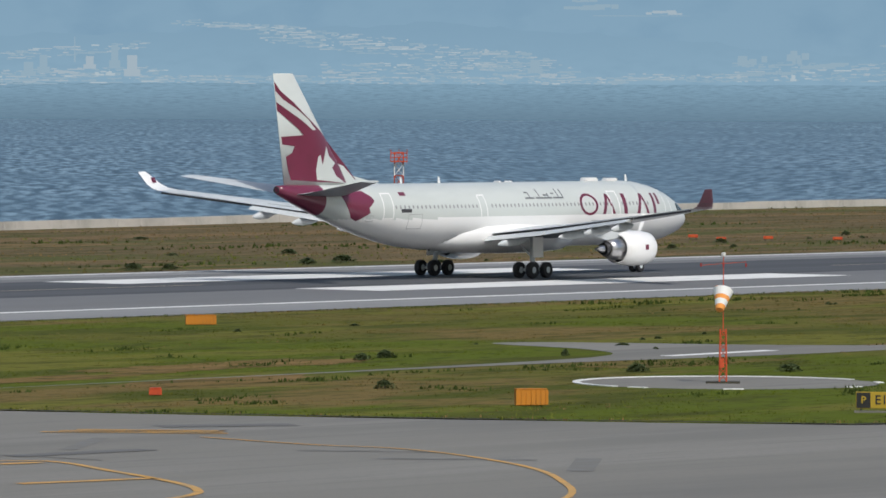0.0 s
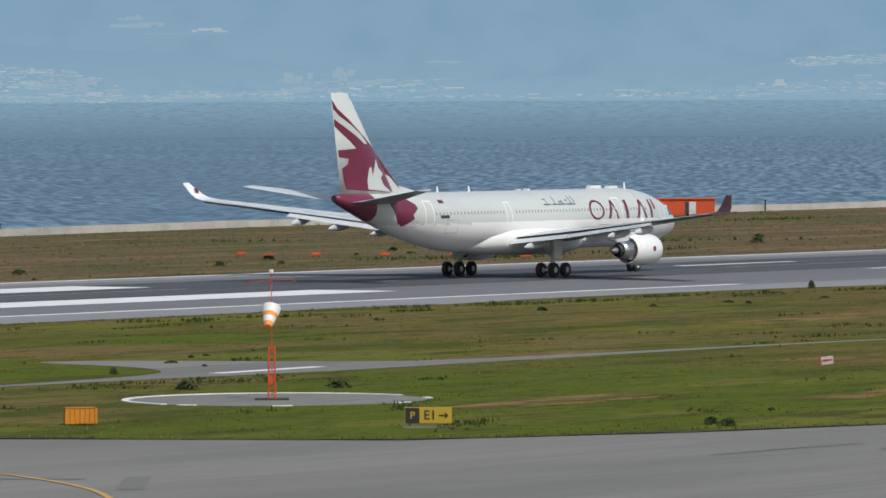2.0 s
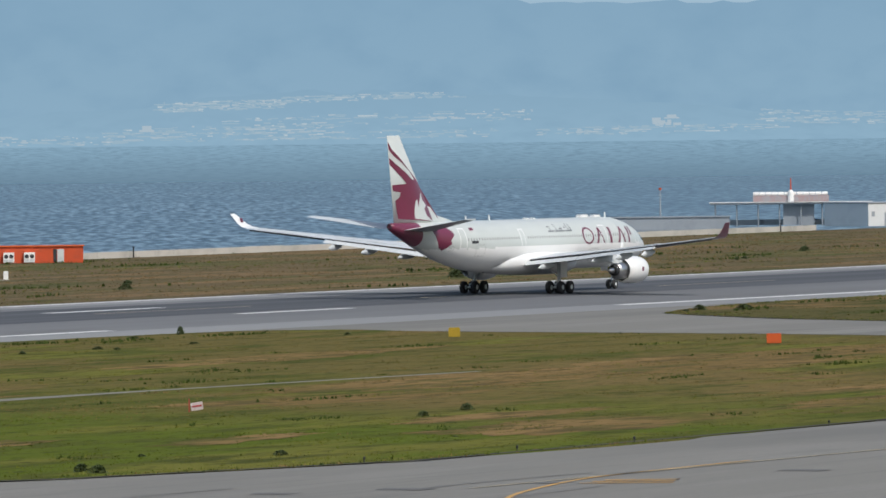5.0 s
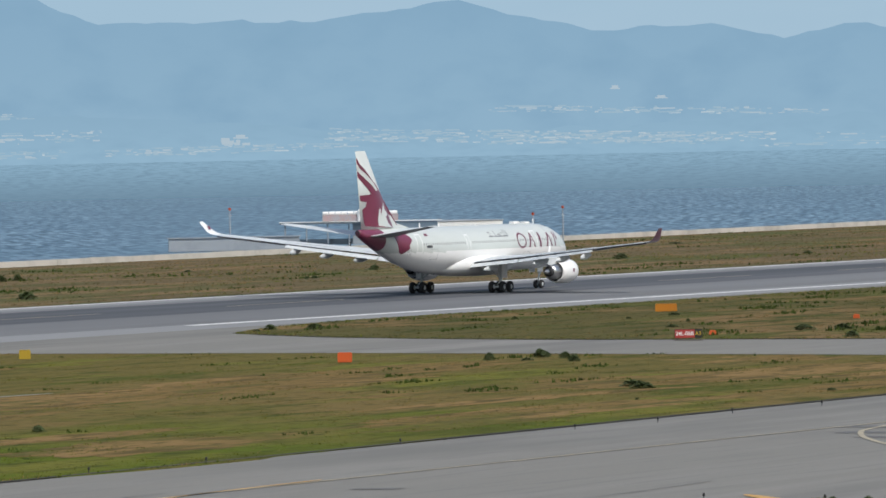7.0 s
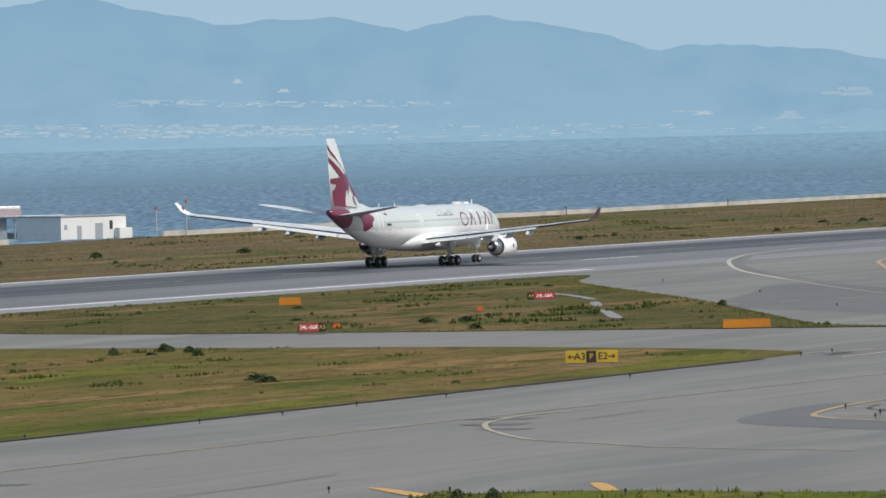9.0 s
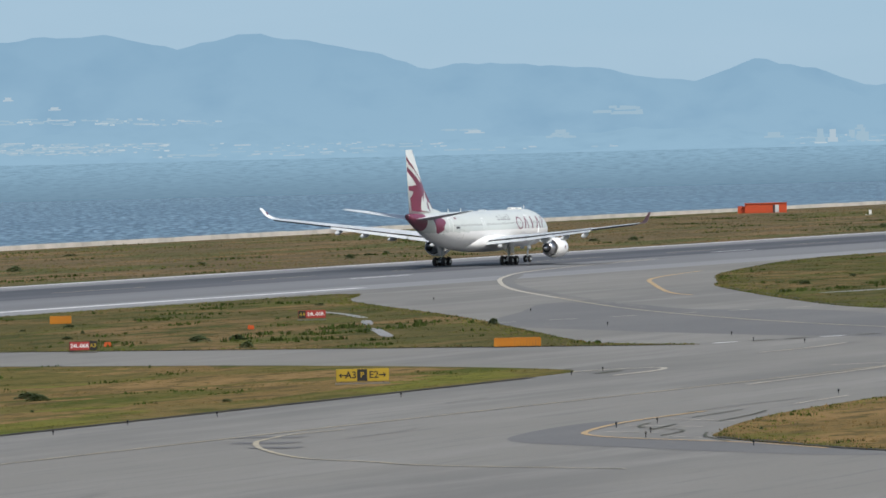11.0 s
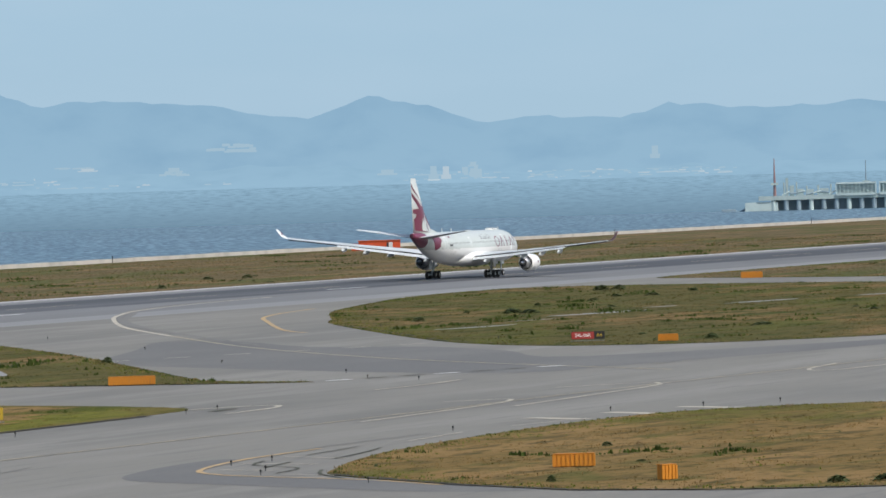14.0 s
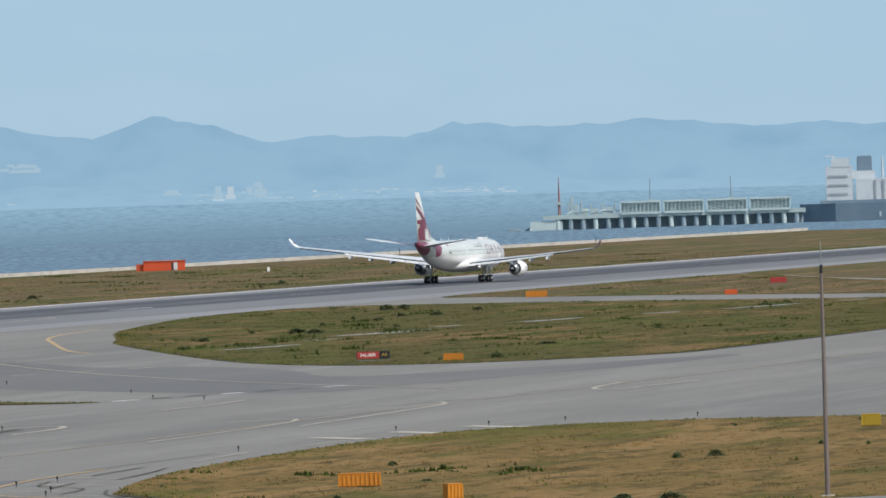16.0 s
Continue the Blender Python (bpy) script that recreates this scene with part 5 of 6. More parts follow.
# short dark repairs across the lines, and curved tyre tracks round the turn-off
for x0, y0, x1, y1, w in ((292.3, -200.5, 292.7, -202.6, 1.6), (285.8, -206.5, 286.3, -209.4, 1.8), (298.3, -204.2, 298.3, -206.8, 1.8), (290.3, -214.1, 290.8, -217.1, 1.8), (306.1, -207.8, 305.9, -210.1, 1.6),
                          (394.8, -210.3, 394.5, -214.5, 2.2), (386.9, -213.3, 386.7, -217.1, 2.4), (380.8, -217.1, 380.0, -219.9, 2.0), (321.1, -214.3, 321.1, -216.8, 1.6), (238.1, -164.8, 246.7, -165.5, 1.6), (263.6, -151.7, 269.4, -155.5, 2.4)):
    line([(x0, y0), ((x0 + x1) / 2 + 0.2, (y0 + y1) / 2), (x1, y1)], w, DARK_ASPHALT, 0.046)
for x0, y0, x1, y1 in ((477.1, -228.6, 472.9, -233.9), (485.8, -231.8, 478.4, -239.7), (494.9, -234.6, 490.2, -240.5)):
    line([(x0, y0 + 1.5), (x1, y1 + 1.5)], 1.5, PALE_LINE, 0.05)
line([(548.5, -191.9), (560, -192.4), (572, -191.6)], 0.4, PALE_LINE, 0.05)
for k in range(11):
    o = -15 + 3.0 * k + (k % 3) * 0.7
    line([(1020 + 2 * o, -18 + 0.2 * o), (970 + o, -22 + 0.2 * o), (925 + o, -31 + 0.3 * o), (890 + o, -43 + 0.3 * o), (840 + o, -62 + 0.4 * o), (780 + o, -90 + 0.5 * o), (720 + o, -120 + 0.5 * o)], 0.55 if k % 2 else 0.9, SEAM if k % 3 else DARK_ASPHALT, 0.040 + 0.0006 * k)

# service track through the grass
tagged(sheet("service_track", smooth_outline([(286, -118.2), (315, -118.4), (340, -119.3), (358, -121.5), (375, -121.5), (410, -121.6), (440, -123.8), (451, -124.6), (451, -123.9), (440, -122.8), (410, -120.2), (380, -117.5), (372, -112), (366, -99), (361, -97), (357, -108), (347, -115.5), (320, -117.5), (300, -117.8)]), 0.081, ASPHALT), "grey gravel service track through the grass", "track", kind="structure")
for k, (path, w) in enumerate([([(712, -87.5), (700, -95), (684, -103.5)], 0.55), ([(671, -109), (655, -115.5)], 0.5), ([(640, -122), (629, -127), (612, -134.5)], 0.6)]):
    tagged(sheet("rubble_patch_%d" % (k + 1), smooth_outline([(x, y + w) for x, y in path] + [(x, y - w) for x, y in path[::-1]]), 0.081, SHOULDER), "pale gravel drain through the grass", "gravel", kind="structure")
for k, (x0, y0, L, w) in enumerate([(764, -126.5, 22, 1.6), (800, -124, 14, 1.2), (826, -121, 30, 2.4), (868, -121, 10, 1.4), (884, -127, 24, 1.8), (922, -135, 12, 2.2), (944, -140, 30, 1.6), (985, -147, 12, 1.4)]):
    tagged(sheet("gravel_patch_%d" % (k + 1), smooth_outline([(x0, y0), (x0 + L * 0.5, y0 - 0.08 * L + w * 0.5), (x0 + L, y0 - 0.16 * L), (x0 + L * 0.45, y0 - 0.08 * L - w)]), 0.081, ASPHALT if k % 2 else SHOULDER), "pale gravel drain through the grass", "gravel", kind="structure")
ribbon("track_white_edge", [(352, -117.5), (364, -116.8)], 1.2, 0.086, WHITE_LINE)

# ---- shrubs and grass ----
def shrub_mesh(seed):
    r = random.Random(seed)
    bm = bmesh.new()
    for _ in range(420):
        a, q = r.uniform(0, 2 * math.pi), r.random() ** 0.5
        h = r.random() ** 0.8
        wid = 0.55 * (1 - 0.55 * h) * (0.75 + 0.5 * noise.noise(Vector((2 * math.cos(a), 2 * math.sin(a), seed))))
        c = Vector((q * wid * math.cos(a) * 1.5, q * wid * math.sin(a), 0.05 + 0.75 * h * (1 - 0.3 * q)))
        m = Matrix.Translation(c) @ Euler((r.uniform(-1, 1), r.uniform(-1, 1), r.uniform(0, 6.3))).to_matrix().to_4x4()
        s2 = r.uniform(0.05, 0.10)
        vs = [bm.verts.new(m @ Vector(p)) for p in ((-s2, 0, 0), (0, -s2 * 0.6, 0), (s2, 0, 0.02), (0, s2 * 0.6, 0))]
        bm.faces.new(vs)
    me = bpy.data.meshes.new("foliage")
    bm.to_mesh(me)
    bm.free()
    me.materials.append(BUSH)
    return me


SHRUBS = [shrub_mesh(k) for k in range(5)]
STEM = rod((0, 0, 0), (0, 0, 0.4), 0.03, 0.015, 6)
STEM_ME = bpy.data.meshes.new("stem")
STEM.to_mesh(STEM_ME)
STEM.free()
STEM_ME.materials.append(POLE)
rng = random.Random(33)


def in_outline(x, y, poly):
    hit = False
    for (x0, y0), (x1, y1) in zip(poly, poly[1:] + poly[:1]):
        if (y0 > y) != (y1 > y) and x < (x1 - x0) * (y - y0) / (y1 - y0) + x0:
            hit = not hit
    return hit


def shrub(x, y, size, wide=1.0):
    if y < 0 and not any(in_outline(x, y, o) for o, _ in ISLANDS.values()):
        return
    s = tagged(new("shrub"), "low dark green shrub growing in the grass", "shrub", group="shrubs on the airfield")
    for nm, me in (("foliage", rng.choice(SHRUBS)), ("stem", STEM_ME)):
        ob = new(nm, me)
        ob.parent = s
        ob.matrix_basis = Matrix.Diagonal((0.85 * size * wide if nm == "foliage" else 1, 0.85 * size * wide if nm == "foliage" else 1, 0.8 * size, 1))
    s.matrix_basis = pose(x, y, 0.03, 0, 0, rng.uniform(0, 360))


for x, y, size, wide in [(535, -48.2, 1.3, 0.8), (549, -62, 1.2, 1.5), (548, -65.2, 1.1, 1.3), (328, -181, 0.6, 1.6), (309, -180.4, 0.8, 1.5), (308, -182, 0.8, 1.5), (387, -159.5, 0.8, 1.5), (377, -162, 0.7, 1.5),
                         (880, 121, 1.7, 1.2), (765, 52.6, 1.7, 2), (890, 124, 1.6, 1.2), (528, -128, 1.1, 1.6), (526, -131, 1, 1.6), (521, -126.6, 1.2, 1), (517, -136, 1, 1), (458, -168.6, 0.9, 2.5), (462, -166, 0.9, 2.5), (618, -56.7, 1, 2),
                         (621, -60, 1, 2), (534, -125, 1, 1.5), (519, -135, 1.1, 1), (582, -133, 1, 2), (649, -131, 1.1, 1.6), (741, -83, 1.3, 1.2), (740, -86, 1.2, 1.2), (305, -249, 1, 1.2), (305.5, -247, 0.9, 1.2), (849, -112, 1, 3), (1007, -74, 1.5, 2),
                         (1013, -75, 1.3, 2), (812, -109.5, 1, 2), (851, -109, 1.2, 3), (697, -178.4, 1.1, 1.6), (427, -266, 0.7, 1.6), (429, -268, 0.8, 1.6), (375, -260, 0.7, 1), (370, -277.6, 0.7, 2.5), (371, -280, 0.7, 2.5), (509, 38.5, 1, 2.5), (516, 40, 1.2, 2.5),
                         (482, 36.5, 1, 2.5), (484, 34, 0.9, 2), (338, -106.6, 0.9, 2), (334, -108, 0.8, 2), (348, -112.7, 0.8, 1.2), (304, -133.6, 0.9, 1.5), (338, -136.6, 0.9, 2), (332, -130, 0.9, 2), (654, -130, 1.1, 1.5), (645, -135, 1.1, 1.5),
                         (604, -119, 1, 2.5), (606, -122, 1, 2.5), (990, 100, 1.8, 1.5), (1010, 84, 1.7, 1.6), (940, 92, 1.5, 1.5), (700, 60, 1.3, 1.5), (1230, 60, 1.5, 1.5), (1080, 56, 1.4, 1.6), (1350, 50, 1.6, 1.6), (1130, 40, 1.2, 2)]:
    shrub(x, y, size, wide)
for _ in range(6):
    shrub(rng.uniform(300, 525), rng.uniform(-186, -56), rng.uniform(0.2, 0.42), rng.uniform(1.2, 3.5))
for _ in range(8):
    k = rng.random()
    shrub(600 + 150 * k, -70 - 80 * (1 - k) * rng.random() - 4, rng.uniform(0.3, 0.6), rng.uniform(1.2, 4))
for _ in range(10):
    shrub(rng.uniform(720, 1000), rng.uniform(-185, -110), rng.uniform(0.3, 0.7), rng.uniform(1.2, 5))
for _ in range(6):
    shrub(rng.uniform(395, 490), rng.uniform(-290, -240), rng.uniform(0.25, 0.6), rng.uniform(0.8, 1.5))
for _ in range(14):
    shrub(rng.uniform(450, 1600), 33 + 117 * rng.random() ** 2, rng.uniform(0.3, 0.7), rng.uniform(1.5, 5))


# belts of low growth along the edges and across the far grass
for x0, y0, x1, y1, n, size in [(430, -64, 545, -66, 26, 0.6), (520, -48.8, 640, -57, 14, 0.55), (480, -122, 530, -134, 8, 0.5), (470, 62, 640, 66, 16, 0.9), (520, 48, 600, 52, 10, 0.9), (640, 74, 760, 80, 14, 1.0), (820, 70, 980, 74, 12, 1.0), (1000, 66, 1300, 72, 16, 1.1),
                                (610, -62, 760, -76, 16, 0.6), (580, -110, 640, -128, 10, 0.6), (690, -172, 800, -150, 14, 0.5), (830, -105, 1000, -90, 18, 0.8), (300, -66, 420, -72, 16, 0.4), (300, -100, 440, -98, 14, 0.4), (300, -168, 360, -180, 8, 0.35), (400, -258, 480, -262, 10, 0.3)]:
    for _ in range(int(0.35 * n)):
        k = rng.random()
        shrub(x0 + (x1 - x0) * k + rng.uniform(-3, 3), y0 + (y1 - y0) * k + rng.uniform(-2.5, 2.5), size * rng.uniform(0.45, 1.05), rng.uniform(1.5, 3.2))


def inside(px, py, poly):
    """Which points lie in the outline."""
    hit = np.zeros(len(px), bool)
    n = len(poly)
    for i in range(n):
        (x0, y0), (x1, y1) = poly[i], poly[(i + 1) % n]
        c = ((y0 > py) != (y1 > py)) & (px < (x1 - x0) * (py - y0) / (y1 - y0 + 1e-12) + x0)
        hit ^= c
    return hit


def tufts(name, poly, per_m2, low, high, mat, seed, keep_out=()):
    """Grass as many small tufts of three blades, thicker in patches."""
    g = np.random.default_rng(seed)
    xs, ys = [p[0] for p in poly], [p[1] for p in poly]
    n = int((max(xs) - min(xs)) * (max(ys) - min(ys)) * per_m2)
    px, py = g.uniform(min(xs), max(xs), n), g.uniform(min(ys), max(ys), n)
    ok = inside(px, py, poly)
    for q in keep_out:
        ok &= ~inside(px, py, q)
    clump = np.sin(px * 0.31 + 2 * np.sin(py * 0.17)) + np.sin(py * 0.53 + 1.5 * np.sin(px * 0.11)) + g.normal(0, 0.8, n)
    ok &= clump > -0.7
    px, py, clump = px[ok], py[ok], clump[ok]
    n = len(px)
    hgt = g.uniform(low, high, n) * (0.8 + 0.18 * np.clip(clump, -1, 2.5))
    verts = np.zeros((n, 9, 3))
    for k in range(3):
        a = g.uniform(0, 2 * np.pi, n)
        w = hgt * g.uniform(0.25, 0.5, n)
        lean = hgt * g.uniform(-0.5, 0.5, n)
        cx, cy = px + g.normal(0, 0.12, n), py + g.normal(0, 0.12, n)
        verts[:, 3 * k] = np.stack([cx - w * np.cos(a), cy - w * np.sin(a), np.full(n, 0.03)], 1)
        verts[:, 3 * k + 1] = np.stack([cx + w * np.cos(a), cy + w * np.sin(a), np.full(n, 0.03)], 1)
        verts[:, 3 * k + 2] = np.stack([cx + lean * np.sin(a), cy - lean * np.cos(a), 0.03 + hgt], 1)
    me = bpy.data.meshes.new(name)
    me.from_pydata(verts.reshape(-1, 3).tolist(), [], np.arange(n * 9).reshape(-1, 3).tolist())
    me.materials.append(mat)
    return tagged(new(name, me), "uneven mown grass in green and straw tufts", "grass", kind="stuff")


FIELD = ISLANDS["grass_field"][0]
DISC = [(323 + 8.6 * math.cos(a), -143 + 8.6 * math.sin(a)) for a in [2 * math.pi * i / 24 for i in range(24)]]
TRACK = [(256, -120), (358, -122), (410, -123), (500, -128.5), (500, -126), (410, -119.5), (372, -112), (366, -98), (360, -97), (345, -114), (256, -116)]
tufts("grass_tufts", FIELD, 3.0, 0.04, 0.12, TUFT, 1, (DISC, TRACK))
tufts("grass_tufts", ISLANDS["grass_field_2"][0], 2.4, 0.04, 0.12, TUFT, 8, (TRACK,))
tufts("grass_tufts", ISLANDS["grass_island_1"][0], 1.0, 0.05, 0.15, TUFT_OLIVE, 2)
tufts("grass_tufts", ISLANDS["grass_island_2"][0], 0.8, 0.06, 0.18, TUFT_OLIVE, 3)
tufts("grass_tufts", ISLANDS["grass_island_3"][0], 0.6, 0.08, 0.2, TUFT_DRY, 4)
tufts("grass_tufts", [(x, y) for x, y in ISLANDS["grass_island_4"][0]], 2.4, 0.04, 0.13, TUFT_STRAW, 5)
tufts("grass_tufts", ISLANDS["grass_island_5"][0], 0.6, 0.12, 0.35, TUFT, 6)
tufts("grass_tufts", [(440, 31), (1800, 31), (1800, 205), (1300, 200), (1000, 188), (765, 178), (599, 154), (440, 133)], 0.3, 0.06, 0.18, TUFT_DRY, 7)



def growth(name, px, py, low, high, mat, g, label):
    """Tufts of three blades at the given places."""
    n = len(px)
    hgt = g.uniform(low, high, n) * g.uniform(0.6, 1.2, n)
    verts = np.zeros((n, 9, 3))
    for k in range(3):
        a = g.uniform(0, 2 * np.pi, n)
        w = hgt * g.uniform(0.22, 0.5, n)
        lean = hgt * g.uniform(-0.5, 0.5, n)
        cx, cy = px + g.normal(0, 0.10, n), py + g.normal(0, 0.10, n)
        verts[:, 3 * k] = np.stack([cx - w * np.cos(a), cy - w * np.sin(a), np.full(n, 0.03)], 1)
        verts[:, 3 * k + 1] = np.stack([cx + w * np.cos(a), cy + w * np.sin(a), np.full(n, 0.03)], 1)
        verts[:, 3 * k + 2] = np.stack([cx + lean * np.sin(a), cy - lean * np.cos(a), 0.03 + hgt], 1)
    me = bpy.data.meshes.new(name)
    me.from_pydata(verts.reshape(-1, 3).tolist(), [], np.arange(n * 9).reshape(-1, 3).tolist())
    me.materials.append(mat)
    return tagged(new(name, me), label, "grass", kind="stuff")


def patches(name, poly, count, long, wide, dense, low, high, mat, seed, label, keep_out=()):
    """Uneven patches of growth strewn over an outline: long and wide are ranges of half-length and half-width."""
    g = np.random.default_rng(seed)
    xs, ys = [p[0] for p in poly], [p[1] for p in poly]
    px, py = [], []
    for _ in range(count):
        cx, cy = g.uniform(min(xs), max(xs)), g.uniform(min(ys), max(ys))
        a, b, turn = g.uniform(*long), g.uniform(*wide), g.normal(0.1, 0.35)
        m = int(dense * a * b * g.uniform(0.5, 1.4)) + 4
        u, v = g.normal(0, 0.55, m) * a, g.normal(0, 0.55, m) * b
        px.append(cx + u * np.cos(turn) - v * np.sin(turn))
        py.append(cy + u * np.sin(turn) + v * np.cos(turn))
    px, py = np.concatenate(px), np.concatenate(py)
    ok = inside(px, py, poly)
    for q in keep_out:
        ok &= ~inside(px, py, q)
    return growth(name, px[ok], py[ok], low, high, mat, g, label)


def fringe(name, outline, per_m, low, high, mat, seed, deep=0.9):
    """A ragged edge of taller growth just inside an outline, with gaps."""
    g = np.random.default_rng(seed)
    pts = np.array(smooth_outline(outline))
    nxt = np.roll(pts, -1, 0)
    px, py = [], []
    for (x0, y0), (x1, y1) in zip(pts, nxt):
        L = math.hypot(x1 - x0, y1 - y0)
        m = int(L * per_m * g.uniform(0.2, 1.7))
        k = g.uniform(0, 1, m)
        off = np.abs(g.normal(0, deep, m))
        nx, ny = -(y1 - y0) / (L + 1e-9), (x1 - x0) / (L + 1e-9)
        for s2 in (1, -1):
            px.append(x0 + (x1 - x0) * k + s2 * nx * off)
            py.append(y0 + (y1 - y0) * k + s2 * ny * off)
    px, py = np.concatenate(px), np.concatenate(py)
    ok = inside(px, py, [tuple(p) for p in pts]) & ~inside(px, py, SEAM_STRIP)
    return growth(name, px[ok], py[ok], low, high, mat, g, "ragged growth along the edge of the pavement")


DARK_GROWTH, PALE_GROWTH, STRAW_GROWTH = "patches of low dark green weeds", "patches of pale green grass", "patches of dry straw-coloured grass"
FAR_GRASS = [(440, 32), (1800, 32), (1800, 205), (1300, 200), (1000, 188), (765, 178), (599, 154), (440, 133)]
BROWN = [(372, -122), (430, -122), (500, -112), (540, -112), (536, -136), (470, -146), (400, -150), (352, -146)]
LOW_BROWN = [(400, -160), (530, -150), (512, -186), (440, -190), (380, -190)]
WHOLE = [(264, -60), (270, -135), (288, -175), (325, -190), (495, -191), (513, -187), (530, -158), (544, -100), (550, -56), (538, -47), (280, -47)]
OUT = (DISC, TRACK)


def dry_patch(cx, cy, a, b, turn, mat, seed):
    """A patch of other grass with a ragged outline, lying on the turf."""
    pts = []
    for i in range(72):
        q = 2 * math.pi * i / 72
        r = 1 + 0.45 * noise.fractal(Vector((1.6 * math.cos(q), 1.6 * math.sin(q), seed * 3.7)), 0.7, 2.1, 4) + 0.10 * noise.noise(Vector((9 * math.cos(q), 9 * math.sin(q), seed)))
        u, v = a * r * math.cos(q), b * r * math.sin(q)
        pts.append((cx + u * math.cos(turn) - v * math.sin(turn), cy + u * math.sin(turn) + v * math.cos(turn)))
    ob = sheet("dry_grass_patch", pts, 0.074 + 0.00025 * seed, mat)
    return tagged(ob, "patch of straw-coloured dry grass in the turf" if mat is GRASS_STRAW else "patch of greener grass in the turf", "grass", kind="structure")


for seed, (cx, cy, a, b, turn, mat) in enumerate([
        (445, -133, 38, 8, -0.10, GRASS_STRAW), (408, -142, 20, 6, -0.1, GRASS_STRAW), (490, -128, 30, 7, 0.0, GRASS_STRAW), (470, -160, 26, 7, -0.2, GRASS_STRAW), (505, -168, 16, 7, -0.3, GRASS_STRAW), (366, -178, 16, 5, 0.0, GRASS_STRAW), (418, -180, 26, 5, -0.05, GRASS_STRAW),
        (322, -107, 12, 4, 0.1, GRASS_STRAW), (305, -121, 9, 3, 0.2, GRASS_STRAW), (345, -125, 10, 2.5, 0.0, GRASS_STRAW), (385, -117, 16, 2.2, 0.0, GRASS_STRAW), (300, -112, 14, 2.2, 0.1, GRASS_STRAW), (330, -158, 12, 3, 0.1, GRASS_STRAW), (480, -92, 26, 4, 0.1, GRASS_STRAW),
        (468, -183, 20, 4, -0.05, GRASS_STRAW), (398, -184, 14, 2.5, 0.0, GRASS_STRAW), (345, -168, 10, 2.2, 0.1, GRASS_STRAW), (486, -178, 14, 5, -0.2, GRASS_STRAW), (380, -166, 14, 2.2, 0.0, GRASS_STRAW), (440, -168, 18, 2.6, -0.1, GRASS_STRAW), (520, -150, 10, 8, 0.0, GRASS_STRAW),
        (430, -148, 22, 3.5, 0.0, GRASS), (455, -176, 20, 3.0, -0.1, GRASS), (505, -145, 18, 3.5, -0.1, GRASS), (398, -152, 14, 3.5, 0.0, GRASS)]):
    dry_patch(cx, cy, a, b, turn, mat, seed + 1)
patches("straw_growth", BROWN, 60, (6, 18), (2, 5), 1.6, 0.05, 0.12, STRAW, 41, STRAW_GROWTH, OUT)
patches("straw_growth", LOW_BROWN, 40, (4, 16), (1, 4), 1.6, 0.05, 0.13, STRAW, 42, STRAW_GROWTH, OUT)
patches("straw_growth", WHOLE, 40, (2, 10), (0.6, 2.5), 1.6, 0.05, 0.14, STRAW, 43, STRAW_GROWTH, OUT)
patches("pale_growth", WHOLE, 70, (4, 16), (1.5, 5), 1.4, 0.06, 0.15, WEED_PALE, 44, PALE_GROWTH, OUT)
patches("weed_growth", WHOLE, 85, (0.8, 6), (0.4, 1.6), 8.0, 0.08, 0.26, WEED, 45, DARK_GROWTH, OUT)
patches("weed_growth", [(305, -128), (345, -128), (345, -120), (305, -124)], 10, (2, 6), (0.5, 1.5), 9.0, 0.10, 0.28, WEED, 46, DARK_GROWTH, OUT)
patches("weed_growth", [(430, -56), (548, -56), (546, -49), (430, -49)], 20, (2, 7), (0.5, 1.5), 7.0, 0.10, 0.34, WEED, 47, DARK_GROWTH)
patches("weed_growth", [(450, -160), (528, -150), (536, -120), (470, -140)], 14, (2, 7), (0.5, 1.4), 9.0, 0.10, 0.34, WEED, 48, DARK_GROWTH)
for isle, dark, pale, straw, seed in (("grass_island_1", 95, 22, 70, 51), ("grass_island_2", 130, 46, 110, 54), ("grass_island_3", 24, 8, 50, 57), ("grass_island_4", 24, 16, 70, 60), ("grass_island_5", 10, 12, 4, 63)):
    o = ISLANDS[isle][0]
    near = isle == "grass_island_4"
    patches("weed_growth", o, dark, (0.8, 3 if near else 9), (0.4, 0.9 if near else 2.4), 9.0 if near else 4.5, 0.08, 0.26 if near else 0.36, WEED, seed, DARK_GROWTH)
    patches("pale_growth", o, pale, (2, 8 if near else 18), (0.6, 2 if near else 5), 1.6 if near else 1.0, 0.06, 0.16, WEED_PALE, seed + 1, PALE_GROWTH)
    patches("straw_growth", o, straw, (3, 12 if near else 18), (0.8, 3 if near else 5), 2.0 if near else 1.0, 0.05, 0.14, STRAW, seed + 2, STRAW_GROWTH)
for x0, y0, x1, y1, n, seed in ((735, -128, 860, -116, 12, 64), (860, -112, 1010, -78, 16, 65), (690, -165, 760, -140, 10, 66), (600, -125, 660, -118, 10, 67), (580, -140, 640, -112, 12, 68)):
    patches("weed_growth", [(x0, y0 - 5), (x1, y1 - 5), (x1, y1 + 5), (x0, y0 + 5)], n, (3, 10), (0.6, 1.8), 5.0, 0.15, 0.5, WEED, seed, DARK_GROWTH)
patches("weed_growth", [(394, -262), (430, -262), (430, -246), (394, -246)], 4, (3, 6), (0.4, 0.8), 12.0, 0.12, 0.34, WEED, 69, DARK_GROWTH)
patches("weed_growth", [(372, -117), (410, -119.6), (470, -124), (540, -128), (540, -125), (470, -121.5), (410, -117), (376, -114)], 40, (1, 5), (0.2, 0.6), 14.0, 0.06, 0.22, WEED, 73, DARK_GROWTH)
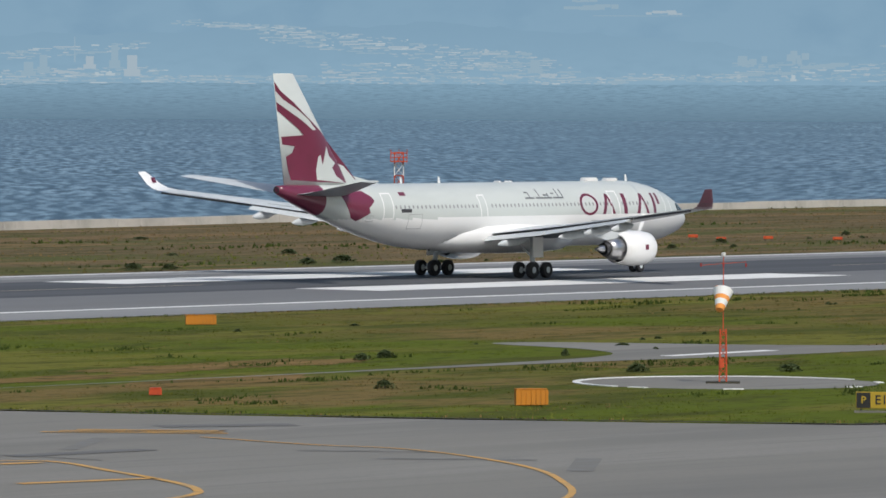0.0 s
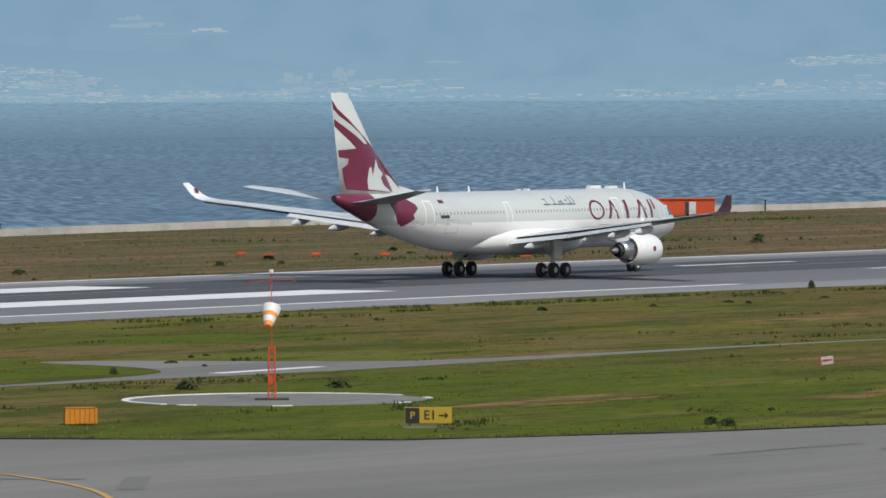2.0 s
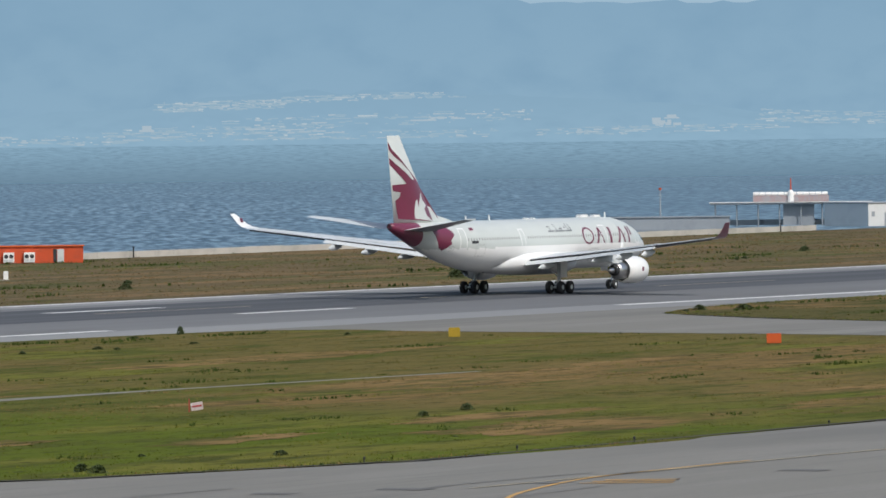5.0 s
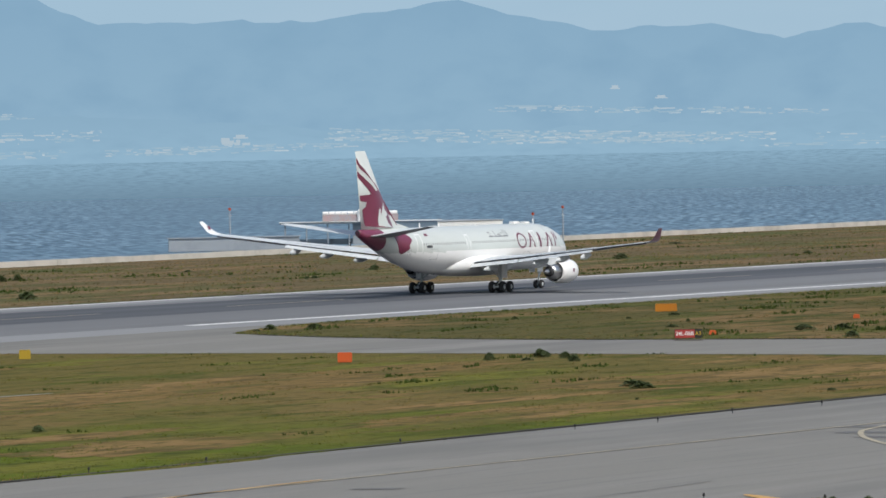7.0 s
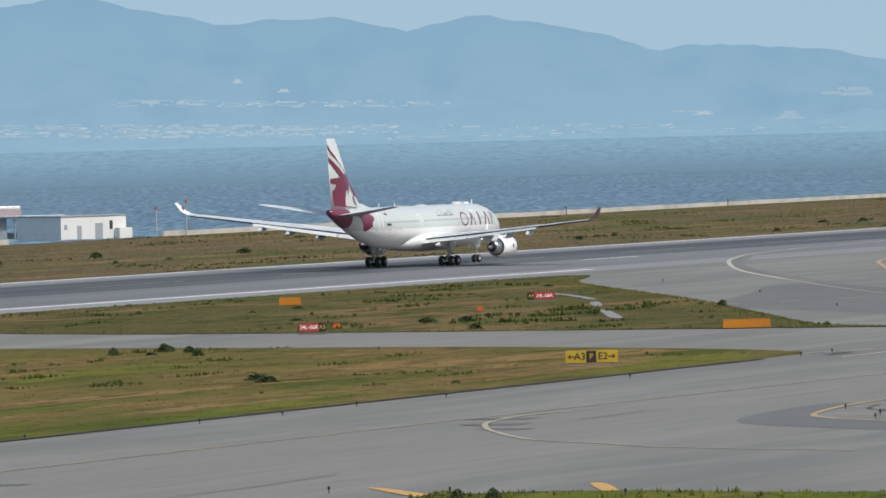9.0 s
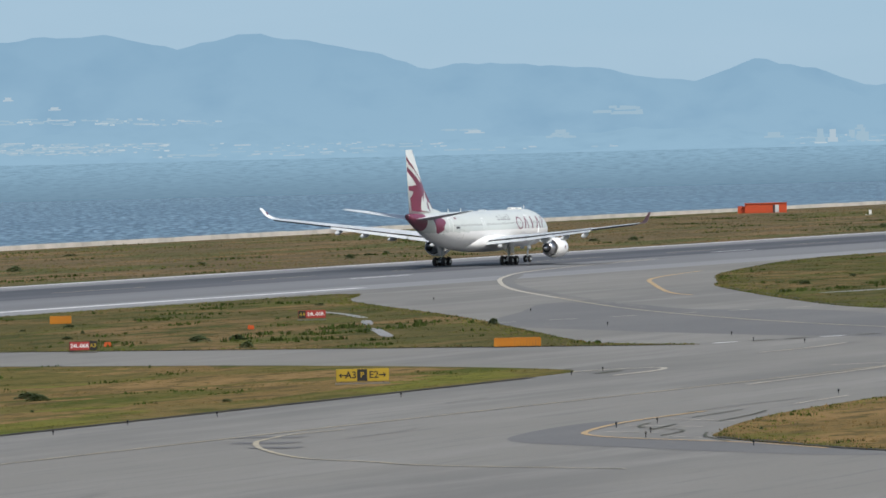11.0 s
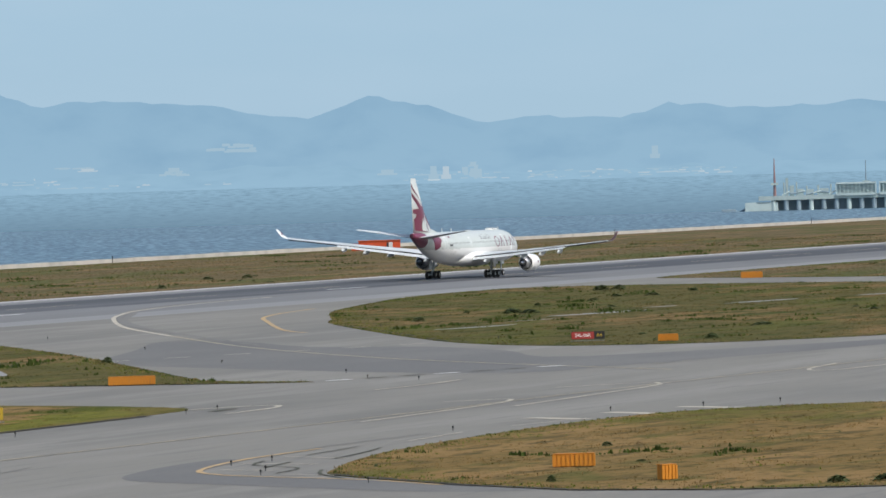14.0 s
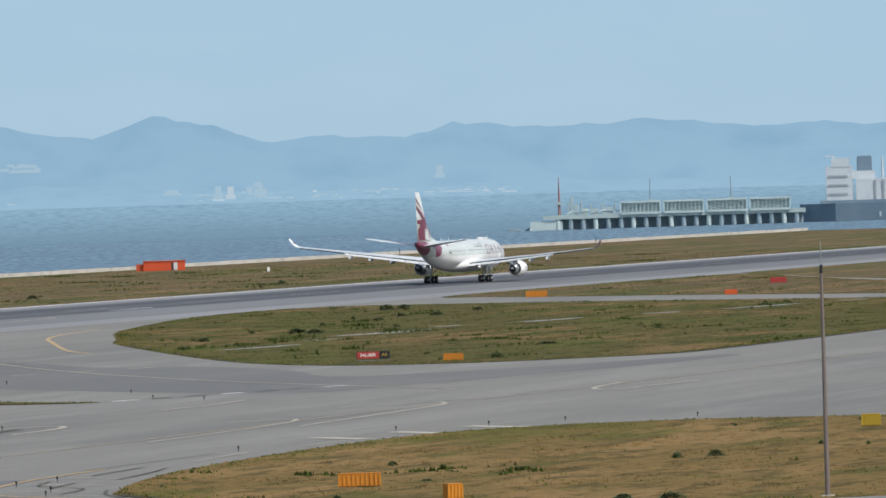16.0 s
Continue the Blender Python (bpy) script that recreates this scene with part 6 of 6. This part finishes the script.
patches("straw_growth", [(372, -123), (450, -126), (540, -130), (540, -127), (450, -124.8), (372, -121.8)], 50, (1, 6), (0.2, 0.6), 14.0, 0.05, 0.16, STRAW, 74, STRAW_GROWTH)
patches("weed_growth", [(262, -122), (300, -120.5), (356, -121.6), (356, -123.2), (300, -122), (262, -124)], 26, (1, 5), (0.2, 0.6), 14.0, 0.06, 0.24, WEED, 75, DARK_GROWTH)
patches("weed_growth", FAR_GRASS, 120, (3, 16), (1, 4), 1.6, 0.12, 0.42, WEED, 70, DARK_GROWTH)
patches("pale_growth", FAR_GRASS, 140, (6, 40), (3, 10), 0.3, 0.08, 0.22, WEED_PALE, 71, PALE_GROWTH)
patches("straw_growth", FAR_GRASS, 260, (6, 40), (3, 10), 0.3, 0.08, 0.2, STRAW, 72, STRAW_GROWTH)
for k, isle in enumerate(ISLANDS):
    if isle != "grass_field_2":
        fringe("edge_growth", ISLANDS[isle][0], 3.0, 0.05, 0.17, WEED, 80 + k)
        fringe("edge_growth", ISLANDS[isle][0], 2.0, 0.05, 0.18, STRAW, 90 + k)
        fringe("edge_growth", ISLANDS[isle][0], 7.0, 0.05, 0.16, WEED_PALE, 100 + k, 2.4)

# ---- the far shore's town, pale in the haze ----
# houses glow in three pale tones with the haze painted in
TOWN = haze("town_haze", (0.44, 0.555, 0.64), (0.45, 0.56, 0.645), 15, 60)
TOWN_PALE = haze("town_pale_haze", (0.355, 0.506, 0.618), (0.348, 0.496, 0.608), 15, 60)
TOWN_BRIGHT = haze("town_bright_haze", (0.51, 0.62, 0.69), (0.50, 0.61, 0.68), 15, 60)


def town_box(bm, b, z, w, hh, dist):
    m = Matrix.Translation(far(b, dist, z + hh / 2)) @ Matrix.Rotation(radians(b), 4, "Z") @ Matrix.Diagonal((4, w, hh, 1))
    bmesh.ops.create_cube(bm, size=1, matrix=m)


rng = random.Random(12)
# clusters: bearing from, to, height at from, to, spread, count
CLUSTERS = [(41.6, 40.3, 19, 21, 5, 60), (41.6, 40.4, 32, 40, 3, 26), (40.2, 39.3, 55, 50, 2, 26), (39.5, 37.2, 48, 28, 6, 120), (40.3, 36.6, 18, 18, 2.5, 110), (39.0, 37.0, 24, 24, 5, 70), (36.6, 35.6, 20, 20, 2.5, 34), (35.7, 34.3, 24, 24, 6, 60),
            (34.4, 31.9, 19, 18, 1.5, 24), (33.0, 28.9, 20, 22, 2.5, 70), (32.0, 30.2, 24, 26, 3, 40), (31.2, 28.6, 28, 34, 4, 40), (31.6, 30.6, 40, 42, 3, 60), (30.6, 29.2, 44, 47, 2, 40), (28.6, 26.6, 22, 24, 2.5, 40), (26.8, 23.6, 31, 24, 4, 110), (25.5, 22.8, 46, 40, 2, 40), (25.6, 23.2, 26, 25, 3, 60), (22.9, 21.0, 24, 22, 3, 18), (18.3, 15.5, 20, 19, 2.5, 26), (23.4, 19.6, 19, 19, 1.0, 14)]
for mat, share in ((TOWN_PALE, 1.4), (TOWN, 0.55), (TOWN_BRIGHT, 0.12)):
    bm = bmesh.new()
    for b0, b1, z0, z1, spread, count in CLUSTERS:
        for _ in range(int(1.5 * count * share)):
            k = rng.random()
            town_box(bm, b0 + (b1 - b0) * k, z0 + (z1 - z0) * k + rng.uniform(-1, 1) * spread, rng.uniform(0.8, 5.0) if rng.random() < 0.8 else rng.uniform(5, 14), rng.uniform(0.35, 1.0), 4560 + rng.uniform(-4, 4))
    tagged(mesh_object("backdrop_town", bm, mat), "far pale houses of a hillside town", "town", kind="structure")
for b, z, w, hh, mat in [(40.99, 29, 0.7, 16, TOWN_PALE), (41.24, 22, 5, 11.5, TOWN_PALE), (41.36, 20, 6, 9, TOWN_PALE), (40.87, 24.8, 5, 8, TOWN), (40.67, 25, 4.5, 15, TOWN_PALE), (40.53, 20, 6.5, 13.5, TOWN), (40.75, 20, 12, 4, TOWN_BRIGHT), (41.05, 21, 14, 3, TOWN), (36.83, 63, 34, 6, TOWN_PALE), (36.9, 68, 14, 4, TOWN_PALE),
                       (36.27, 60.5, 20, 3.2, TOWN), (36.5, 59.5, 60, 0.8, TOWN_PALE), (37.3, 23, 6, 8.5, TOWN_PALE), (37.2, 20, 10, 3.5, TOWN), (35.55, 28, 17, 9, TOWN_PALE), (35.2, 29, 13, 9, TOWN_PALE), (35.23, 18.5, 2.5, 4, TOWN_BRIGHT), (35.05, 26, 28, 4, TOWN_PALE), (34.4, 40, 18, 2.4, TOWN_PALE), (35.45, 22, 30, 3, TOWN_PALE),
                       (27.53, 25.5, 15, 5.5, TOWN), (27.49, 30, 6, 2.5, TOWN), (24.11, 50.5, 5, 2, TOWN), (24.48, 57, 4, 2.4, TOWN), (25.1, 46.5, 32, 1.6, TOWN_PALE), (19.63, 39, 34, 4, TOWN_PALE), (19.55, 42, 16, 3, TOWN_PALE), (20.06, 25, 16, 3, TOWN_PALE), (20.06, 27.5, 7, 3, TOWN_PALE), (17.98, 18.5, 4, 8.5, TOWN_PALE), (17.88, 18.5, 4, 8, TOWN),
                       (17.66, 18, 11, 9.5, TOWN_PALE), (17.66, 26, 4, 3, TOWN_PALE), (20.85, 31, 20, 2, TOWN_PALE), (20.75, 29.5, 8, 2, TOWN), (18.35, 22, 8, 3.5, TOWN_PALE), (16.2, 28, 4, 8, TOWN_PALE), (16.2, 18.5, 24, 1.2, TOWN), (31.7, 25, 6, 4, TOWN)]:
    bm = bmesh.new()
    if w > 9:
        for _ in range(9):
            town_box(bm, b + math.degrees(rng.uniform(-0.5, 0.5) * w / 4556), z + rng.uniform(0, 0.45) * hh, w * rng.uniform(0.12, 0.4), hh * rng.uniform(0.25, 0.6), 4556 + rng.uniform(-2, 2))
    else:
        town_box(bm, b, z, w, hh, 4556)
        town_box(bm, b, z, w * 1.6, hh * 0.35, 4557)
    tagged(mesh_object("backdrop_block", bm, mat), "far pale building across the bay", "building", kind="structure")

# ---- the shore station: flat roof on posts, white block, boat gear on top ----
# distance haze is mixed into these wall and panel colours
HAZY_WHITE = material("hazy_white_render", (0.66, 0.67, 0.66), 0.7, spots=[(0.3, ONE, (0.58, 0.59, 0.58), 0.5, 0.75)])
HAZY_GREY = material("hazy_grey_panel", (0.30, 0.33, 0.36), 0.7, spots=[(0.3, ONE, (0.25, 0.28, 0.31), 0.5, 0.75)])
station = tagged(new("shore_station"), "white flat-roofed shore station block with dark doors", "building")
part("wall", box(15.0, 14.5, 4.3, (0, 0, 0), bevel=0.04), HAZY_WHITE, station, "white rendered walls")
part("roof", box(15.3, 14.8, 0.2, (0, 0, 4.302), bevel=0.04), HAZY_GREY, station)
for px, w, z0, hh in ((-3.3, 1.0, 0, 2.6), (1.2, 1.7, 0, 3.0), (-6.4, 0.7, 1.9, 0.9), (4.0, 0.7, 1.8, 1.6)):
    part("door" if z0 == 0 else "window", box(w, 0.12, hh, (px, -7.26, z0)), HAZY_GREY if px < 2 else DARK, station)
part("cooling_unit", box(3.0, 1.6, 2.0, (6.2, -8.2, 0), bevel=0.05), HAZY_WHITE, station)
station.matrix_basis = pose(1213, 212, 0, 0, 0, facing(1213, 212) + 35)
shelter = tagged(new("quay_shelter"), "long flat roof on thin posts at the quay", "shelter")
part("roof", box(31, 7, 0.35, (0, 0, 4.0), bevel=0.08), HAZY_GREY, shelter)
part("roof_edge", box(31.3, 7.3, 0.12, (0, 0, 4.355)), HAZY_WHITE, shelter)
for i in range(8):
    for dy in (-2.8, 2.8):
        part("post", rod((-14.5 + 4.1 * i, dy, -0.2), (-14.5 + 4.1 * i, dy, 4.05), 0.13, seg=8), HAZY_GREY, shelter)
for i in range(6):
    part("bench_wall", box(5.5, 0.2, 1.1, (-13 + 5 * i, 2.9, 0)), HAZY_GREY, shelter)
part("core", box(6, 4, 4.0, (1.5, 0, 0)), HAZY_GREY, shelter)
part("awning", loft([[(6.5, -3, 0.9), (6.5, 3, 0.9), (6.5, 3, 1.2), (6.5, -3, 1.2)], [(12.5, -3, 3.6), (12.5, 3, 3.6), (12.5, 3, 3.9), (12.5, -3, 3.9)]]), HAZY_GREY, shelter)
shelter.matrix_basis = pose(1228, 238, 0, 0, 0, facing(1228, 238))
boat = tagged(new("fender_frame"), "faded red-grey rack with a row of white floats", "rack")
part("frame", box(14.6, 1.6, 1.25, (0, 0, 0), bevel=0.05), material("hazy_red_rack", (0.34, 0.25, 0.25), 0.7, spots=[(0.8, (3, 1, 1), (0.30, 0.30, 0.32), 0.45, 0.6)]), boat, "faded red-grey rack")
for i in range(12):
    part("float", rod((-7.2 + 1.2 * i, 0, 1.5), (-6.1 + 1.2 * i, 0, 1.5), 0.42, seg=14), WHITE, boat, "white float")
part("dome", lathe([(-1.2, 0.6), (0.6, 0.6), (0.95, 0.4), (1.1, 0.05)], 20, (0, 0, 0)), WHITE, boat, "white radar dome").matrix_basis = pose(0, -0.9, 1.25, 0, -90, 0)
part("mast", rod((0, 0, 1.9), (0, 0, 4.6), 0.2, 0.08, 10), RED_ORANGE, boat, "red mast")
boat.matrix_basis = pose(1228, 238, 4.47, 0, 0, facing(1228, 238))
quay = tagged(new("quay_block"), "low grey quay structure along the seawall", "quay")
part("body", box(24, 3, 2.4, (0, 0, 0), bevel=0.08), HAZY_GREY, quay)
part("coping", box(24.4, 3.4, 0.2, (0, 0, 2.4)), HAZY_GREY, quay)
quay.matrix_basis = pose(1160, 230, 0, 0, 0, facing(1160, 230))
for px, py, pz, hh in ((1237.7, 199.6, 0.0, 6.5), (1159.7, 230.6, 2.6, 5.1), (1223.6, 199.3, 0.0, 5.4)):
    m = tagged(new("beacon_mast"), "thin mast with a red lamp at the shore", "mast", group="shore masts")
    part("shaft", rod((0, 0, 0), (0, 0, hh), 0.16, 0.1, 8), HAZY_GREY, m)
    part("lamp_cage", box(0.55, 0.4, 0.5, (0, 0, hh - 0.3), bevel=0.1), RED_ORANGE, m)
    part("cross_arm", box(1.6, 0.12, 0.12, (0, 0, hh * 0.75)), HAZY_GREY, m)
    m.matrix_basis = pose(px, py, pz)

# ---- the fuel jetty and the ship beyond the island's end ----
JET = 2390.0
# steel, hull and pile colours are lightened and blued to carry the haze
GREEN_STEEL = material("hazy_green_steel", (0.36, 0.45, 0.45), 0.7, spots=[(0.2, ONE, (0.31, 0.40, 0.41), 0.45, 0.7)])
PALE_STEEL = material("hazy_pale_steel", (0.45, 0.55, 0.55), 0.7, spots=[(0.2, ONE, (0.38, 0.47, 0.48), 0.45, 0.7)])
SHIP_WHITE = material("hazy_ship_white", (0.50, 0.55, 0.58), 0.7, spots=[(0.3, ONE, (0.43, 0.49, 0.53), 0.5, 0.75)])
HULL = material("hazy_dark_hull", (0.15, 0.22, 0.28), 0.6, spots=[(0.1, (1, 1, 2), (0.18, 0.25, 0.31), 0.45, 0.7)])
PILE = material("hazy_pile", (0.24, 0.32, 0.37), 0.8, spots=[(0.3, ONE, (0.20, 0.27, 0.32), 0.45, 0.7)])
jx, jy = far(15.26, JET, 0)[:2]
kx, ky = far(13.3, JET, 0)[:2]
JROT = math.degrees(math.atan2(ky - jy, kx - jx))
JLEN = math.hypot(kx - jx, ky - jy)
SEA_AT = 3.0
BIG = 1.656  # these were laid out at a nearer distance and stand this much farther off
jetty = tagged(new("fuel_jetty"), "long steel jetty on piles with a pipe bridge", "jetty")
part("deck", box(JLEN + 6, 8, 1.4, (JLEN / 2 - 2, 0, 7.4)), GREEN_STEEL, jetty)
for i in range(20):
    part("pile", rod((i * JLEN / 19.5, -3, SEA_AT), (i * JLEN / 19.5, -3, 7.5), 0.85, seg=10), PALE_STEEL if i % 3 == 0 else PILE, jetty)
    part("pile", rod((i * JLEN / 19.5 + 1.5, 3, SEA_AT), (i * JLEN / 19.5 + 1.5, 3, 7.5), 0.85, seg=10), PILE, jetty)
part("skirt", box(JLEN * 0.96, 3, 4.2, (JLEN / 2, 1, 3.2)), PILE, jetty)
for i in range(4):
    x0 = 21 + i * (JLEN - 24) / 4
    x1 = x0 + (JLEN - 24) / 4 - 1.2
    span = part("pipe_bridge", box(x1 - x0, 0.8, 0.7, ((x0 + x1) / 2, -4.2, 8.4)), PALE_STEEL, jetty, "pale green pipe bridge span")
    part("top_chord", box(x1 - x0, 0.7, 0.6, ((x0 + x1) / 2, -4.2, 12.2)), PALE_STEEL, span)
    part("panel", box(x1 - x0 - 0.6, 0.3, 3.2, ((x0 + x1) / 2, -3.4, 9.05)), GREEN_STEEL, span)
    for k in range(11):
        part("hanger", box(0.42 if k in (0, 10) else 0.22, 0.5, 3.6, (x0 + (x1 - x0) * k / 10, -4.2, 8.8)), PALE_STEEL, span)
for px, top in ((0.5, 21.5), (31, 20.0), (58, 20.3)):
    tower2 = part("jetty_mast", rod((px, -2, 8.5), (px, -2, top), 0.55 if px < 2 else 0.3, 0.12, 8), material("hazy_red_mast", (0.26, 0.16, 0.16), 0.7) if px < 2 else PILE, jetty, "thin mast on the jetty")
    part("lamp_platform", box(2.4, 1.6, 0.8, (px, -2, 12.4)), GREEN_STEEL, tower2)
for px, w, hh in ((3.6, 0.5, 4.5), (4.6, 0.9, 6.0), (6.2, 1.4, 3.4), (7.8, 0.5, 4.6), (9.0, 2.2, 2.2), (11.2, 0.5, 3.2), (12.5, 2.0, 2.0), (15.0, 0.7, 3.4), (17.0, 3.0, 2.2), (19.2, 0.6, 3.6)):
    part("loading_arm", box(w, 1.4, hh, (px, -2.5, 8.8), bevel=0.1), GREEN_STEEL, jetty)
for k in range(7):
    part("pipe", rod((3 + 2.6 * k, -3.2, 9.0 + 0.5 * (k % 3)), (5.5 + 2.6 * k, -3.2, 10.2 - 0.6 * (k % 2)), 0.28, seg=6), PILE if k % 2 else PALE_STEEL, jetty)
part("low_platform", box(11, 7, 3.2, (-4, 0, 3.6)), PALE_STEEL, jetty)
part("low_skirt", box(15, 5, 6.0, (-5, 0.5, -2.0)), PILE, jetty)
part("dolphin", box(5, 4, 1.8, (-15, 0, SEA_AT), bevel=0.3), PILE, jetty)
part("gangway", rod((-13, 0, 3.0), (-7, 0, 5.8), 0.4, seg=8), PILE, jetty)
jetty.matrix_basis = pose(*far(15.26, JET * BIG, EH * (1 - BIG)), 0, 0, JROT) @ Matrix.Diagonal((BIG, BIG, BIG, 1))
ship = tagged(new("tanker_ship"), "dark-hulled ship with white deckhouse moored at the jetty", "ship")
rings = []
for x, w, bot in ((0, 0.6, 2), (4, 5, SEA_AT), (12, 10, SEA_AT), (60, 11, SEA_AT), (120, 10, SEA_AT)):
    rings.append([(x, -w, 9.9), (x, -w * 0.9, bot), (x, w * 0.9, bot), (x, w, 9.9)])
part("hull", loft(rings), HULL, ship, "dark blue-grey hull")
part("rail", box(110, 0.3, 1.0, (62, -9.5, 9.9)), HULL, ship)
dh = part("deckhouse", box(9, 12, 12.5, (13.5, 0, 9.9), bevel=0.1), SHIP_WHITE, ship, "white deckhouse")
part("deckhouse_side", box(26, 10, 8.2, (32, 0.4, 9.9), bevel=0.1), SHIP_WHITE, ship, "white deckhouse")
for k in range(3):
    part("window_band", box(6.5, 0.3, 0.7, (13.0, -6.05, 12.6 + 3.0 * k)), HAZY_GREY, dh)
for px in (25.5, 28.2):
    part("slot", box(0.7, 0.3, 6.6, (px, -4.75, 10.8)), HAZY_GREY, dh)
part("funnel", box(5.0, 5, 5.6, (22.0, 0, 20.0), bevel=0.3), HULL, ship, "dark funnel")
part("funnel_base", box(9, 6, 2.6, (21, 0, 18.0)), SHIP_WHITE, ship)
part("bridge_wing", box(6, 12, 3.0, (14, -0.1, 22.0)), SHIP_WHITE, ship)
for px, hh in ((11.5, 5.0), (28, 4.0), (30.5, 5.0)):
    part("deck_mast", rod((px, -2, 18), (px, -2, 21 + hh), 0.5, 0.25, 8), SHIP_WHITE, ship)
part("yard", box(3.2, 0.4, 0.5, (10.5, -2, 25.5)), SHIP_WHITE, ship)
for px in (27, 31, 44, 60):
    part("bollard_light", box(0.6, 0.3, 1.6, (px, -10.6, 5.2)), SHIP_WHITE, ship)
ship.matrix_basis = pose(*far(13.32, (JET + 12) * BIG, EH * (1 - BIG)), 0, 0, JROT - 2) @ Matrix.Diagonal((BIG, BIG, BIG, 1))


def motions():
    """The take-off roll along the centre line; the crosswind lifts the left wing while the wheels stay flat on the runway."""
    times = [k / 2 for k in range(33)]
    lead = [float(np.interp(t, (0, 2, 4, 6.3, 7.05, 7.45, 8.7, 11, 16), (-0.1, 0.0, 0.3, 0.75, 0.8, -0.1, -0.1, -0.2, -0.2))) for t in times]
    lean = [float(np.interp(t, (0, 4, 7, 9, 16), (0.75, 1.0, 1.5, 1.7, 1.7))) for t in times]
    walk(airliner, [(t, pose(485.65 + 34.447 * t + 1.0386 * t ** 2 + d, 0, 0.06, a)) for t, d, a in zip(times, lead, lean)])
    for leg in airliner.children:
        if leg.name.startswith(("main_gear_leg", "nose_gear_leg")):
            walk(leg, [(t, pose(0, 0, 0, -a)) for t, a in zip(times, lean)])


motions()
